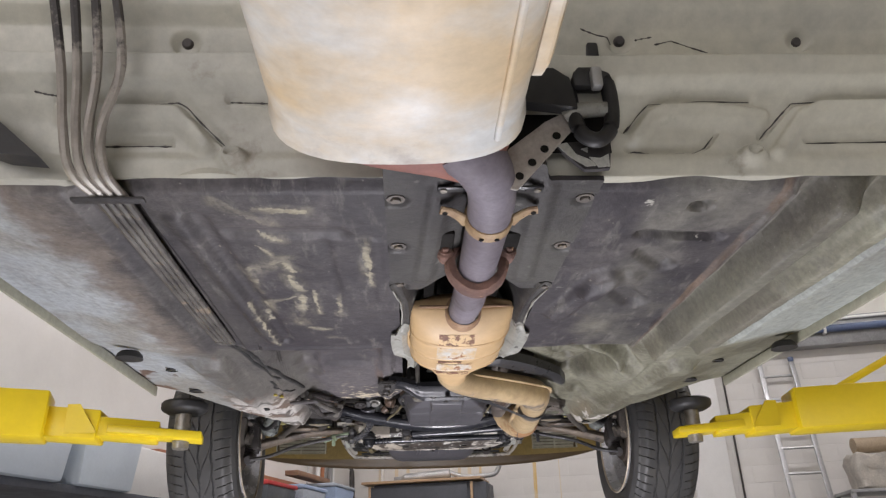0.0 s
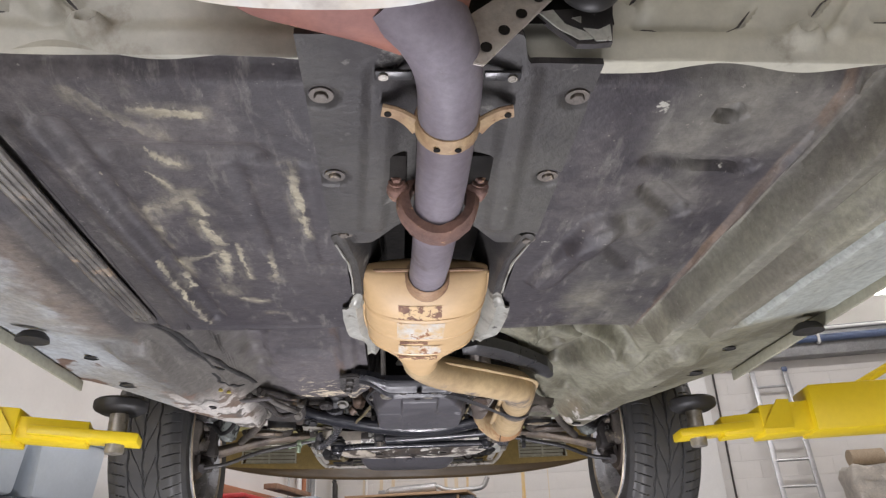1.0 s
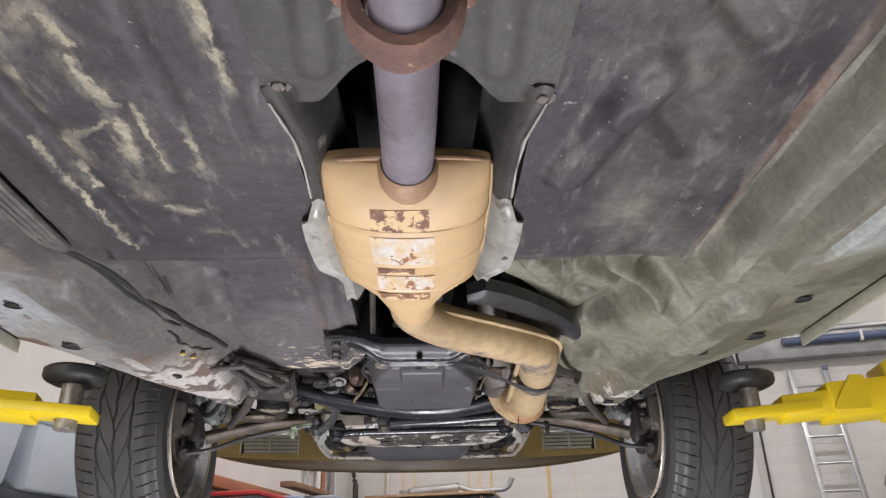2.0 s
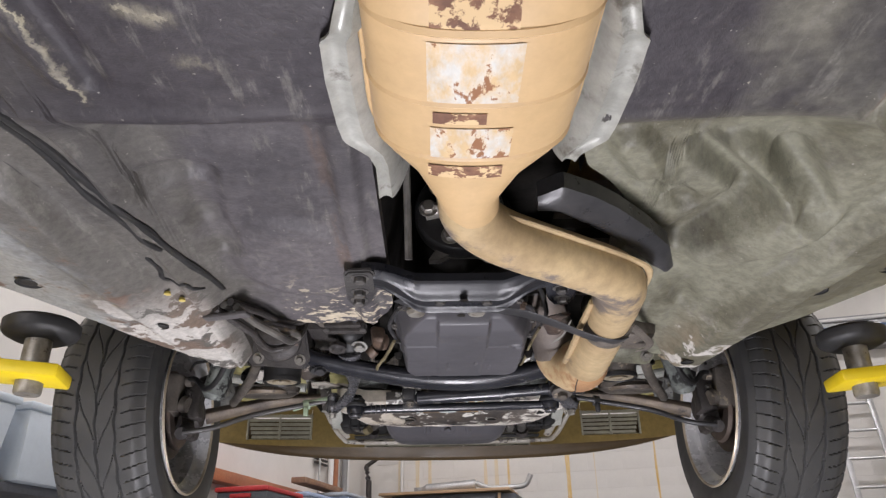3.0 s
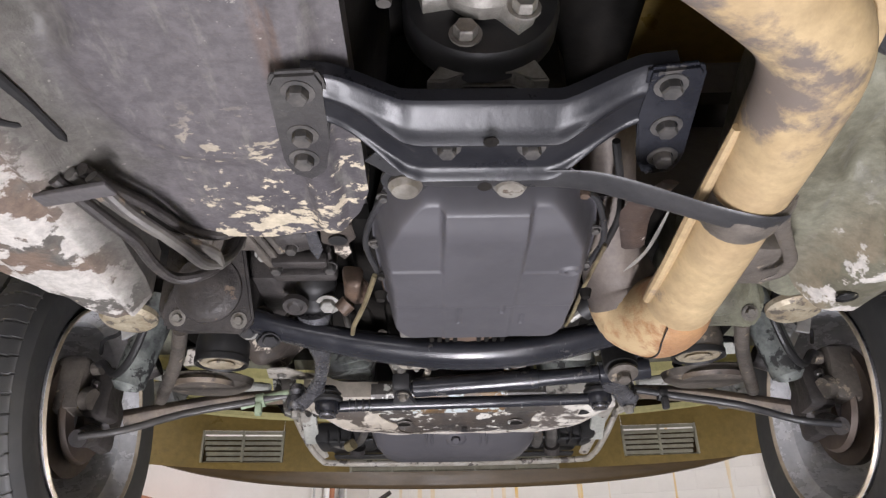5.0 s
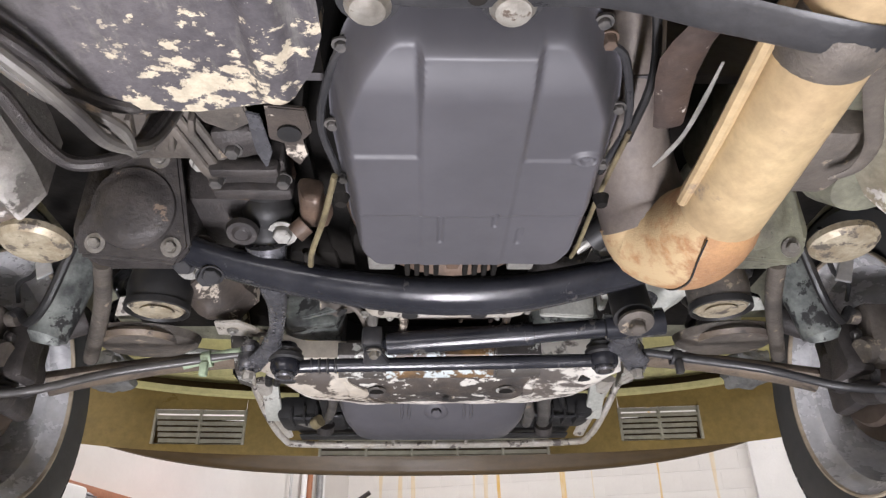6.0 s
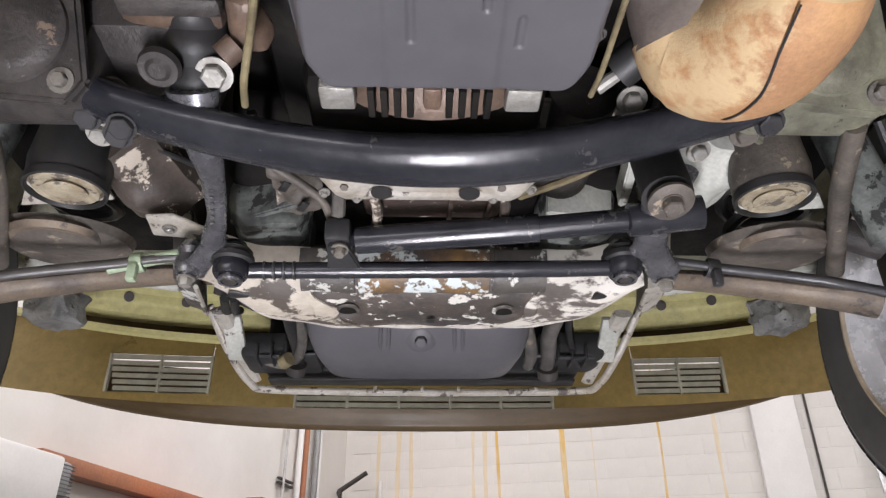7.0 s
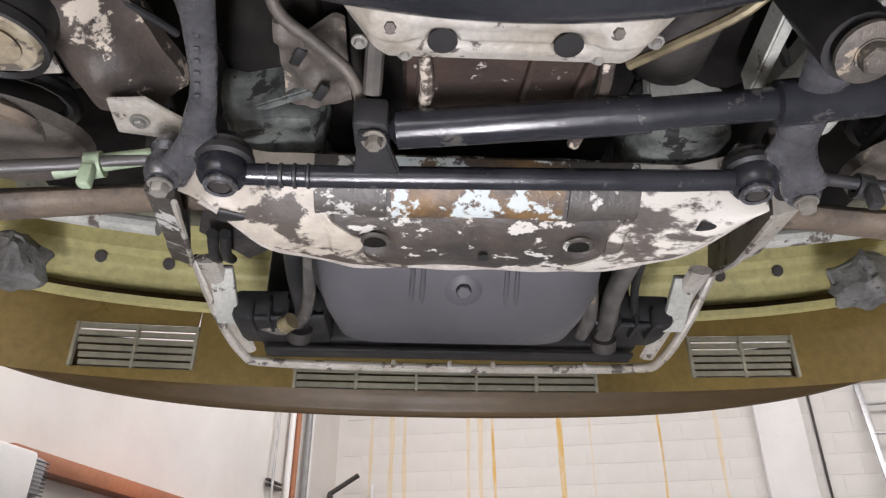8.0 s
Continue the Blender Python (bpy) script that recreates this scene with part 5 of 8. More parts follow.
part("dipstick_tube", tube([(0.152, 2.120, 1.784), (0.145, 2.213, 1.780), (0.144, 2.309, 1.780), (0.141, 2.342, 1.780)], 0.0026, 10, 4), BRASS, gearbox, "thin yellowed metal tube")
for q in (-1, 1):
    part("pan_rail", tube([(0.016 + q * 0.096, 2.020, 1.790), (0.016 + q * 0.114, 2.040, 1.790), (0.016 + q * 0.134, 2.116, 1.790), (0.016 + q * 0.126, 2.189, 1.790)], 0.0036, 8, 4), BLACK, gearbox)
part("plug_nut", bolt((0.110, 2.014, 1.790), (0, 0, -1), 0.006, 0.010, 1.3), COPPERY, gearbox, "browned brass plug")
part("solenoid", tube([(0.165, 2.335, 1.80), (0.20, 2.30, 1.815)], 0.017, 14, 1), RUBBER, gearbox, "small black switch on the gearbox")
part("switch_pin", tube([(0.148, 2.345, 1.79), (0.168, 2.333, 1.80)], 0.006, 10, 1), ALLOY, gearbox)
bell = part("bell_housing", join(lathe([(0.10, -0.05), (0.125, -0.02), (0.13, 0.0), (0.118, 0.0), (0.10, -0.03)], (0.005, 2.36, 1.895), (0, 1, 0), 40)), COPPERY, gearbox, "tan-brown bell housing edge")
# black boxes stand in for the unlit slots of the housing
for k in range(8):
    x = -0.046 + 0.0108 * k + (0.022 if k > 3 else 0)
    part("slot", box((x, 2.336, 1.7695), (0.0058, 0.034, 0.016), 0.001), RECESSBLACK, bell)
for x, w in ((-0.075, 0.030), (0.005, 0.016), (0.082, 0.030)):
    part("housing_edge", box((x, 2.338, 1.775), (w, 0.028, 0.014), 0.003), COPPERY if w < 0.02 else ALLOY, bell)


def cross_fn(u, v):
    """Pressed bar: a sloped rear face, two rolled ridges with a flat face between them, arms rising to the side plates."""
    x = -0.140 + 0.285 * u
    ya = lerp_at(x, [(-0.14, 1.822), (-0.119, 1.826), (-0.066, 1.846), (0.062, 1.847), (0.120, 1.820), (0.145, 1.816)])
    yb = lerp_at(x, [(-0.14, 1.870), (-0.121, 1.880), (-0.064, 1.934), (-0.050, 1.940), (0.058, 1.940), (0.070, 1.934), (0.126, 1.886), (0.145, 1.872)])
    y = ya + (yb - ya) * v
    arm = smoothstep(0.055, 0.118, abs(x - 0.003))
    z = 1.752 + 0.014 * arm
    z += 0.010 * (1 - smoothstep(0.0, 0.32, v)) * (1 - 0.5 * arm)
    z -= (0.009 - 0.007 * arm) * math.exp(-((v - 0.36) / 0.07) ** 2)
    z -= (0.008 - 0.006 * arm) * math.exp(-((v - 0.90) / 0.06) ** 2)
    z += 0.012 * smoothstep(0.94, 1.0, v)
    return Vector((x, y, z))


xm = part("gearbox_crossmember", sheet(cross_fn, 70, 40, (0, 0, 0.012)), CROSSMAT, gearbox, "black enamelled gearbox crossmember")
part("side_plate", prism([(-0.160, 1.818), (-0.126, 1.816), (-0.121, 1.83), (-0.127, 1.90), (-0.136, 1.945), (-0.150, 1.957), (-0.166, 1.948), (-0.171, 1.93), (-0.166, 1.83)], 1.764, 1.772, bevel=0.003), PLATE, xm, "undersealed side plate")
part("side_plate", prism([(0.122, 1.818), (0.160, 1.812), (0.166, 1.82), (0.180, 1.93), (0.176, 1.950), (0.150, 1.955), (0.138, 1.93), (0.126, 1.87)], 1.764, 1.772, bevel=0.003), BLACKGLOSS, xm)
for x, y in ((-0.143, 1.837), (-0.148, 1.889), (-0.152, 1.922), (0.142, 1.834), (0.152, 1.883), (0.160, 1.925), (-0.029, 1.892), (0.041, 1.893)):
    part("bolt", bolt((x, y, 1.765 if abs(x) > 0.1 else 1.7525), (0, 0, -1), 0.0080 if abs(x) < 0.1 else 0.0088, 0.010), DARKBOLT, xm)
for x, y in ((0.006, 1.873), (0.004, 1.936)):
    part("drain_hole", lathe([(0, 0), (0.0055, 0), (0.0065, 0.001), (0, 0.001)], (x, y, 1.7425), (0, 0, -1), 14), RECESSBLACK, xm)
for x in (-0.066, 0.029):
    part("nut", lathe([(0, 0), (0.015, 0), (0.016, 0.006), (0.012, 0.012), (0, 0.014)], (x, 1.956, 1.762), (0, 0, -1), 18), STEELBOLT, xm)
    part("washer", lathe([(0.012, 0), (0.022, 0.0), (0.022, 0.003), (0.012, 0.003)], (x, 1.954, 1.764), (0, 0, -1), 22, True), BLACK, xm)
part("mount_bridge", prism([(-0.046, 1.809), (-0.029, 1.835), (0.048, 1.835), (0.060, 1.809), (0.044, 1.809), (0.030, 1.820), (-0.012, 1.820), (-0.028, 1.809)], 1.876, 1.894, "y", 0.002), FLANGE, gearbox, "grey gearbox mount bridge")
flexdisc = part("flexible_coupling", lathe([(0.02, -0.018), (0.066, -0.018), (0.069, -0.012), (0.069, 0.012), (0.066, 0.018), (0.02, 0.018)], (0.003, 1.872, 1.884), (0, 1, 0), 36, True), RUBBER, gearbox, "black rubber drive shaft coupling disc")
flg = part("shaft_flange", join(lathe([(0.0, -0.075), (0.026, -0.075), (0.030, -0.060), (0.030, -0.045), (0.036, -0.036), (0.034, -0.022), (0.0, -0.022)], (0.003, 1.870, 1.884), (0, 1, 0), 28), *[tube([(0.003, 1.843, 1.884), (0.003 + 0.030 * math.cos(a), 1.845, 1.884 + 0.030 * math.sin(a)), (0.003 + 0.054 * math.cos(a), 1.846, 1.884 + 0.054 * math.sin(a))], [0.026, 0.016, 0.015], 12, 3, squash=0.7) for a in (math.radians(192), math.radians(312), math.radians(72))]), FLANGE, gearbox, "worn three-arm steel shaft flange")
part("rust_ring", lathe([(0.0302, -0.060), (0.0335, -0.057), (0.0335, -0.048), (0.0302, -0.045)], (0.003, 1.870, 1.884), (0, 1, 0), 28, True), TANRUST, flg, "rusty ring round the hub")
for k in range(6):
    a = math.radians(12 + 60 * k)
    part("bolt", bolt((0.003 + 0.049 * math.cos(a), 1.834 if k % 2 else 1.852, 1.884 + 0.049 * math.sin(a)), (0, -1, 0), 0.0105, 0.011, 1.35), FLANGE, flexdisc)
# shaft is near-black too, for the shade in the tunnel
part("drive_shaft", tube([(0.0, 0.7, 1.92), (0.0, 1.82, 1.906)], 0.028, 20, 1), RECESSBLACK, car, "dark drive shaft in the tunnel")
part("selector_rod", tube([(-0.072, 1.60, 1.90), (-0.071, 1.72, 1.80), (-0.070, 1.735, 1.745)], 0.005, 8, 1), LINE, gearbox, "thin grey selector rod")
band = part("exhaust_bracket", tube([(-0.095, 1.915, 1.760), (-0.05, 1.948, 1.758), (0.04, 1.940, 1.752), (0.095, 1.930, 1.742), (0.15, 1.928, 1.722), (0.195, 1.922, 1.700), (0.228, 1.920, 1.690), (0.250, 1.924, 1.696)], [0.008, 0.009, 0.012, 0.0155, 0.0155, 0.0145, 0.013, 0.010], 16, 4, squash=0.12), BLACK, car, "dark flat exhaust bracket under the pipe")
part("clamp", tube([(0.2255, 1.912, 1.726), (0.2265, 1.922, 1.726), (0.2280, 1.948, 1.727), (0.2290, 1.958, 1.727)], [0.0345, 0.0378, 0.0378, 0.0345], 28, 1), DIRTY, band, "grimy clamp round the pipe")
part("hook_strap", tube([(0.254, 1.922, 1.716), (0.268, 1.955, 1.726), (0.284, 1.990, 1.735), (0.312, 2.040, 1.740), (0.334, 2.080, 1.740), (0.337, 2.112, 1.740), (0.322, 2.128, 1.740)], [0.012, 0.012, 0.009, 0.007, 0.007, 0.006, 0.003], 10, 4, squash=0.35), DIRTY, band, "bent grimy strap end")
part("pipe_guard", tube([(0.165, 1.93, 1.74), (0.155, 2.0, 1.755), (0.17, 2.08, 1.76)], [0.008, 0.016, 0.012], 8, 4, squash=0.3), BROWNED, car, "dark rusty tin guard beside the pipe")

part("guard_edge", tube([(0.187, 2.005, 1.757), (0.1885, 2.05, 1.759), (0.1875, 2.09, 1.760), (0.181, 2.118, 1.760), (0.174, 2.138, 1.760)], [0.0012, 0.0024, 0.0022, 0.0028, 0.0010], 8, 3, squash=0.5), ALLOY, car, "torn bright edge of the tin guard")

# -- front beam, subframe, engine
beam = part("front_beam", tube([(-0.345, 2.396, 1.842), (-0.30, 2.410, 1.820), (-0.22, 2.426, 1.803), (-0.10, 2.436, 1.784), (0.0, 2.434, 1.775), (0.10, 2.428, 1.777), (0.20, 2.414, 1.792), (0.30, 2.396, 1.812), (0.35, 2.384, 1.832)], [0.022, 0.024, 0.027, 0.030, 0.032, 0.031, 0.028, 0.024, 0.022], 28, squash=0.72), BLACKGLOSS, car, "black enamelled tubular front crossmember")
part("pressed_lip", tube([(-0.20, 2.452, 1.806), (-0.10, 2.464, 1.786), (0.0, 2.464, 1.776), (0.10, 2.457, 1.778), (0.20, 2.441, 1.794)], [0.003, 0.006, 0.0065, 0.006, 0.003], 12, 5), BLACKGLOSS, beam)
for x, y, z in ((-0.325, 2.420, 1.812), (-0.30, 2.438, 1.804), (-0.285, 2.412, 1.794), (0.33, 2.405, 1.804)):
    part("bolt", bolt((x, y, z), (0, -0.4, -0.9), 0.012, 0.008, 1.2), BLACK, beam)
# block is coloured near-black to look like unlit depth
eng = part("engine", join(box((0, 2.66, 2.06), (0.34, 0.84, 0.34), 0.04), box((0, 2.46, 1.94), (0.24, 0.16, 0.22), 0.02)), RECESSBLACK, car, "near-black engine block")
part("sump_plate", box((0.01, 2.57, 1.84), (0.17, 0.14, 0.05), 0.012, Matrix.Rotation(0.25, 4, "X")), BROWNED, eng, "browned cover plate with worn paint")
for x in (-0.06, 0.03, 0.075):
    part("rib", box((x, 2.565, 1.812), (0.006, 0.13, 0.012), 0.002, Matrix.Rotation(0.25, 4, "X")), BROWNED, eng)
def brk_fn(u, v):
    x = -0.130 + 0.262 * u
    ax = abs(x - 0.003)
    ya = 2.462 - 0.10 * max(0, ax - 0.10)
    yb = 2.513 - 0.9 * max(0, ax - 0.088)
    y = ya + (max(yb, ya + 0.008) - ya) * v
    z = 1.776 + 0.9 * max(0, ax - 0.098) - 0.005 * math.sin(v * math.pi) + 0.004 * smoothstep(0.55, 0.65, v) + 0.004 * ridge(x, y, -0.06, 2.488, 0.06, 2.488, 0.016)
    for cx in (-0.045, 0.046):
        z += 0.008 * bump_at(x, y, cx, 2.491, 0.010, 0.010)
    return Vector((x, y, z))


brk = part("engine_bracket", sheet(brk_fn, 80, 24, (0, 0.002, 0.010)), SCRAPED, car, "pale scraped engine bracket with two holes")
for x in (-0.045, 0.046):
    part("hole", lathe([(0, 0), (0.0095, 0), (0.011, 0.0015), (0, 0.0015)], (x, 2.491, 1.7755), (0, -0.1, -1), 20), RUBBER, brk)
for x, y in ((-0.082, 2.478), (0.078, 2.476)):
    part("bolt", bolt((x, y, 1.775), (0, -0.4, -0.9), 0.0045, 0.006, 1.4), DIRTY, brk)
for x, y in ((-0.072, 2.510), (0.072, 2.508), (-0.105, 2.50), (0.11, 2.49)):
    part("nut", bolt((x, y, 1.781), (0, -0.1, -1), 0.004, 0.006, 1.5), ALLOY, brk)


def oil(y, w, zb, x=-0.006):
    return (y, oval(x, 1.88, w, 1.88 - zb, 56, 8))


oilpan = part("oil_pan", loft([oil(2.80, 0.155, 1.80), oil(2.82, 0.166, 1.782), oil(2.85, 0.170, 1.762), oil(2.89, 0.171, 1.744), oil(2.93, 0.168, 1.738), oil(2.985, 0.158, 1.736), oil(3.005, 0.148, 1.748), oil(3.02, 0.13, 1.78)]), GREY, eng, "matt dark grey engine oil pan")
for x in (-0.062, -0.050, 0.046, 0.058):
    part("pressed_bead", tube([(x, 2.822, 1.7805), (x, 2.846, 1.7645), (x * 1.02, 2.872, 1.7520), (x * 1.02, 2.886, 1.7470)], [0.0015, 0.003, 0.003, 0.0012], 8, 4), GREY, oilpan)
part("plug_boss", lathe([(0.010, -0.003), (0.017, -0.002), (0.026, 0.004)], (-0.003, 2.862, 1.7555), (0, 0.5, 0.85), 26), GREY, oilpan)
part("drain_plug", bolt((-0.003, 2.862, 1.756), (0, -0.5, -0.85), 0.009, 0.009, 1.5), GREY, oilpan)
for x in (-0.055, 0.045):
    part("dent", lathe([(0, 0), (0.012, 0.001), (0.02, 0.004)], (x, 2.865, 1.7565), (0, 0.4, 0.9), 16), GREY, oilpan)


def subframe(u, v):
    x = -0.285 + 0.57 * u
    ax = abs(x - 0.003)
    edge = 2.797 - 0.42 * max(0, ax - 0.13) - 0.6 * max(0, ax - 0.22)
    back = 2.690
    y = back + (edge - back) * v
    z = 1.752 + 0.040 * (1 - v) ** 1.3 - 0.010 * math.sin(v * math.pi) * (1 if ax < 0.15 else 0.6) + 0.02 * smoothstep(0.2, 0.285, ax)
    for cx in (-0.102, 0.109):
        z += 0.006 * bump_at(x, y, cx, 2.755, 0.018, 0.014)
    return Vector((x, y, z + 0.0025 * noise.noise(Vector((x * 20, y * 20, 4)))))


sub = part("front_subframe", sheet(lambda u, v: subframe(0.24 + 0.53 * u, v), 60, 24, (0, 0.004, 0.03)), SUBFRAME, car, "worn front subframe, dark paint scraped to white and rust")
part("arm", sheet(lambda u, v: subframe((0.24 + 0.13 * v * v + 0.012 * math.sin(v * 14)) * u, v) + Vector((0, 0, -0.0022 + 0.003 * (1 - u) * math.sin(u * 5) * math.sin(v * 3))), 40, 24, (0, 0.004, 0.03)), ARMCREAM, sub, "cream-scraped end of the subframe")
part("arm", sheet(lambda u, v: subframe(0.77 - 0.10 * v * v + 0.012 * math.sin(v * 11) + (0.23 + 0.10 * v * v - 0.012 * math.sin(v * 11)) * u, v) + Vector((0, 0, -0.0022 + 0.004 * u * math.sin(u * 6) * math.sin(v * 3))), 40, 24, (0, 0.004, 0.03)), ARMGREY, sub, "grey-brown end of the subframe streaked with cream")
part("lip", tube([(x, 2.797 - 0.42 * max(0, abs(x - 0.003) - 0.13) - 0.6 * max(0, abs(x - 0.003) - 0.22) + 0.001, 1.7525 + 0.02 * smoothstep(0.2, 0.285, abs(x - 0.003)) + 0.001 * math.sin(x * 70)) for x in [-0.27 + 0.54 * k / 30 for k in range(31)]], 0.0038, 8, 2), SCRAPEDPALE, sub, "pale folded front lip")
for x in (-0.102, 0.109):
    part("hole", lathe([(0.0, 0), (0.010, 0), (0.0115, -0.0008), (0.0, -0.0008)], (x, 2.760, subframe((x + 0.285) / 0.57, (2.760 - 2.690) / 0.107).z - 0.0012), (0, 0.1, 1), 20), RECESSBLACK, sub)
    part("hole_rim", lathe([(0.0105, 0.0), (0.0125, -0.0016), (0.0155, -0.0012), (0.017, 0.001)], (x, 2.760, subframe((x + 0.285) / 0.57, (2.760 - 2.690) / 0.107).z - 0.0008), (0, 0.1, 1), 24), WORN, sub)
for x in (-0.243, 0.235):
    part("hole", tube([(x - 0.012, 2.722, 1.7645), (x + 0.012, 2.732, 1.7645)], [0.010, 0.010], 14, 1, squash=0.3), RUBBER, sub)
part("hole", lathe([(0.0, 0), (0.005, 0), (0.006, 0.001), (0, 0.001)], (0.01, 2.765, 1.7465), (0, -0.1, -1), 14), RUBBER, sub)
for x, w in ((0.0, 0.17), (-0.125, 0.07), (0.125, 0.07)):
    part("saddle", sheet(lambda u, v, x=x, w=w: Vector((x - w / 2 + w * u, 2.685 + 0.05 * v, 1.793 - 0.024 * v - 0.010 * math.sin(v * math.pi))), 6, 10, (0, 0, 0.02)), SADDLE if x == 0 else WORN, sub, "browned bearing saddle with flaking white paint" if x == 0 else "")
for s in (-1, 1):
    horn = part("frame_horn", sheet(lambda u, v, s=s: Vector((s * lerp_at(u, [(0, 0.29), (0.35, 0.315), (0.7, 0.365), (1, 0.40)]) + s * 0.02 * v, 2.70 + 0.40 * u, lerp_at(u, [(0, 1.765), (0.35, 1.79), (0.7, 1.855), (1, 1.90)]) + 0.11 * v)), 20, 4, (s * 0.03, 0, 0.01)), SCRAPED if s > 0 else WORN, car, "chipped inner wing panel beside the engine")
    part("edge", tube([(s * 0.29, 2.70, 1.763), (s * 0.318, 2.84, 1.79), (s * 0.360, 2.98, 1.848), (s * 0.40, 3.10, 1.90)], 0.0035, 6, 5), SCRAPED, horn)
    part("strut", tube([(s * 0.345, 3.0, 1.86), (s * 0.338, 3.10, 1.84), (s * 0.318, 3.195, 1.80)], [0.018, 0.016, 0.013], 8, 4, squash=0.5), SCRAPED, horn)
    part("bracket", box((s * 0.333, 3.07, 1.838), (0.034, 0.10, 0.012), 0.003, Matrix.Rotation(-0.5, 4, "X")), HORNWHITE, horn, "pale chipped bracket plate")
rsup = part("radiator_support", tube([(-0.385, 3.06, 1.895), (-0.355, 3.13, 1.83), (-0.325, 3.19, 1.793), (-0.29, 3.215, 1.788), (-0.1, 3.222, 1.786), (0.1, 3.222, 1.786), (0.30, 3.215, 1.788), (0.338, 3.19, 1.793), (0.365, 3.13, 1.83), (0.395, 3.06, 1.895)], 0.0075, 10, 5), SCRAPED, car, "pale scraped radiator support rail")
for x in (-0.09, 0.0, 0.07, 0.22):
    part("tab", box((x, 3.213, 1.788), (0.008, 0.008, 0.012), 0.002), SCRAPED, rsup)
part("radiator", box((0.0, 3.20, 1.90), (0.60, 0.05, 0.18), 0.01), RUBBER, car, "black radiator behind the support rail")
part("rail_flange", box((0.0, 3.19, 1.797), (0.58, 0.035, 0.006), 0.002), RUBBER, car)
for pts, r, m in (([(-0.19, 2.88, 1.83), (-0.193, 2.93, 1.812), (-0.205, 3.02, 1.806), (-0.225, 3.09, 1.806), (-0.255, 3.12, 1.806), (-0.29, 3.12, 1.815)], 0.009, LINE), ([(-0.215, 2.90, 1.84), (-0.22, 2.98, 1.83), (-0.218, 3.06, 1.815), (-0.225, 3.12, 1.81)], 0.012, RUBBER), ([(0.160, 2.88, 1.83), (0.166, 2.93, 1.812), (0.187, 3.03, 1.80), (0.19, 3.10, 1.80)], 0.011, LINE), ([(0.225, 2.90, 1.84), (0.212, 2.98, 1.815), (0.222, 3.06, 1.81), (0.228, 3.12, 1.805)], 0.014, LINE), ([(0.25, 2.90, 1.86), (0.245, 2.97, 1.84), (0.26, 3.05, 1.83), (0.285, 3.12, 1.81)], 0.006, RUBBER), ([(-0.30, 2.86, 1.82), (-0.315, 2.93, 1.83), (-0.33, 3.0, 1.86)], 0.007, RUBBER), ([(-0.285, 2.86, 1.82), (-0.30, 2.93, 1.83), (-0.312, 3.0, 1.86)], 0.007, RUBBER), ([(-0.17, 2.84, 1.83), (-0.18, 2.90, 1.80), (-0.176, 2.98, 1.80)], 0.006, RUBBER)):
    part("hose", tube(pts, r, 12, 5), m, car, "rubber coolant hose")
part("coolant_stub", tube([(-0.225, 3.10, 1.80), (-0.228, 3.115, 1.79)], 0.018, 14, 1), GREASY, car, "dark radiator stub")
part("coolant_stub", tube([(0.228, 3.115, 1.80), (0.230, 3.13, 1.79)], 0.019, 14, 1), GREASY, car, "dark radiator stub")
part("bay_flap", prism([(0.17, 2.86), (0.24, 2.85), (0.25, 2.90), (0.20, 2.93)], 1.84, 1.845, bevel=0.001), SCRAPED, car, "pale bent tin flap")
part("bay_flap", prism([(-0.31, 2.84), (-0.25, 2.85), (-0.235, 2.93), (-0.28, 2.97), (-0.33, 2.90)], 1.845, 1.85, bevel=0.001), GREASY, car, "dark tin flap")
part("hose_clamp", tube([(-0.232, 3.066, 1.798), (-0.246, 3.078, 1.794)], 0.0125, 14, 1), BRASS, car)
for s in (-1, 1):
    for k in range(4):
        part("shroud_rib", box((s * (0.215 + 0.026 * k), 3.085 + 0.004 * k, 1.815), (0.005, 0.05, 0.03), 0.0015), RUBBER, car)
    part("shroud_edge", tube([(s * 0.19, 3.08, 1.812), (s * 0.25, 3.075, 1.806), (s * 0.31, 3.09, 1.812)], 0.004, 8, 4), BLACK, car)
part("fan_shroud", box((-0.255, 3.13, 1.83), (0.14, 0.10, 0.05), 0.012), RUBBER, car, "black plastic shroud")
part("fan_shroud", box((0.27, 3.13, 1.835), (0.12, 0.10, 0.05), 0.012), RUBBER, car, "black plastic shroud")
def lump(c0, size, seed, rough=0.25, cuts=3):
    """A worn cast block with an uneven skin."""
    bm = box((0, 0, 0), size, min(size) * 0.22, segs=2)
    bmesh.ops.subdivide_edges(bm, edges=[e for e in bm.edges if e.calc_length() > min(size) * 0.4], cuts=cuts, use_grid_fill=True)
    k = min(size) * rough
    for v in bm.verts:
        p = v.co * (0.9 / min(size)) + Vector((seed * 7.3, seed * 3.1, 0))
        v.co += k * Vector((noise.noise(p), noise.noise(p + Vector((5, 0, 0))), noise.noise(p + Vector((0, 5, 0)))))
    bm.transform(Matrix.Translation(c0))
    return bm


for s in (-1, 1):
    part("engine_mount", lump((s * 0.205, 2.705, 1.868), (0.10, 0.10, 0.07), 3 + s, 0.22), MINTDIRT, car, "grimy pale green engine mount casting")
    part("mount_web", prism([(-0.05, 0.0), (0.045, 0.01), (0.05, 0.055), (0.0, 0.075), (-0.045, 0.05)], -0.005, 0.005, "y", 0.002), HORNWHITE if s > 0 else MINTDIRT, car).data.transform(Matrix.Translation((s * 0.20, 2.648, 1.835)) @ Matrix.Rotation(0.35 * s, 4, "Z"))
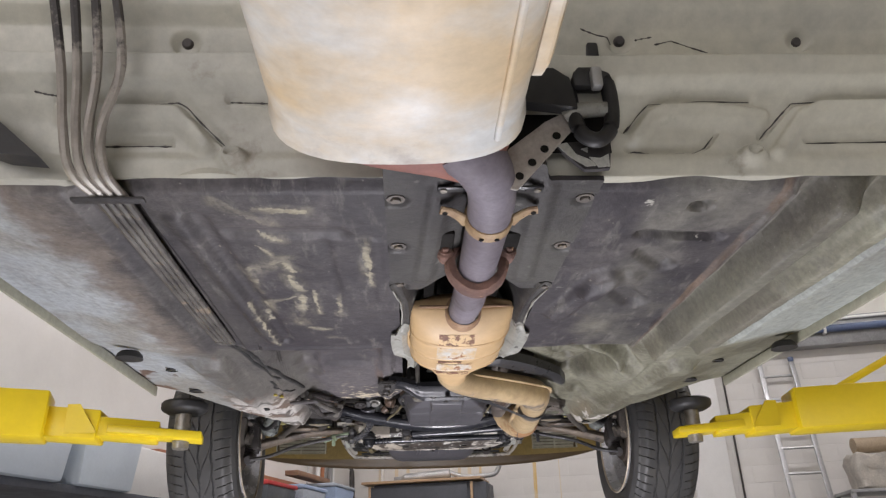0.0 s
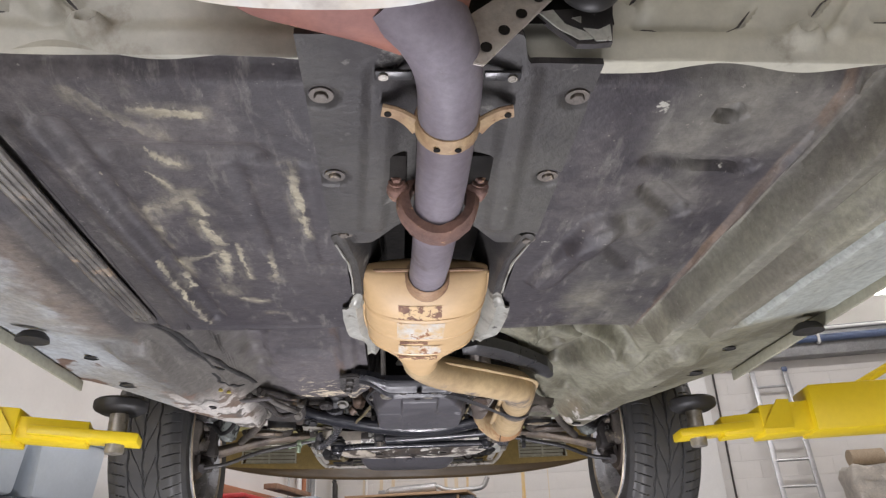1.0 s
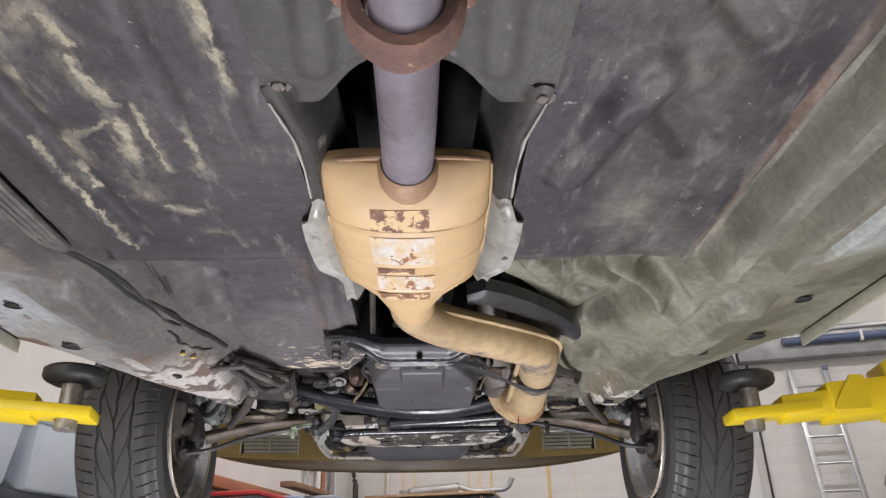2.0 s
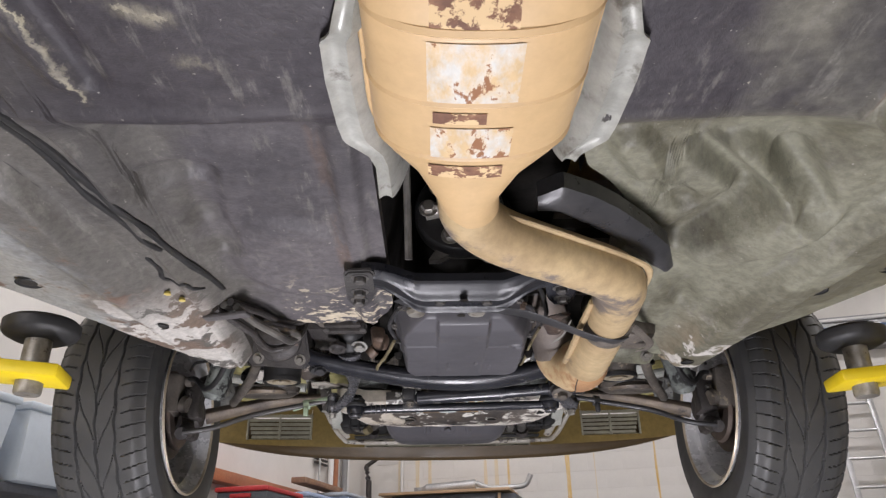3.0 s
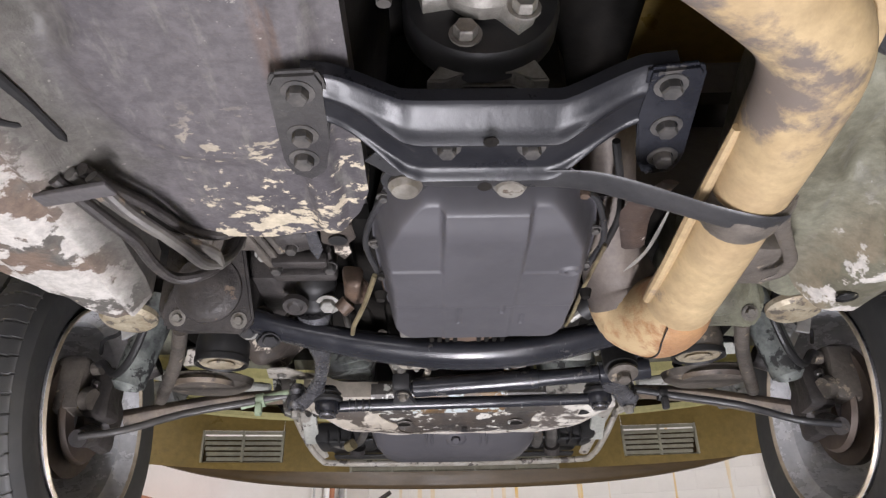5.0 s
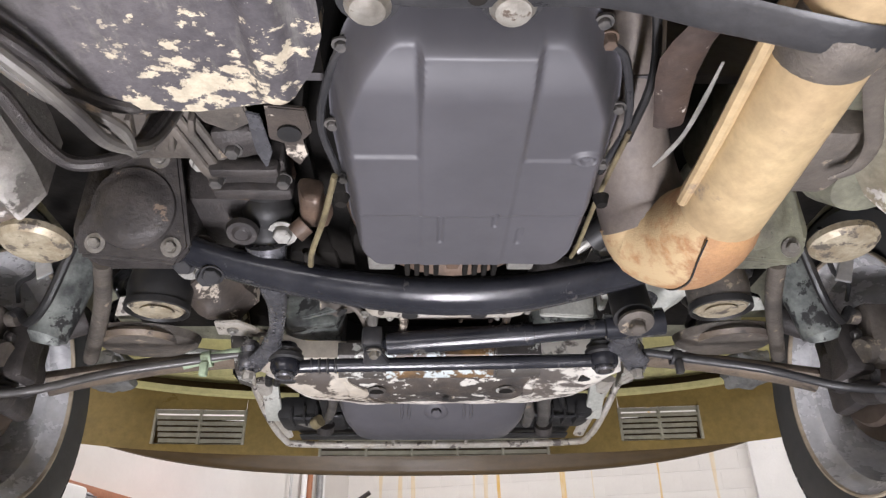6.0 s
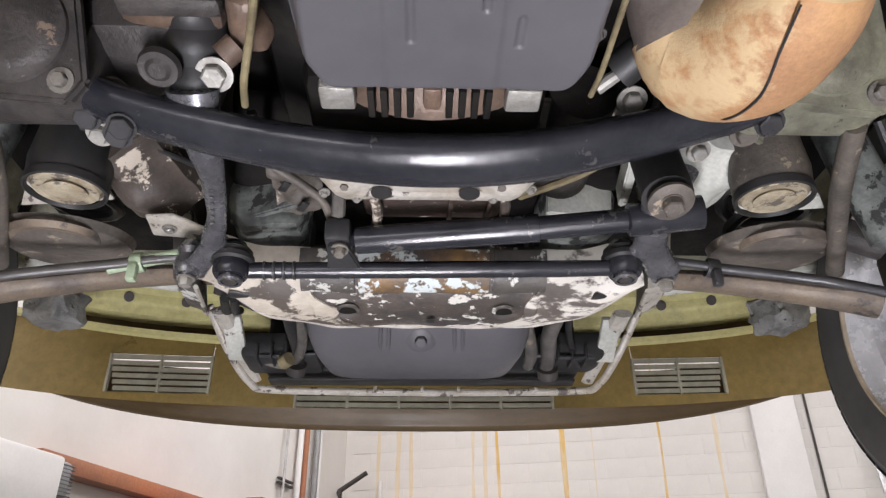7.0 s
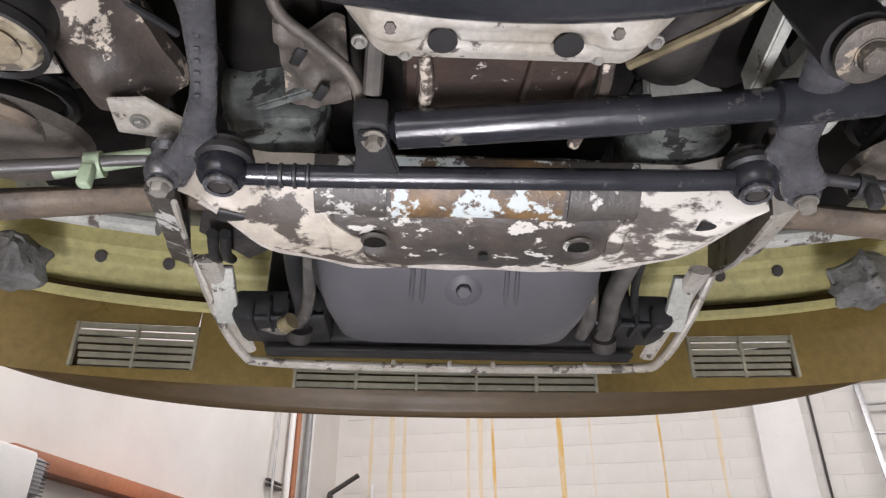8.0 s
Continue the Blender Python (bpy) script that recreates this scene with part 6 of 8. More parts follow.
# -- steering linkage
def ball_joint(x, y, z, r=0.024):
    return lathe([(0, -0.014), (r * 0.55, -0.014), (r * 0.6, -0.010), (r * 0.85, -0.010), (r, -0.004), (r, 0.008), (r * 0.8, 0.016), (r * 0.95, 0.024), (r * 0.6, 0.036), (0, 0.036)], (x, y, z), (0, 0, 1), 24)


drag = part("drag_link", tube([(-0.232, 2.640, 1.757), (-0.18, 2.648, 1.762), (-0.15, 2.650, 1.763), (0.17, 2.645, 1.766), (0.215, 2.642, 1.766), (0.24, 2.640, 1.766)], [0.010, 0.010, 0.0105, 0.0105, 0.010, 0.011], 16, 1), BLACKGLOSS, car, "black drag link rod")
for k in range(4):
    part("collar", lathe([(0.0104, 0), (0.0118, 0.001), (0.0118, 0.003), (0.0104, 0.004)], (-0.195 + 0.012 * k, 2.6475, 1.7615), (1, 0.03, 0.03), 16), BLACK, drag)
for x, y, z in ((-0.230, 2.638, 1.757), (0.244, 2.640, 1.765)):
    bj = part("ball_joint", ball_joint(x, y, z, 0.022), BLACKGLOSS, car, "black ball joint with a pressed cap")
    part("cap_ring", lathe([(0.0105, -0.0165), (0.0135, -0.0175), (0.0150, -0.0150), (0.0145, -0.012)], (x, y, z), (0, 0, 1), 26), FORGED, bj, "bright rolled ring")
    part("cap", lathe([(0, -0.0172), (0.008, -0.0172), (0.0095, -0.0150), (0.0105, -0.0145)], (x, y, z), (0, 0, 1), 22), GREASY, bj)
    part("rubber_boot", lathe([(0.020, 0.006), (0.026, 0.010), (0.026, 0.016), (0.021, 0.019), (0.023, 0.024), (0.017, 0.030)], (x, y, z), (0, 0, 1), 26), RUBBER, bj, "ribbed rubber boot")
damper = part("steering_damper", tube([(-0.085, 2.597, 1.776), (-0.08, 2.596, 1.776), (-0.078, 2.596, 1.776), (0.130, 2.570, 1.780), (0.131, 2.570, 1.780), (0.228, 2.556, 1.783), (0.230, 2.556, 1.783), (0.310, 2.544, 1.788)], [0.006, 0.012, 0.0165, 0.0165, 0.0138, 0.0138, 0.0195, 0.0195], 20, 1), BLACKGLOSS, car, "glossy black steering damper tube")
dcl = part("damper_clamp", join(box((-0.100, 2.600, 1.783), (0.030, 0.040, 0.030), 0.005), prism([(-0.118, 2.655), (-0.110, 2.585), (-0.088, 2.585), (-0.072, 2.655)], 1.760, 1.768, bevel=0.002)), BLACK, drag, "black damper bracket")
part("bolt", bolt((-0.097, 2.592, 1.762), (0, -0.25, -1), 0.007, 0.010, 1.5), STEELBOLT, dcl)
part("pitman_arm", join(tube([(-0.222, 2.40, 1.83), (-0.220, 2.45, 1.800), (-0.220, 2.49, 1.790), (-0.232, 2.56, 1.786), (-0.246, 2.605, 1.782), (-0.252, 2.632, 1.778)], [0.026, 0.018, 0.0128, 0.0104, 0.014, 0.018], 20, 5, squash=0.7), tube([(-0.246, 2.610, 1.781), (-0.266, 2.640, 1.774), (-0.286, 2.664, 1.768)], [0.013, 0.0145, 0.018], 18, 5, squash=0.55), tube([(-0.246, 2.610, 1.781), (-0.246, 2.635, 1.778), (-0.236, 2.655, 1.776)], [0.013, 0.0145, 0.018], 18, 5, squash=0.5)), FORGED, car, "forked forged steel steering arm")
for k in range(6):
    part("forging_mark", box((-0.2215 - 0.0028 * k, 2.50 + 0.012 * k, 1.7795 - 0.0009 * k), (0.0045, 0.004, 0.0012), 0.0005), FORGED, car)
idl = part("idler_arm", join(tube([(0.250, 2.465, 1.785), (0.258, 2.53, 1.786), (0.266, 2.59, 1.782), (0.270, 2.62, 1.778)], [0.028, 0.020, 0.019, 0.022], 18, 5, squash=0.5), tube([(0.266, 2.595, 1.781), (0.280, 2.625, 1.772), (0.297, 2.650, 1.766)], [0.016, 0.017, 0.021], 18, 5, squash=0.5), tube([(0.266, 2.595, 1.781), (0.258, 2.625, 1.778), (0.246, 2.645, 1.776)], [0.014, 0.016, 0.020], 18, 5, squash=0.5)), FORGED, car, "forged steel idler arm")
part("idler_bolt", join(lathe([(0, 0), (0.023, 0), (0.023, 0.004), (0.017, 0.006), (0, 0.006)], (0.244, 2.463, 1.752), (0, -0.35, -1), 26), bolt((0.244, 2.461, 1.747), (0, -0.35, -1), 0.011, 0.012, 1.1)), DIRTY, idl)
part("idler_bush", tube([(0.244, 2.468, 1.76), (0.246, 2.50, 1.86)], 0.026, 20, 1), RUBBER, car, "black idler bush")
for s, x in ((-1, -0.288), (1, 0.298)):
    tj = part("ball_joint", ball_joint(x, 2.657, 1.768, 0.017), FORGED, car, "castle-nut ball joint")
    part("castle_nut", bolt((x, 2.655, 1.754), (0, 0, -1), 0.0085, 0.011, 1.3), FLANGE, tj, "bare steel castle nut")
    part("joint_boot", tube([(x, 2.665, 1.775), (x, 2.668, 1.800)], [0.020, 0.015], 16, 1), RUBBER, car)
    ends = [(x, 2.665, 1.790), (x + s * 0.05, 2.662, 1.782), (x + s * 0.085, 2.658, 1.774), (x + s * 0.19, 2.637, 1.749), (s * 0.56, 2.600, 1.712), (s * 0.625, 2.588, 1.700)]
    rod = part("tie_rod", tube(ends, [0.0058, 0.0060, 0.0066, 0.0066, 0.0062, 0.0058], 14, 3), BLACK if s > 0 else GREENED, car, "black tie rod" if s > 0 else "dark tie rod with flaking pale green paint")
    part("tube_clamp", join(lathe([(0.007, -0.007), (0.0125, -0.007), (0.0125, 0.007), (0.007, 0.007)], (x + s * 0.066, 2.665, 1.779), (1, 0, -0.2 * s), 18, True), box((x + s * 0.066, 2.655, 1.760), (0.012, 0.012, 0.022), 0.003)), BLACK if s > 0 else MINT, rod, "" if s > 0 else "pale green clamp")
    if s < 0:
        part("sleeve", tube([(x - 0.01, 2.665, 1.792), (x - 0.05, 2.665, 1.784), (x - 0.10, 2.662, 1.770)], [0.0076, 0.0082, 0.0082], 14, 2), MINT, rod, "pale green threaded sleeve")
    arm = part("control_arm", tube([(s * 0.255, 2.745, 1.800), (s * 0.34, 2.785, 1.822), (s * 0.46, 2.795, 1.818), (s * 0.57, 2.770, 1.790), (s * 0.63, 2.755, 1.772)], [0.018, 0.019, 0.021, 0.024, 0.028], 14, 4, squash=0.7), ARMTAN, car, "brown dirt-caked pressed-steel control arm")
    part("spring", tube([(s * 0.47 + 0.055 * math.cos(a), 2.70 + 0.055 * math.sin(a), 1.83 + 0.22 * a / 25) for a in [k * 0.4 for k in range(64)]], 0.0085, 8, 1), BLACK, car, "black coil spring")
    part("spring_seat", lathe([(0.0, -0.004), (0.06, -0.006), (0.078, 0.004), (0.082, 0.016), (0.07, 0.02), (0, 0.012)], (s * 0.46, 2.69, 1.812), (0, -0.15, 1), 30), DIRTY, car, "dirty dished spring seat")
    part("bump_cap", join(lathe([(0, -0.004), (0.016, -0.006), (0.02, -0.002), (0.034, -0.004), (0.040, 0.004), (0.041, 0.012), (0, 0.012)], (s * 0.393, 2.537, 1.806), (0, -0.06, 1), 28)), CAP, car, "round yellowed steel cap")
    part("cap_dish", lathe([(0, -0.0075), (0.008, -0.0078), (0.012, -0.0066), (0.020, -0.0070), (0.023, -0.0058)], (s * 0.393, 2.537, 1.806), (0, -0.06, 1), 24), CAP, car, "grimy dished middle of the cap")
    part("cap_rim", lathe([(0.0385, -0.002), (0.041, -0.006), (0.0435, -0.005), (0.044, 0.004)], (s * 0.393, 2.537, 1.806), (0, -0.06, 1), 30), RUBBER, car, "rolled steel cap rim")
    part("cap_housing", tube([(s * 0.393, 2.537, 1.812), (s * 0.392, 2.533, 1.835), (s * 0.388, 2.52, 1.88)], [0.0425, 0.044, 0.036], 24, 2), DIRTY if s > 0 else RUBBER, car, "grimy rubber bush housing")
    part("bush_cap", lathe([(0, -0.004), (0.012, -0.007), (0.034, -0.004), (0.040, 0.002), (0.040, 0.010), (0, 0.010)], (s * 0.478, 2.36, 1.806), (0, 0.06, 1), 28), CAP, car, "round yellowed steel cap")
    mount = part("subframe_mount", join(prism([(-0.062, -0.06), (0.05, -0.07), (0.066, -0.05), (0.05, 0.06), (0.03, 0.075), (-0.02, 0.06), (-0.066, -0.03)], -0.008, 0.006, "z", 0.004), lathe([(0, 0.012), (0.008, 0.0125), (0.012, 0.0115), (0.030, 0.012), (0.036, 0.010), (0.042, 0.006), (0.048, 0.0055), (0.050, 0.0)], (0, -0.004, 0.004), (0, 0, 1), 34)), GREASY if s < 0 else OLIVEDIRT, car, "round-domed subframe mount plate with three bolts")
    mm = Matrix.Translation((s * 0.365, 2.345, 1.85)) @ Vector((0, -0.92, -0.38)).to_track_quat("Z", "Y").to_matrix().to_4x4()
    mount.data.transform(mm)
    for x, y in ((-0.042, -0.045), (0.045, -0.05), (0.028, 0.055)):
        part("bolt", join(bolt((0, 0, 0), (0, 0, 1), 0.0068, 0.008, 1.75)), FLANGE, mount).data.transform(mm @ Matrix.Translation((x, y, 0.006)))
    part("mount_housing", box((s * 0.375, 2.40, 1.875), (0.14, 0.09, 0.13), 0.02), GREASY if s < 0 else OLIVEDIRT, car, "dirty crossmember end housing")
    part("strut_rod", tube([(s * 0.425, 2.42, 1.815), (s * 0.465, 2.53, 1.805), (s * 0.545, 2.70, 1.795)], 0.0115, 14, 3), DIRTY, car, "dirty strut rod")
    hub = part("hub_carrier", join(box((s * 0.650, 2.715, 1.775), (0.035, 0.07, 0.14), 0.016), tube([(s * 0.64, 2.66, 1.72), (s * 0.632, 2.60, 1.70)], [0.020, 0.015], 12, 1), tube([(s * 0.57, 2.72, 1.87), (s * 0.635, 2.72, 1.845)], 0.022, 12, 1), lathe([(0, -0.02), (0.030, -0.02), (0.038, 0.0), (0.050, 0.012), (0, 0.012)], (s * 0.640, 2.695, 1.765), (s, 0, 0), 26), lump((s * 0.632, 2.66, 1.79), (0.05, 0.05, 0.09), 21 + s, 0.2)), GREASY, car, "dirty hub carrier")
    part("dust_shield", lathe([(0.045, 0.0), (0.080, -0.002), (0.086, 0.006), (0.083, 0.010), (0.045, 0.006)], (s * 0.672, 2.695, 1.765), (s, 0, 0), 44, True), DISC, hub, "rusty brake dust shield")
    part("brake_disc", lathe([(0.04, 0), (0.108, 0), (0.108, 0.016), (0.04, 0.016), (0.04, 0)], (s * 0.692, 2.695, 1.765), (s, 0, 0), 48), DISC, hub, "worn brake disc")
    cal = part("brake_caliper", join(lump((s * 0.676, 2.632, 1.80), (0.055, 0.045, 0.10), 31 + s, 0.14), tube([(s * 0.645, 2.625, 1.775), (s * 0.632, 2.622, 1.772)], [0.021, 0.018], 18, 1), tube([(s * 0.645, 2.628, 1.83), (s * 0.630, 2.626, 1.83)], [0.012, 0.012], 14, 1)), DIRTY, hub, "dirty brake caliper")
    part("caliper_bolt", bolt((s * 0.640, 2.63, 1.80), (-s, 0, 0), 0.008, 0.010, 1.4), DARKBOLT, cal)
    part("brake_hose", tube([(s * 0.50, 2.48, 1.87), (s * 0.535, 2.52, 1.81), (s * 0.575, 2.56, 1.795), (s * 0.61, 2.59, 1.825), (s * 0.635, 2.62, 1.835)], 0.0065, 10, 5), RUBBER, hub)
    part("sensor_lead", tube([(s * 0.52, 2.46, 1.89), (s * 0.56, 2.52, 1.855), (s * 0.61, 2.57, 1.86), (s * 0.64, 2.63, 1.86)], 0.0035, 8, 5), RUBBER, hub)
    part("hose_bracket", prism([(0.0, 0.0), (0.022, 0.004), (0.020, 0.060), (0.004, 0.058)], -0.002, 0.002, "y", 0.0008), ALUMINIUM, hub, "bright bent hose bracket").data.transform(Matrix.Translation((s * 0.545, 2.50, 1.83)) @ Matrix.Rotation(0.4 * s, 4, "Y"))
    part("arch_liner", sheet(lambda u, v, s=s: Vector((s * (0.60 + 0.28 * v), 2.73 + 0.385 * math.cos(math.pi * (0.20 + 0.62 * u)), 1.80 + 0.36 * math.sin(math.pi * (0.20 + 0.62 * u)))), 30, 6, (0, 0, 0.006)), OLIVEDIRT, car, "dirt-caked wheel arch")
    part("shock_absorber", tube([(s * 0.572, 2.61, 1.785), (s * 0.570, 2.607, 1.792), (s * 0.546, 2.60, 1.885), (s * 0.53, 2.595, 1.95)], [0.020, 0.028, 0.029, 0.029], 20, 1), MINTDIRT, car, "grimy shock absorber")
    part("inner_wing", sheet(lambda u, v, s=s: Vector((s * (0.30 + 0.42 * v), 2.30 + 0.9 * u, 2.02 + 0.08 * math.sin(u * math.pi) + 0.02 * v)), 10, 8, (0, 0, 0.01)), OLIVEDIRT, car, "dirty wheel arch panel")

# steering gear and clutter at the bulkhead
part("steering_box", join(box((-0.27, 2.43, 1.93), (0.12, 0.16, 0.14), 0.03), tube([(-0.235, 2.46, 1.90), (-0.232, 2.48, 1.83)], 0.028, 18, 1)), GREASY, car, "greasy steering box casting")
boot = part("steering_coupling", tube([(-0.218, 2.33, 1.93), (-0.220, 2.36, 1.895), (-0.220, 2.374, 1.884), (-0.221, 2.386, 1.873), (-0.222, 2.400, 1.862), (-0.2225, 2.412, 1.851), (-0.2235, 2.424, 1.841), (-0.224, 2.432, 1.835)], [0.030, 0.034, 0.028, 0.033, 0.027, 0.030, 0.024, 0.020], 22, 3), RUBBER, car, "ribbed black rubber boot on the steering shaft")
part("boot_nut", bolt((-0.224, 2.430, 1.838), (0, 0.55, -0.83), 0.010, 0.016, 1.35), DARKBOLT, boot)
fins = part("finned_casting", lump((-0.315, 2.235, 1.90), (0.12, 0.11, 0.06), 1, 0.15), DIRTY, car, "dirty finned alloy casting")
for k in range(5):
    part("fin", join(box((-0.352 + 0.021 * k, 2.222, 1.866), (0.007, 0.055, 0.022), 0.003, Matrix.Rotation(0.25, 4, "Z"))), DIRTY, fins)
part("bolt", bolt((-0.275, 2.28, 1.866), (0, -0.3, -1), 0.008, 0.01), ALLOY, fins)
for k, (x, z) in enumerate(((-0.262, 1.852), (-0.252, 1.856), (-0.243, 1.862))):
    part("ribbed_bracket", tube([(x - 0.03, 2.19, z + 0.01), (x - 0.012, 2.235, z), (x, 2.275, z - 0.004), (x + 0.004, 2.30, z + 0.012)], [0.006, 0.006, 0.007, 0.009], 8, 4, squash=0.6), DIRTY, fins)
part("hinge_plate", prism([(-0.262, 2.165), (-0.205, 2.16), (-0.202, 2.20), (-0.226, 2.215), (-0.250, 2.20)], 1.856, 1.862, bevel=0.002), DIRTY, car, "dirty alloy plate at the bulkhead")
part("leaf_bracket", prism([(-0.201, 2.17), (-0.188, 2.175), (-0.186, 2.235), (-0.197, 2.265), (-0.203, 2.235)], 1.846, 1.849, bevel=0.001), FORGED, car, "thin pointed steel leaf")
part("flaky_plate", prism([(-0.178, 2.150), (-0.140, 2.155), (-0.138, 2.19), (-0.150, 2.20), (-0.146, 2.225), (-0.158, 2.245), (-0.170, 2.225), (-0.166, 2.205), (-0.182, 2.20)], 1.836, 1.842, bevel=0.0015), FRAMERUST, car, "flaking white and brown plate")
part("plate_hole", lathe([(0, 0), (0.012, 0), (0.012, 0.002), (0, 0.002)], (-0.160, 2.188, 1.8345), (0, 0, -1), 16), RUBBER, car)
rackbox = part("steering_joint", join(lump((-0.222, 2.235, 1.868), (0.05, 0.04, 0.03), 5), lump((-0.222, 2.29, 1.872), (0.085, 0.05, 0.035), 6, 0.12), box((-0.222, 2.315, 1.855), (0.09, 0.022, 0.022), 0.006), box((-0.222, 2.268, 1.850), (0.075, 0.016, 0.018), 0.004)), GREASY, car, "greasy steering shaft joint")
for x in (-0.258, -0.184):
    part("bolt", bolt((x, 2.292, 1.853), (0, -0.2, -1), 0.008, 0.012, 1.2), DARKBOLT, rackbox)
part("bolt", bolt((-0.228, 2.237, 1.852), (0, -0.2, -1), 0.008, 0.010, 1.3), DARKBOLT, rackbox)
part("alloy_boss", join(lump((-0.150, 2.305, 1.830), (0.030, 0.045, 0.035), 8, 0.3), tube([(-0.16, 2.32, 1.81), (-0.172, 2.325, 1.80)], 0.012, 12, 1)), COPPERY, car, "browned alloy boss beside the gearbox")
part("brown_panel", lump((-0.235, 2.345, 1.895), (0.10, 0.05, 0.05), 11, 0.15), COPPERY, car, "browned casting above the crossmember")
part("round_plug", lathe([(0, -0.006), (0.008, -0.006), (0.012, -0.003), (0.018, -0.003), (0.020, 0.004), (0, 0.004)], (-0.245, 2.372, 1.83), (0, 0.3, 0.9), 20), GREASY, car)
part("frame_side", sheet(lambda u, v: Vector((-0.415 + 0.10 * u + 0.03 * v, 2.535 + 0.14 * v - 0.015 * u, 1.875 - 0.04 * math.sin(u * 3.1) + 0.012 * noise.noise(Vector((u * 4, v * 4, 1))))), 24, 24, (0, 0, 0.02)), FRAMERUST, car, "brown frame side with flaking white paint")
part("splash_blade", join(prism([(-0.340, 2.625), (-0.305, 2.622), (-0.252, 2.680), (-0.258, 2.688), (-0.345, 2.672)], 1.822, 1.826, bevel=0.001)), SCRAPED, car, "pale bent splash plate")
part("blade_bolt", bolt((-0.318, 2.652, 1.821), (0, 0, -1), 0.006, 0.006), ALLOY, car)
part("heater_hose", tube([(-0.185, 2.47, 1.86), (-0.176, 2.525, 1.838), (-0.146, 2.552, 1.828), (-0.120, 2.575, 1.818), (-0.110, 2.60, 1.806), (-0.112, 2.63, 1.815)], 0.0055, 12, 5), DIRTY, car, "grey bent hose beside the engine")
part("crumpled_bracket", sheet(lambda u, v: Vector((-0.185 + 0.06 * u, 2.555 + 0.10 * v, 1.845 + 0.014 * noise.noise(Vector((u * 3, v * 4, 6))) + 0.02 * abs(u - 0.4))), 16, 24, (0, 0, 0.006)), DIRTY, car, "crumpled dirty bracket beside the engine")
for x, y in ((-0.165, 2.58), (-0.150, 2.625)):
    part("slot", box((x, y, 1.8385), (0.010, 0.022, 0.004), 0.002, Matrix.Rotation(0.5, 4, "Z")), RUBBER, car)
# near-black blocks fill the gaps beside the engine
part("bay_filler", lump((-0.20, 2.60, 1.92), (0.10, 0.14, 0.06), 13, 0.2), RECESSBLACK, car, "near-black block beside the engine")
part("bay_filler", lump((0.21, 2.58, 1.92), (0.11, 0.16, 0.06), 14, 0.2), RECESSBLACK, car, "near-black block beside the engine")
part("starter_motor", join(tube([(0.165, 2.44, 1.87), (0.165, 2.60, 1.875)], 0.036, 22, 1), tube([(0.165, 2.59, 1.875), (0.165, 2.61, 1.875)], 0.028, 22, 1)), GREASY, car, "oily starter motor")
part("rust_plate", prism([(0.118, 2.445), (0.205, 2.44), (0.20, 2.50), (0.13, 2.515)], 1.86, 1.866, bevel=0.002), FRAMERUST, car, "rust-flecked plate above the bracket")
part("pale_strut", join(prism([(0.224, 2.50), (0.236, 2.495), (0.246, 2.60), (0.236, 2.605)], 1.83, 1.86, bevel=0.002)), HORNWHITE, car, "pale painted frame web")
part("frame_side", sheet(lambda u, v: Vector((0.315 + 0.10 * u - 0.03 * v, 2.52 + 0.15 * v, 1.885 - 0.04 * math.sin(u * 3.1) + 0.010 * noise.noise(Vector((u * 4, v * 4, 9))))), 24, 24, (0, 0, 0.02)), HORNWHITE, car, "worn white frame side")
part("oil_line", tube([(0.105, 2.535, 1.80), (0.135, 2.50, 1.792), (0.17, 2.465, 1.79), (0.19, 2.44, 1.80)], 0.0045, 8, 4), BRASS, car, "yellowed oil line")
for x0 in (-0.058, 0.088):
    part("hanger_rod", tube([(x0, 2.53, 1.80), (x0 + 0.004, 2.575, 1.800), (x0 - 0.006, 2.64, 1.80)], 0.006, 8, 3), FRAMERUST, car)
for k, (x, y, z, sz) in enumerate(((-0.20, 2.39, 1.84, 0.012), (-0.30, 2.41, 1.835, 0.010), (-0.335, 2.47, 1.83, 0.010), (-0.26, 2.44, 1.84, 0.009), (0.20, 2.405, 1.83, 0.010), (0.335, 2.46, 1.835, 0.011), (0.30, 2.50, 1.84, 0.009))):
    part("flange_bolt", bolt((x, y, z), (0, -0.4, -0.9), sz, 0.010, 1.5), DIRTY if k % 2 else ALLOY, car)
for s in (-1, 1):
    part("arm_bracket", prism([(-0.03, -0.02), (0.03, -0.025), (0.04, 0.03), (0.0, 0.045), (-0.035, 0.03)], -0.003, 0.003, "y", 0.001), GREASY if s < 0 else OLIVEDIRT, car, "grimy bracket web").data.transform(Matrix.Translation((s * 0.335, 2.455, 1.855)) @ Matrix.Rotation(0.5 * s, 4, "Z") @ Matrix.Rotation(0.3, 4, "X"))
    part("spring_pad", lathe([(0.030, 0.0), (0.052, -0.004), (0.056, 0.004), (0.050, 0.010), (0.032, 0.012)], (s * 0.455, 2.655, 1.806), (0, -0.15, 1), 28, True), ARMTAN, car, "worn ring of the spring pad")
    part("arm_gusset", prism([(-0.05, -0.012), (0.06, -0.004), (0.05, 0.016), (-0.04, 0.018)], -0.003, 0.003, "y", 0.001), HORNWHITE if s > 0 else SCRAPED, car, "pale worn gusset").data.transform(Matrix.Translation((s * 0.43, 2.60, 1.835)) @ Matrix.Rotation(0.7, 4, "X"))
part("wiring", tube([(-0.34, 2.35, 1.90), (-0.30, 2.42, 1.87), (-0.33, 2.52, 1.87), (-0.28, 2.60, 1.88)], 0.004, 8, 5), RUBBER, car, "thin black wire")
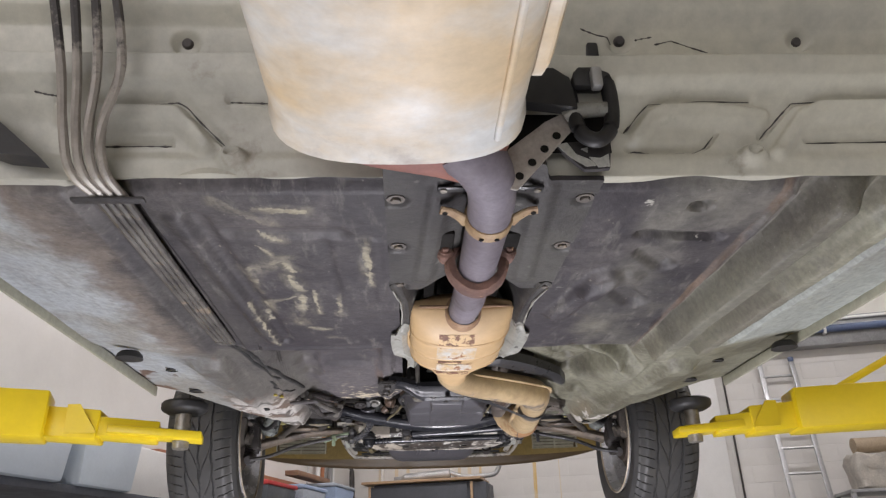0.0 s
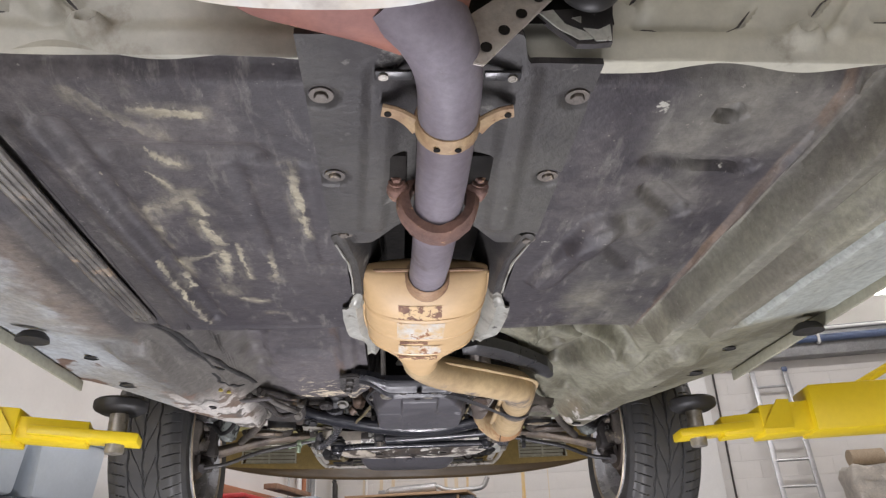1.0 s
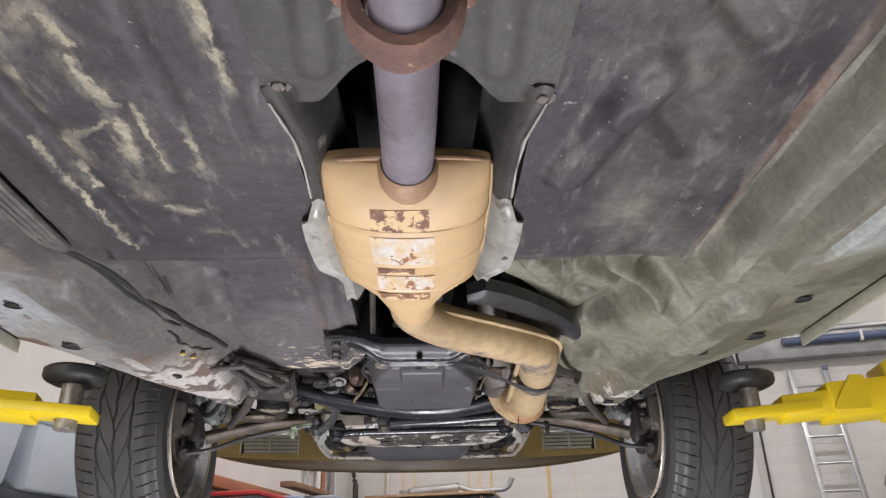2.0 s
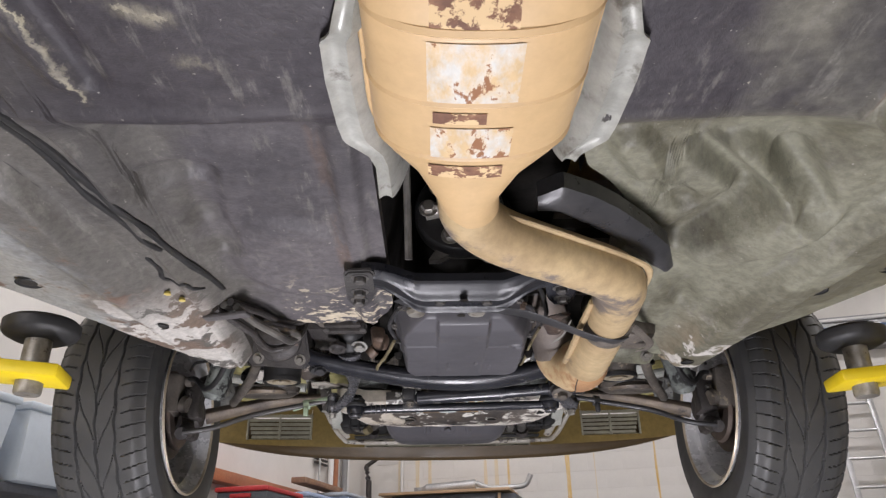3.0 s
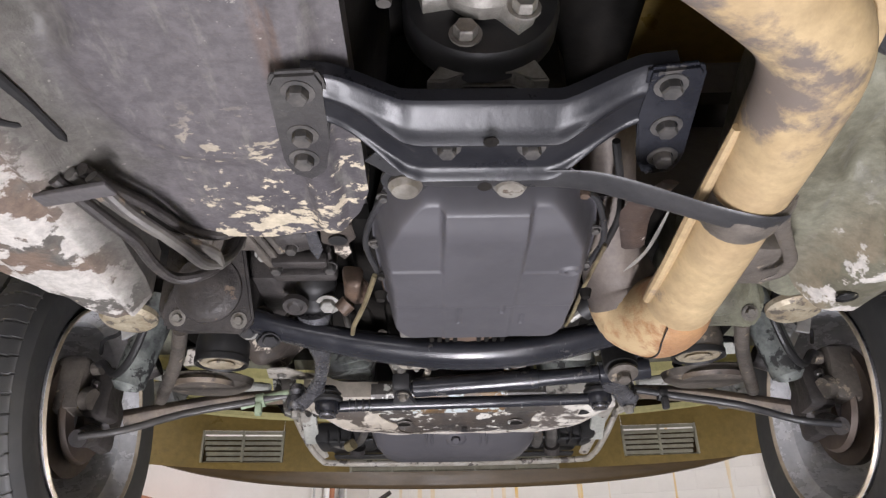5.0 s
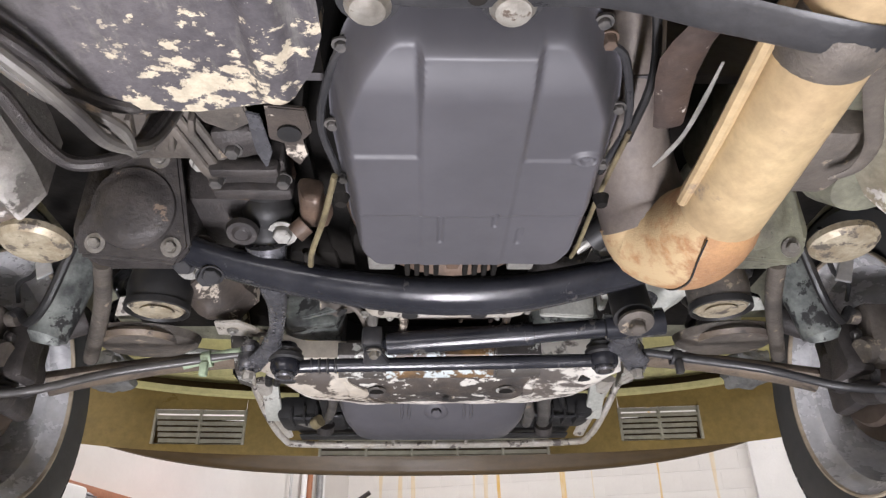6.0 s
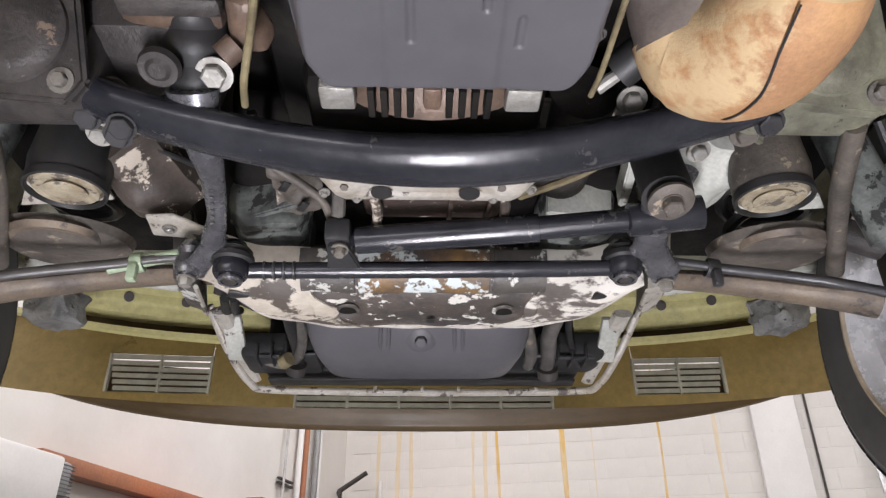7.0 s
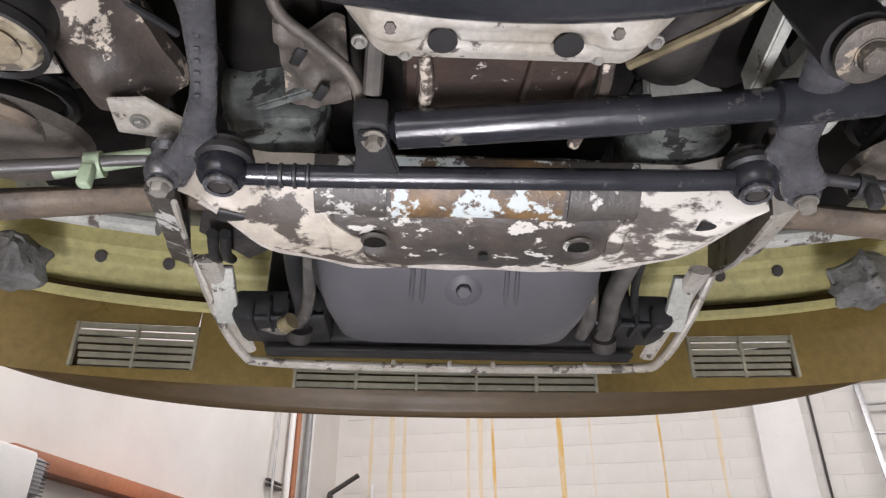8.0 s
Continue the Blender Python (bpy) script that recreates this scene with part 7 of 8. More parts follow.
part("wiring", tube([(0.20, 2.36, 1.86), (0.24, 2.44, 1.86), (0.23, 2.52, 1.85), (0.28, 2.60, 1.87)], 0.004, 8, 5), RUBBER, car, "thin black wire")
part("bracket", lump((0.30, 2.22, 1.86), (0.08, 0.10, 0.06), 15), OLIVEDIRT, car, "small grimy bracket near the bulkhead")
part("corroded_casting", lump((0.314, 2.132, 1.785), (0.075, 0.10, 0.055), 23, 0.16), DIRTY, car, "rough corroded casting beside the pipe")
part("bulkhead", sheet(lambda u, v: Vector((-0.62 + 1.24 * u, 2.12 + 0.10 * v, 1.85 + 0.3 * v)), 10, 6, (0, 0.01, 0)), UNDERSEAL, car, "dark engine bulkhead")
part("bush_housing", lathe([(0, -0.01), (0.035, -0.01), (0.055, 0.02), (0.06, 0.06), (0, 0.06)], (0.392, 2.175, 1.775), (0, 0.2, 1), 26), OLIVEDIRT, car, "grimy olive bush housing")
for pts, r in (([(0.13, 1.95, 1.80), (0.155, 2.05, 1.79), (0.16, 2.15, 1.80)], 0.004), ([(-0.08, 2.50, 1.86), (-0.095, 2.54, 1.83), (-0.10, 2.58, 1.80)], 0.008)):
    part("cable", tube(pts, r, 8, 5), RUBBER if r < 0.0075 else LINE, car, "thin cable")

# added sheet, near-black for the shade at the top of the bay
part("bay_dark_sheet", join(sheet(lambda u, v: Vector((-0.60 + 1.2 * u, 2.12 + 0.90 * v, 1.985)), 6, 6, (0, 0, 0.02))), RECESSBLACK, car, "near-black sheet added over the engine bay to keep it dark")

# -- wheels
WY, WZ = 2.685, 1.760


def wheel(s):
    w = thing("wheel", (s * 0.742, WY, WZ), "", "")
    w.parent = car
    w.matrix_parent_inverse = Matrix.Translation(-car.location)
    cx = s * 0.742
    prof = [(0.185, -0.088), (0.193, -0.098), (0.226, -0.108), (0.256, -0.107), (0.270, -0.098), (0.279, -0.085), (0.281, -0.04), (0.281, 0.04), (0.279, 0.085), (0.270, 0.098), (0.256, 0.107), (0.226, 0.108), (0.193, 0.098), (0.185, 0.088)]
    base = lathe(prof, (cx, WY, WZ), (s, 0, 0), 80, False)
    def tread(u, v):
        x = -0.098 + 0.196 * v
        a = 2 * math.pi * u
        r = 0.2905 - 0.016 * smoothstep(0.060, 0.098, abs(x)) ** 2
        dig = 0.0
        for gx in (-0.040, 0.0, 0.040):
            dig = max(dig, 1 - smoothstep(0.0010, 0.0030, abs(x - gx - 0.0015 * math.sin(a * 30))))
        if abs(x) > 0.043:
            ph = (u * 62 + 0.35 * math.sin((abs(x) - 0.05) * 26) + (0.5 if x > 0 else 0)) % 1
            dig = max(dig, 0.85 * smoothstep(0.046, 0.056, abs(x)) * (1 - smoothstep(0.018, 0.05, min(ph, 1 - ph))))
        else:
            t = (abs(x) - 0.020) / 0.020
            ph = (u * 20 + 0.42 * t + 0.25 * t * t * t + (0.3 if x > 0 else 0)) % 1
            dig = max(dig, 0.75 * (1 - smoothstep(0.012, 0.030, min(ph, 1 - ph))))
        r -= 0.0065 * dig
        return Vector((cx + s * x, WY + r * math.cos(a), WZ + r * math.sin(a)))
    tread = sheet(tread, 760, 112)
    part("tyre", join(base, tread), TYRE, w, "worn black road tyre", 30)
    rim = [(0.192, -0.102), (0.189, -0.105), (0.184, -0.099), (0.180, -0.086), (0.174, -0.078), (0.167, -0.074), (0.160, 0.05), (0.11, 0.062), (0.0, 0.050), (0.0, 0.065), (0.10, 0.075), (0.165, 0.08), (0.182, 0.092), (0.190, 0.102)]
    part("rim", lathe(rim, (cx, WY, WZ), (s, 0, 0), 64), RIM, w, "silver wheel rim, dusty inside")
    part("rim_lip", lathe([(0.1925, -0.1035), (0.1905, -0.1075), (0.1875, -0.1072), (0.1860, -0.1010)], (cx, WY, WZ), (s, 0, 0), 72), RIMLIP, w, "tan-stained rolled rim edge")
    part("balance_weight", box((cx - s * 0.09, WY - 0.05, WZ - 0.171), (0.02, 0.05, 0.005), 0.002), ALLOY, w)
    toe = Matrix.Translation((cx + s * 0.007, WY, WZ)) @ Matrix.Rotation(0.045 * s, 4, "Y") @ Matrix.Translation((-cx, -WY, -WZ))
    for ob in w.children:
        ob.data.transform(toe)
    return w


wheel(-1), wheel(1)

# -- front valance, seen from behind
XV = 0.90
GRILLES = ((-0.675, -0.462, 1.830, 1.915), (0.470, 0.665, 1.832, 1.915), (-0.275, 0.285, 1.803, 1.845))


def face_y(x):
    return 3.402 - 0.07 * x * x


def hem(x):
    """How far the lower hem of the valance rises towards the wheels."""
    return 0.036 * x * x + 0.116 * x ** 4


def strip(name, sections, xa, xb, n, m, label_text):
    """A band through (offset, height, share of the hem's rise) sections."""
    def fn(u, v):
        x = xa + (xb - xa) * u
        k = v * (len(sections) - 1)
        i = min(int(k), len(sections) - 2)
        f = k - i
        p, q = sections[i], sections[i + 1]
        o, z, w = (p[j] * (1 - f) + q[j] * f for j in range(3))
        return Vector((x, face_y(x) + o, z + w * hem(x)))
    return part(name, sheet(fn, n, 4 * (len(sections) - 1)), m, car, label_text)


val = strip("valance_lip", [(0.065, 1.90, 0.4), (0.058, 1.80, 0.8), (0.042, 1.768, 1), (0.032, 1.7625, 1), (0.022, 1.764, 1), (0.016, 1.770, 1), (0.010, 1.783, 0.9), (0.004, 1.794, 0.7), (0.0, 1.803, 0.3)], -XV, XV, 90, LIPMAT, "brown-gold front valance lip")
edges = sorted({-XV, XV, *[g for q in GRILLES for g in q[:2]]})
for a, b in zip(edges, edges[1:]):
    g = [q for q in GRILLES if q[0] <= (a + b) / 2 <= q[1]]
    n = max(4, int((b - a) * 40))
    if g:
        lo, hi = g[0][2], g[0][3]
        if lo > 1.81:
            strip("valance", [(0.0, 1.803, 0.3), (0.0, lo, 0)], a, b, n, VALANCE, "olive-gold front valance")
        strip("valance", [(0.0, hi, 0), (0.008, 1.948, 0.55)], a, b, n, VALANCE, "olive-gold front valance")
        rows = 6 if hi - lo > 0.06 else 3
        grill = strip("grille", [(0.004, lo - 0.002, 0), (0.004, lo + 0.003, 0)], a, b, n, GRILLEMAT, "grey slatted air intake grille")
        for k in range(rows):
            z = lo + (hi - lo) * (k + 0.5) / rows
            cut = 0.003 * (rows - 1 - k) if rows > 3 else 0
            xa, xb = (a + cut, b) if a < -0.4 else ((a, b - cut) if a > 0.4 else (a, b))
            part("slat", sheet(lambda u, v, z=z, xa=xa, xb=xb, h=(hi - lo) / rows: Vector((xa + (xb - xa) * u, face_y(xa + (xb - xa) * u) - 0.003 + 0.014 * v, z - h * 0.30 + h * 0.25 * v)), 12, 2, (0, 0.001, (hi - lo) / rows * 0.72)), GRILLEMAT, grill)
        posts = 2 if rows > 3 else 5
        for k in range(posts + 1):
            x = a + (b - a) * k / posts
            part("upright", box((x, face_y(x) + 0.001, (lo + hi) / 2), (0.006, 0.012, hi - lo), 0.001), GRILLEMAT, grill)
    else:
        strip("valance", [(0.0, 1.803, 0.3), (0.004, 1.90, 0), (0.008, 1.948, 0.55)], a, b, n, VALANCE, "olive-gold front valance")
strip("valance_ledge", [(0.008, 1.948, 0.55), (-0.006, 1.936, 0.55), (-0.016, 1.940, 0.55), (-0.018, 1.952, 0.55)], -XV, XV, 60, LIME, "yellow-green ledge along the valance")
# dark strip put in for the shadow gap over the ledge
strip("ledge_shade_strip", [(-0.016, 1.950, 0.55), (0.03, 1.958, 0.55), (0.03, 1.985, 0.5)], -XV, XV, 60, LIPMAT, "brown strip for the shade gap above the ledge")
ifp = strip("inner_front_panel", [(0.03, 1.984, 0.5), (0.0, 1.992, 0.5), (-0.006, 2.012, 0.5), (-0.012, 2.018, 0.5), (-0.016, 2.035, 0.5), (-0.032, 2.045, 0.5), (-0.036, 2.075, 0.5), (-0.08, 2.085, 0.5), (-0.10, 2.105, 0.5), (-0.40, 2.12, 0.5)], -XV, XV, 60, LIME, "yellow-green painted inner front panel")
for x, z in ((-0.66, 2.025), (-0.533, 2.026), (0.548, 2.026), (0.663, 2.027)):
    part("hole", lathe([(0, 0), (0.009, 0), (0.012, 0.001), (0, 0.001)], (x, face_y(x) - 0.0175, z + 0.5 * hem(x)), (0, -0.9, -0.4), 18), GREASY, ifp)
for s in (-1, 1):
    foam = box((0, 0, 0), (0.085, 0.09, 0.075), 0.016, Matrix.Rotation(0.3 * s, 4, "Z"), segs=3)
    bmesh.ops.subdivide_edges(foam, edges=foam.edges[:], cuts=2, use_grid_fill=True)
    for v in foam.verts:
        v.co += 0.012 * Vector((noise.noise(v.co * 60), noise.noise(v.co * 60 + Vector((9, 0, 0))), noise.noise(v.co * 60 + Vector((0, 9, 0)))))
    foam.transform(Matrix.Translation((s * 0.735, 3.21, 1.955)))
    part("bumper_mount", foam, BLOCK, car, "grey crumbling foam bumper mount")
    part("white_tube", tube([(s * 0.42, 3.0, 1.908), (s * 0.58, 3.0, 1.930), (s * 0.82, 2.98, 1.968)], 0.013, 10, 2), HORNWHITE, car, "thin whitish cross tube")
# plain unseen upper body closes the car and keeps light out above
part("body_shell", loft([(-1.4, oval(0, 2.30, 0.80, 0.20, 32, 5)), (-0.8, oval(0, 2.32, 0.86, 0.24, 32, 5)), (-0.3, oval(0, 2.48, 0.88, 0.38, 32, 4)), (0.3, oval(0, 2.62, 0.89, 0.50, 32, 4)), (1.4, oval(0, 2.62, 0.89, 0.50, 32, 4)), (2.0, oval(0, 2.50, 0.89, 0.34, 32, 4)), (2.3, oval(0, 2.42, 0.89, 0.24, 32, 5)), (3.2, oval(0, 2.38, 0.88, 0.22, 32, 5)), (3.40, oval(0, 2.34, 0.80, 0.18, 32, 5))]), VALANCE, car, "olive-gold painted car body")
for s in (-1, 1):
    part("side_sill", sheet(lambda u, v, s=s: Vector((s * (0.705 + 0.185 * v), 0.66 + 1.16 * u, 1.768 + 0.16 * v ** 0.8)), 12, 6, (0, 0, 0.01)), OLIVE, car, "dull olive outer sill")
    part("front_wing", sheet(lambda u, v, s=s: Vector((s * (0.885 + 0.012 * math.sin(v * 3)), 1.82 + 1.30 * u, max(1.96 + 0.4 * v, 1.80 + math.sqrt(max(0, 0.37 ** 2 - (1.82 + 1.30 * u - 2.73) ** 2)) if v < 0.99 else 2.36))), 30, 10, (-s * 0.01, 0, 0)), VALANCE, car, "olive-gold front wing")

# ---- the lift ----
lift = thing("two_post_lift", (0, 1.0, 0), "yellow two-post car lift with its swing arms under the sills", "car lift")


def bar(a, b, w, h, bevel=0.004):
    """A square bar from a to b."""
    a, b = Vector(a), Vector(b)
    bm = box((0, 0, 0), (w, (b - a).length, h), bevel)
    bm.transform(Matrix.Translation((a + b) / 2) @ (b - a).to_track_quat("Y", "Z").to_matrix().to_4x4())
    return bm


for s, tip, e1, e2, root in ((-1, (-0.69, 2.035, 1.680), (-0.86, 1.99, 1.695), (-1.02, 1.95, 1.71), (-1.75, 1.70, 1.735)), (1, (0.73, 2.15, 1.686), (0.86, 2.13, 1.70), (1.02, 2.10, 1.715), (1.80, 1.95, 1.74))):
    tip, e1, e2, root = Vector(tip), Vector(e1), Vector(e2), Vector(root)
    part("column", box((s * 1.95, 1.45, 1.9), (0.30, 0.34, 3.8), 0.01), YELLOW, lift, "yellow lift column")
    part("carriage", box((s * 1.82, root.y - 0.05, 1.74), (0.20, 0.50, 0.22), 0.01), YELLOW, lift)
    part("arm_tip", bar(tip + Vector((-s * 0.055, 0, 0)), e1, 0.085, 0.022), YELLOW, lift)
    part("inner_arm", bar(tip + Vector((s * 0.055, -0.01, 0.012)), e2, 0.075, 0.050), YELLOW, lift)
    part("middle_arm", bar(e1 + Vector((s * 0.02, 0, 0.008)), e2 + Vector((s * 0.1, 0, 0.01)), 0.10, 0.075), YELLOW, lift)
    part("outer_arm", bar(e2 + Vector((-s * 0.02, 0, 0.014)), root, 0.125, 0.115, 0.006), YELLOW, lift, "heavy yellow outer arm section")
    for k in range(2):
        part("gusset", prism([(-0.05, -0.032), (0.03, -0.032), (0.03, 0.04), (0.0, 0.04)], -0.052 + 0.10 * k, -0.048 + 0.10 * k, "y"), YELLOW, lift).data.transform(Matrix.Translation(e1.lerp(e2, 0.35) + Vector((0, 0, 0.012))) @ Matrix.Diagonal((s, 1, 1, 1)))
    part("pad_post", lathe([(0, -0.028), (0.019, -0.028), (0.021, -0.024), (0.021, 0.072), (0, 0.072)], tip, (0, 0, 1), 20), STEELBOLT, lift, "bare steel pad post")
    pad = part("rubber_pad", lathe([(0, 0), (0.04, 0), (0.056, 0.008), (0.060, 0.014), (0.060, 0.028), (0.054, 0.033), (0, 0.033)], tip + Vector((0, 0, 0.062)), (0, 0, 1), 30), RUBBER, lift, "round black rubber lifting pad")
part("brace_rod", tube([(1.25, 2.24, 1.83), (1.45, 2.20, 1.93), (1.80, 2.10, 2.08)], 0.012, 10, 1), YELLOW, lift, "thin yellow brace rod")

# ---- unseen fill lights added on the floor ----
def fill_light_bar(x, y):
    t = thing("fill_light_bar", (x, y, 0), "slim black fill light bar, added unseen on the floor", "work light", "work lights under the car")
    part("housing", box((x, y, 0.075), (0.14, 1.06, 0.10), 0.012), DARKPANEL, t)
    for q in (-1, 1):
        part("foot", box((x, y + q * 0.42, 0.013), (0.22, 0.05, 0.026), 0.006), RUBBER, t)
        part("end_cap", box((x, y + q * 0.538, 0.075), (0.12, 0.016, 0.085), 0.006), YELLOW, t, "yellow end cap")
    part("reflector", box((x, y, 0.130), (0.115, 1.03, 0.008), 0.002), ALUMINIUM, t, "bright reflector tray")


for wx, wy, watts in FILL_LIGHTS:
    fill_light_bar(wx, wy)

# ---- things along the north wall ----
def room_part(name, bm, material, parent, label="", smooth=35, m=ROOM):
    bm.transform(m)
    return part(name, bm, material, parent, label, smooth)


# stains running down the wall
random.seed(4)
for x, w, m in ((-2.065, 0.045, STAINPALE), (-1.833, 0.07, STAINPALE), (-1.682, 0.055, STAINPALE), (-0.976, 0.045, STAINPALE), (-0.838, 0.075, STAINPALE), (-0.701, 0.04, STAIN), (0.01, 0.055, STAIN), (0.323, 0.018, STAINPALE), (1.018, 0.028, STAIN), (1.583, 0.045, STAINPALE)):
    ph = random.random() * 20
    bm = sheet(lambda u, v, x=x, w=w, ph=ph: Vector((x + w * (u - 0.5) * (0.75 + 0.5 * noise.noise(Vector((ph, v * 9, 0)))) + 0.012 * noise.noise(Vector((ph + 3, v * 6, 1))), -0.0095, 0.9 + (H - 1.0) * v)), 2, 60)
    room_part("rust_streak", bm, m, north, "orange rust streak down the wall")
room_part("pillar", box((2.16, -0.06, H / 2), (0.43, 0.12, H), 0.006), WHITEMETAL, north, "smooth white pilaster")
room_part("conduit", tube([(2.497, -0.025, 0.3), (2.497, -0.025, H - 0.2)], 0.012, 10, 1), GREASY, north)
# pipes in the corner, on the west wall
for y, r, m, t in ((-1.696, 0.012, ALUMINIUM, "thin grey conduit"), (-1.395, 0.028, WHITEMETAL, "white painted pipe"), (-1.267, 0.030, COPPERRED, "red-brown steel pipe"), (-0.911, 0.022, WHITEMETAL, "white painted pipe"), (-1.0, 0.032, STEEL, "grey steel pipe")):
    room_part("pipe", tube([(XL + 0.06, y, 0.0), (XL + 0.06, y, H)], r, 14, 1), m, west, t)
for z in (2.58, 2.62):
    room_part("pipe_clip", box((XL + 0.03, -1.60, z), (0.03, 0.30, 0.02), 0.003), GREASY, west)
# beam with blue pipe near the top
room_part("wall_beam", box((4.5, -0.10, 3.93), (4.2, 0.20, 0.36), 0.01), STEEL, north, "grey steel beam along the wall")
bp = room_part("blue_pipe", tube([(2.9, -0.25, 3.93), (6.4, -0.25, 3.95)], 0.045, 16, 1), BLUEPIPE, north, "blue painted pipe")
room_part("pipe_bracket", box((3.75, -0.25, 3.93), (0.03, 0.10, 0.12), 0.005), WHITEMETAL, bp)
room_part("conduit", tube([(2.9, -0.22, 4.06), (6.4, -0.22, 4.08)], 0.02, 10, 1), WHITEMETAL, north)
lamp = thing("strip_light", ROOM @ Vector((4.5, -0.5, 4.36)), "white fluorescent strip light under the ceiling", "light")
EMIT = bpy.data.materials.new("lit_tube")
EMIT.use_nodes = True
EMIT.node_tree.nodes["Principled BSDF"].inputs["Emission Color"].default_value = (1, 0.97, 0.93, 1)
EMIT.node_tree.nodes["Principled BSDF"].inputs["Emission Strength"].default_value = 9.0
room_part("tube", tube([(4.0, -0.5, 4.36), (5.3, -0.5, 4.36)], 0.03, 12, 1), EMIT, lamp)
room_part("fixture", box((4.65, -0.5, 4.43), (1.4, 0.16, 0.08), 0.01), WHITEMETAL, lamp)

# ladder
ladder = thing("ladder", ROOM @ Vector((3.2, -0.25, 0)), "aluminium ladder standing against the white wall", "ladder")
for x0, x1 in ((2.98, 2.95), (3.41, 3.33)):
    room_part("rail", bar((x0, -0.55, 0.0), (x1, -0.08, 3.63), 0.06, 0.025), ALUMINIUM, ladder)
    room_part("foot", box((x0, -0.56, 0.02), (0.07, 0.05, 0.04), 0.01), RUBBER, ladder)
room_part("cap", box((3.33, -0.08, 3.63), (0.06, 0.06, 0.06), 0.01), BLUEPIPE, ladder, "blue end cap")
for k in range(12):
    f = (k + 0.6) / 12.3
    room_part("rung", tube([(2.98 - 0.03 * f, -0.55 + 0.47 * f, 3.63 * f), (3.41 - 0.08 * f, -0.55 + 0.47 * f, 3.63 * f)], 0.016, 10, 1), ALUMINIUM, ladder)

# shelf with a box and a roll beside the ladder
shelf = thing("storage_rack", ROOM @ Vector((4.1, -0.55, 0)), "tall grey storage rack against the wall", "rack")
for x in (3.45, 5.3):
    for y in (-0.85, -0.25):
        room_part("post", box((x, y, 1.0), (0.05, 0.05, 2.0), 0.004), STEEL, shelf)
for z in (0.4, 1.2, 1.98):
    room_part("shelf_board", box((4.375, -0.55, z), (1.9, 0.66, 0.035), 0.004), STEEL, shelf)
pack = thing("paper_bundle", ROOM @ Vector((3.85, -0.55, 2.0)), "crumpled grey paper bundle on the rack", "bundle")
bm = box((3.85, -0.55, 2.19), (0.55, 0.45, 0.38), 0.03, segs=3)
bmesh.ops.subdivide_edges(bm, edges=bm.edges[:], cuts=3, use_grid_fill=True)
for v in bm.verts:
    v.co += Vector((noise.noise(v.co * 9), noise.noise(v.co * 9 + Vector((5, 0, 0))), noise.noise(v.co * 9 + Vector((0, 7, 0))))) * 0.05
room_part("wrapping", bm, PAPER, pack)
roll = thing("cardboard_roll", ROOM @ Vector((3.80, -0.6, 2.38)), "brown cardboard roll lying on the bundle", "roll")
room_part("tube", tube([(3.63, -0.62, 2.47), (3.98, -0.58, 2.475)], 0.085, 20, 1), CARD, roll)
sack = thing("grey_sack", ROOM @ Vector((4.6, -0.5, 2.0)), "slumped grey sack on the rack", "sack")
bm = box((4.65, -0.5, 2.22), (0.55, 0.42, 0.44), 0.12, segs=4)
bmesh.ops.subdivide_edges(bm, edges=bm.edges[:], cuts=1, use_grid_fill=True)
for v in bm.verts:
    v.co += Vector((noise.noise(v.co * 6), noise.noise(v.co * 6 + Vector((5, 0, 0))), noise.noise(v.co * 6 + Vector((0, 7, 0))))) * 0.06
room_part("cloth", bm, PAPER, sack)

# dark cabinet with an exhaust pipe lying on it
cab = thing("cabinet", ROOM @ Vector((-1.3, -0.5, 0)), "tall dark grey cabinet edged with pale plywood", "cabinet")
room_part("body", box((-1.31, -0.40, 1.16), (1.26, 0.56, 2.32), 0.004), DARKPANEL, cab)
room_part("front_panel", box((-1.36, -0.70, 1.16), (1.22, 0.02, 2.26), 0.003), DARKPANEL, cab)
for x in (-1.985, -0.70):
    room_part("edge_strip", box((x, -0.70, 1.16), (0.03, 0.03, 2.30), 0.003), WOOD, cab, "pale plywood edge")
room_part("top_board", box((-1.33, -0.42, 2.345), (1.50, 0.66, 0.03), 0.003), WOOD, cab, "pale plywood top board")
room_part("panel", box((-0.60, -0.42, 1.2), (0.16, 0.56, 2.2), 0.004), DARKPANEL, cab)
ex = thing("spare_exhaust", ROOM @ Vector((-1.2, -0.4, 2.36)), "old grey exhaust section lying on the cabinet", "exhaust")
room_part("silencer", tube([(-1.60, -0.42, 2.42), (-1.02, -0.40, 2.45)], 0.055, 18, 1), ALUMINIUM, ex)
room_part("pipe", tube([(-1.02, -0.40, 2.46), (-0.85, -0.40, 2.40), (-0.60, -0.40, 2.40), (-0.45, -0.40, 2.42), (-0.38, -0.40, 2.53)], 0.03, 14, 5), ALUMINIUM, ex)
room_part("bracket", box((-1.70, -0.42, 2.41), (0.10, 0.06, 0.06), 0.01), STEEL, ex)
room_part("pipe", tube([(-1.66, -0.42, 2.41), (-1.60, -0.42, 2.42)], [0.03, 0.05], 14, 1), ALUMINIUM, ex)

# stand pipe with a bent arm in the corner
stand = thing("stand_pipe", ROOM @ Vector((-2.3, -0.35, 0)), "dark bent stand pipe in the corner", "stand")
room_part("pole", tube([(-2.33, -0.35, 0), (-2.34, -0.35, 2.3), (-2.37, -0.33, 2.60), (-2.40, -0.30, 2.73)], [0.035, 0.035, 0.03, 0.03], 12, 3), GREASY, stand)
room_part("arm", tube([(-2.41, -0.3, 2.73), (-2.10, -0.28, 2.92)], 0.026, 12, 1), GREASY, stand)
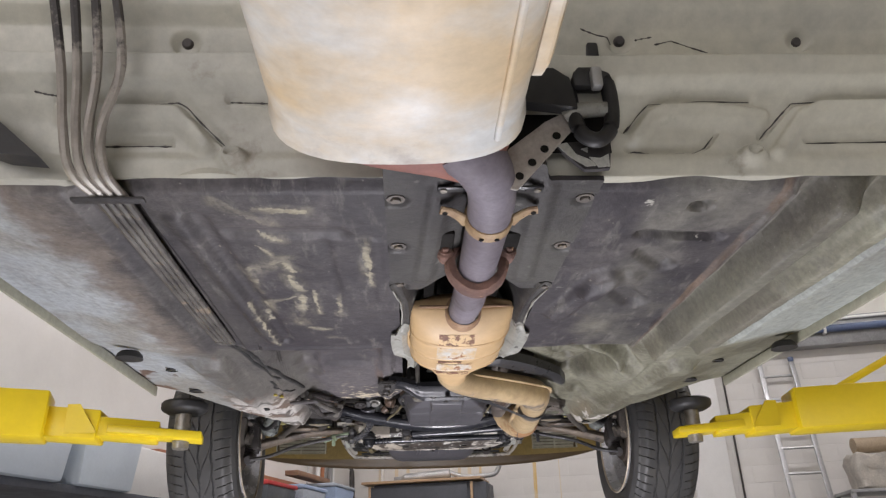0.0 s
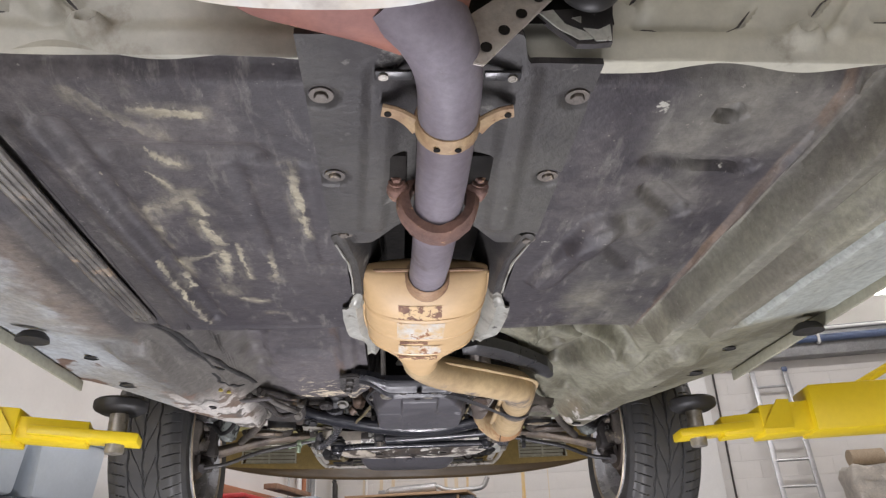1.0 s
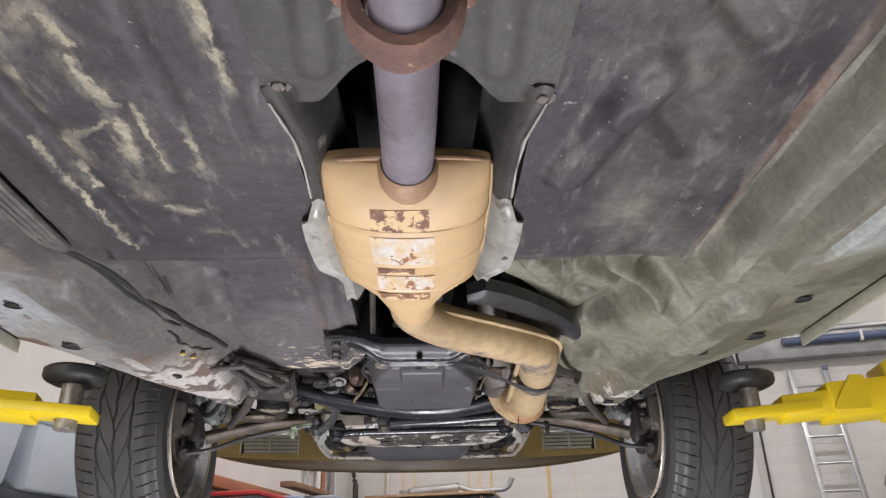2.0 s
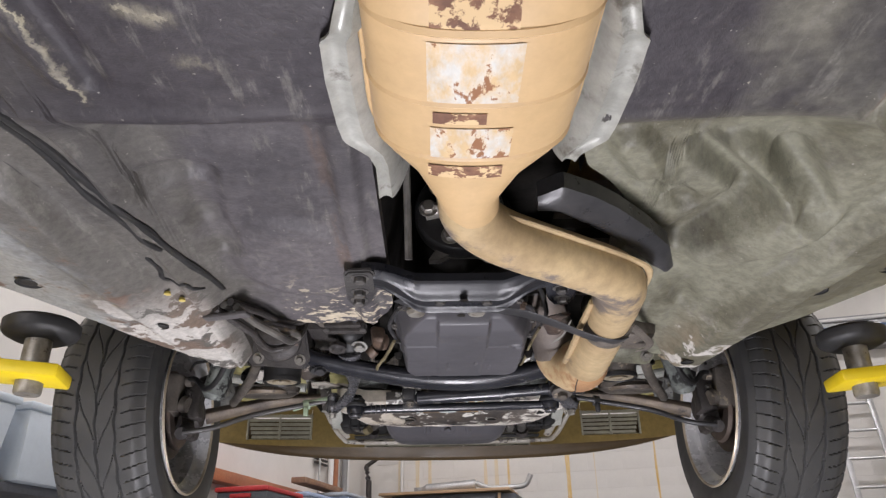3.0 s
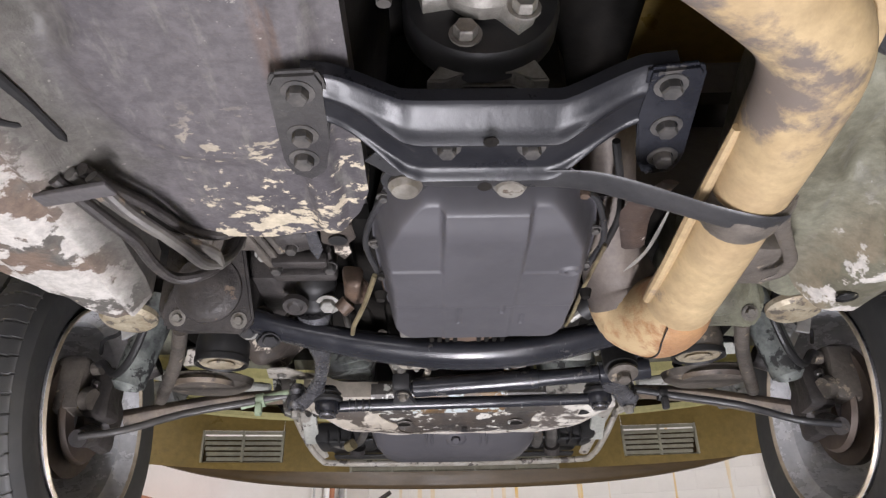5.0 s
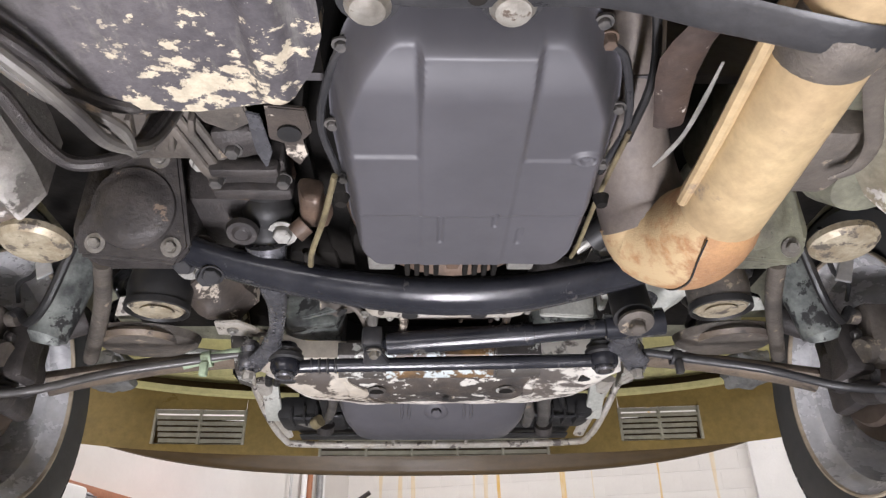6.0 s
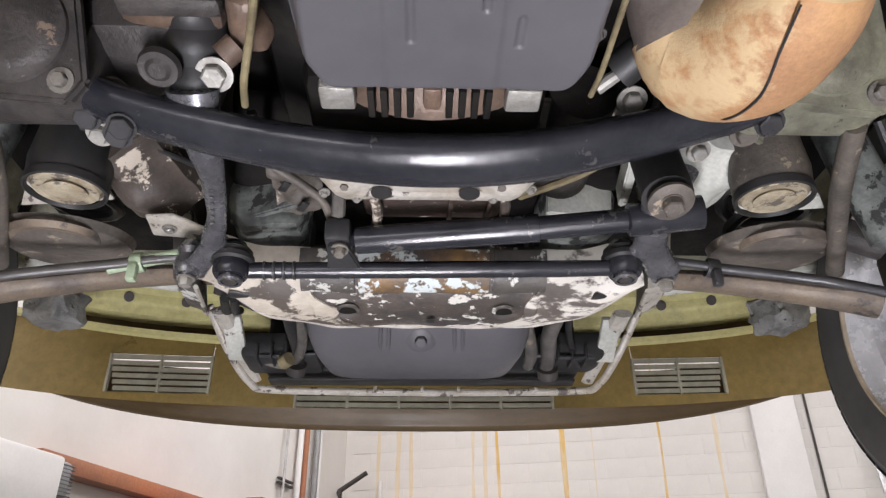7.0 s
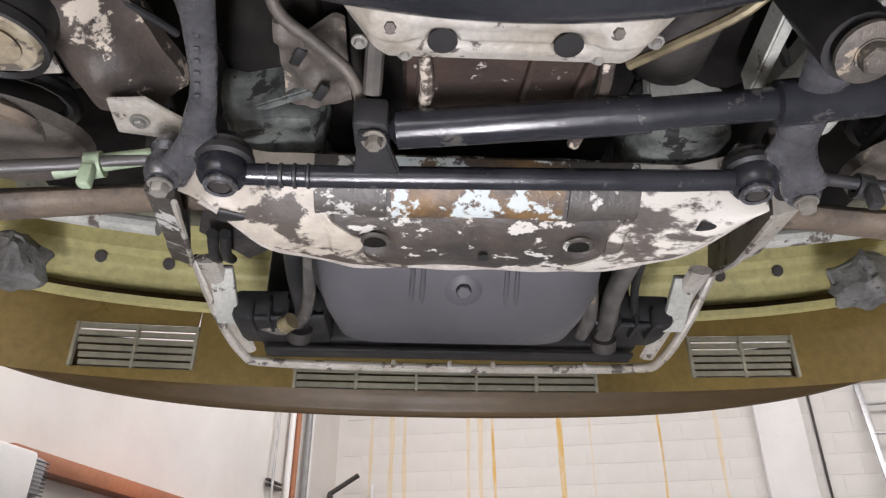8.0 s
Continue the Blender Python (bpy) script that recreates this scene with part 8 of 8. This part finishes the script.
room_part("white_pipe", tube([(-2.02, -0.06, 0), (-2.02, -0.06, 2.86)], 0.02, 12, 1), WHITEMETAL, stand)

# red-brown beam along the west wall with a white unit heater at its end
room_part("channel_beam", box((XL + 0.06, -2.85, 2.188), (0.12, 3.7, 0.092), 0.006), COPPERRED, west, "red-brown painted steel channel")
heat = thing("wall_heater", ROOM @ Vector((XL + 0.25, -5.2, 1.82)), "white box heater on the wall with a ribbed grey end", "heater")
room_part("case", box((XL + 0.20, -5.29, 1.98), (0.38, 0.92, 0.33), 0.02), WHITEMETAL, heat)
room_part("ribbed_end", box((XL + 0.20, -4.77, 2.05), (0.30, 0.12, 0.18), 0.03), STEEL, heat)
for k in range(9):
    room_part("fin", box((XL + 0.345, -4.77, 1.975 + 0.018 * k), (0.012, 0.13, 0.006), 0.002), DARKBIN, heat)

# shelf with bins along the west wall
rack = thing("bin_shelf", ROOM @ Vector((XL + 0.3, -3.0, 0)), "long dark shelf against the wall", "shelf")
room_part("board", box((XL + 0.36, -4.15, 1.78), (0.60, 5.6, 0.04), 0.004), DARKPANEL, rack)
for y in (-7.0, -4.5, -2.9, -1.4):
    for x in (XL + 0.08, XL + 0.62):
        room_part("post", box((x, y, 0.89), (0.05, 0.05, 1.78), 0.004), STEEL, rack)


def bin_box(x, y, z, sx, sy, sz, body, lid, label):
    t = thing("storage_bin", ROOM @ Vector((x, y, z)), label, "bin", "bins on the shelf")
    room_part("tub", box((x, y, z + sz / 2), (sx, sy, sz), 0.02, taper=0.9), body, t)
    room_part("lid", join(box((x, y, z + sz + 0.015), (sx * 1.04, sy * 1.04, 0.035), 0.012), box((x, y, z + sz + 0.035), (sx * 0.8, sy * 0.8, 0.02), 0.008)), lid, t)
    for q in (-1, 1):
        room_part("handle", box((x, y + q * sy * 0.51, z + sz * 0.86), (sx * 0.4, 0.03, 0.03), 0.008), lid, t)


bin_box(XL + 0.40, -3.55, 1.80, 0.42, 0.60, 0.24, DARKBIN, REDLID, "dark plastic storage bin with a red lid")
bin_box(XL + 0.42, -2.85, 1.80, 0.42, 0.58, 0.27, GREYBIN, BLUEBIN, "grey-blue storage bin with a blue lid")
bin_box(XL + 0.36, -1.85, 1.80, 0.42, 0.60, 0.38, BLUEBIN, GREYBIN, "blue storage bin with a grey lid")
bin_box(XL + 0.50, -6.65, 1.80, 0.44, 0.62, 0.30, FROST, FROST, "frosted grey storage bin")
bin_box(XL + 0.50, -6.02, 1.80, 0.44, 0.50, 0.30, FROST, FROST, "pale blue storage bin")
plank = thing("timber_plank", ROOM @ Vector((XL + 0.3, -2.4, 2.2)), "brown timber plank lying across the bins", "plank")
room_part("board", box((XL + 0.28, -2.2, 2.275), (0.14, 0.9, 0.05), 0.006), BROWNWOOD, plank)

# painted blocks of the two walls that can be told apart
bl = box((0, 0, 0), (0.3990, 0.012, 0.1990), 0.0008, segs=1)
block_mesh = mesh_of("block", bl, WALL, 0)
ROT = Matrix.Rotation(radians(-15), 4, "Z")


def lay_blocks(parent, a, along, count, z0, rows, turn):
    for j in range(rows):
        for i in range(count):
            p = Vector(a) + Vector(along) * (0.4 * (i + (0.5 if j % 2 else 0.0)) + 0.2)
            ob = new("block", block_mesh)
            ob.parent = parent
            ob.matrix_basis = ROOM @ Matrix.Translation((p.x, p.y, z0 + 0.2 * j)) @ turn @ pose(0, 0, 0, 0, random.uniform(-0.1, 0.1), 0)


lay_blocks(north, (XL + 0.1, -0.0025, 0), (1, 0, 0), 17, 2.085, 10, Matrix())
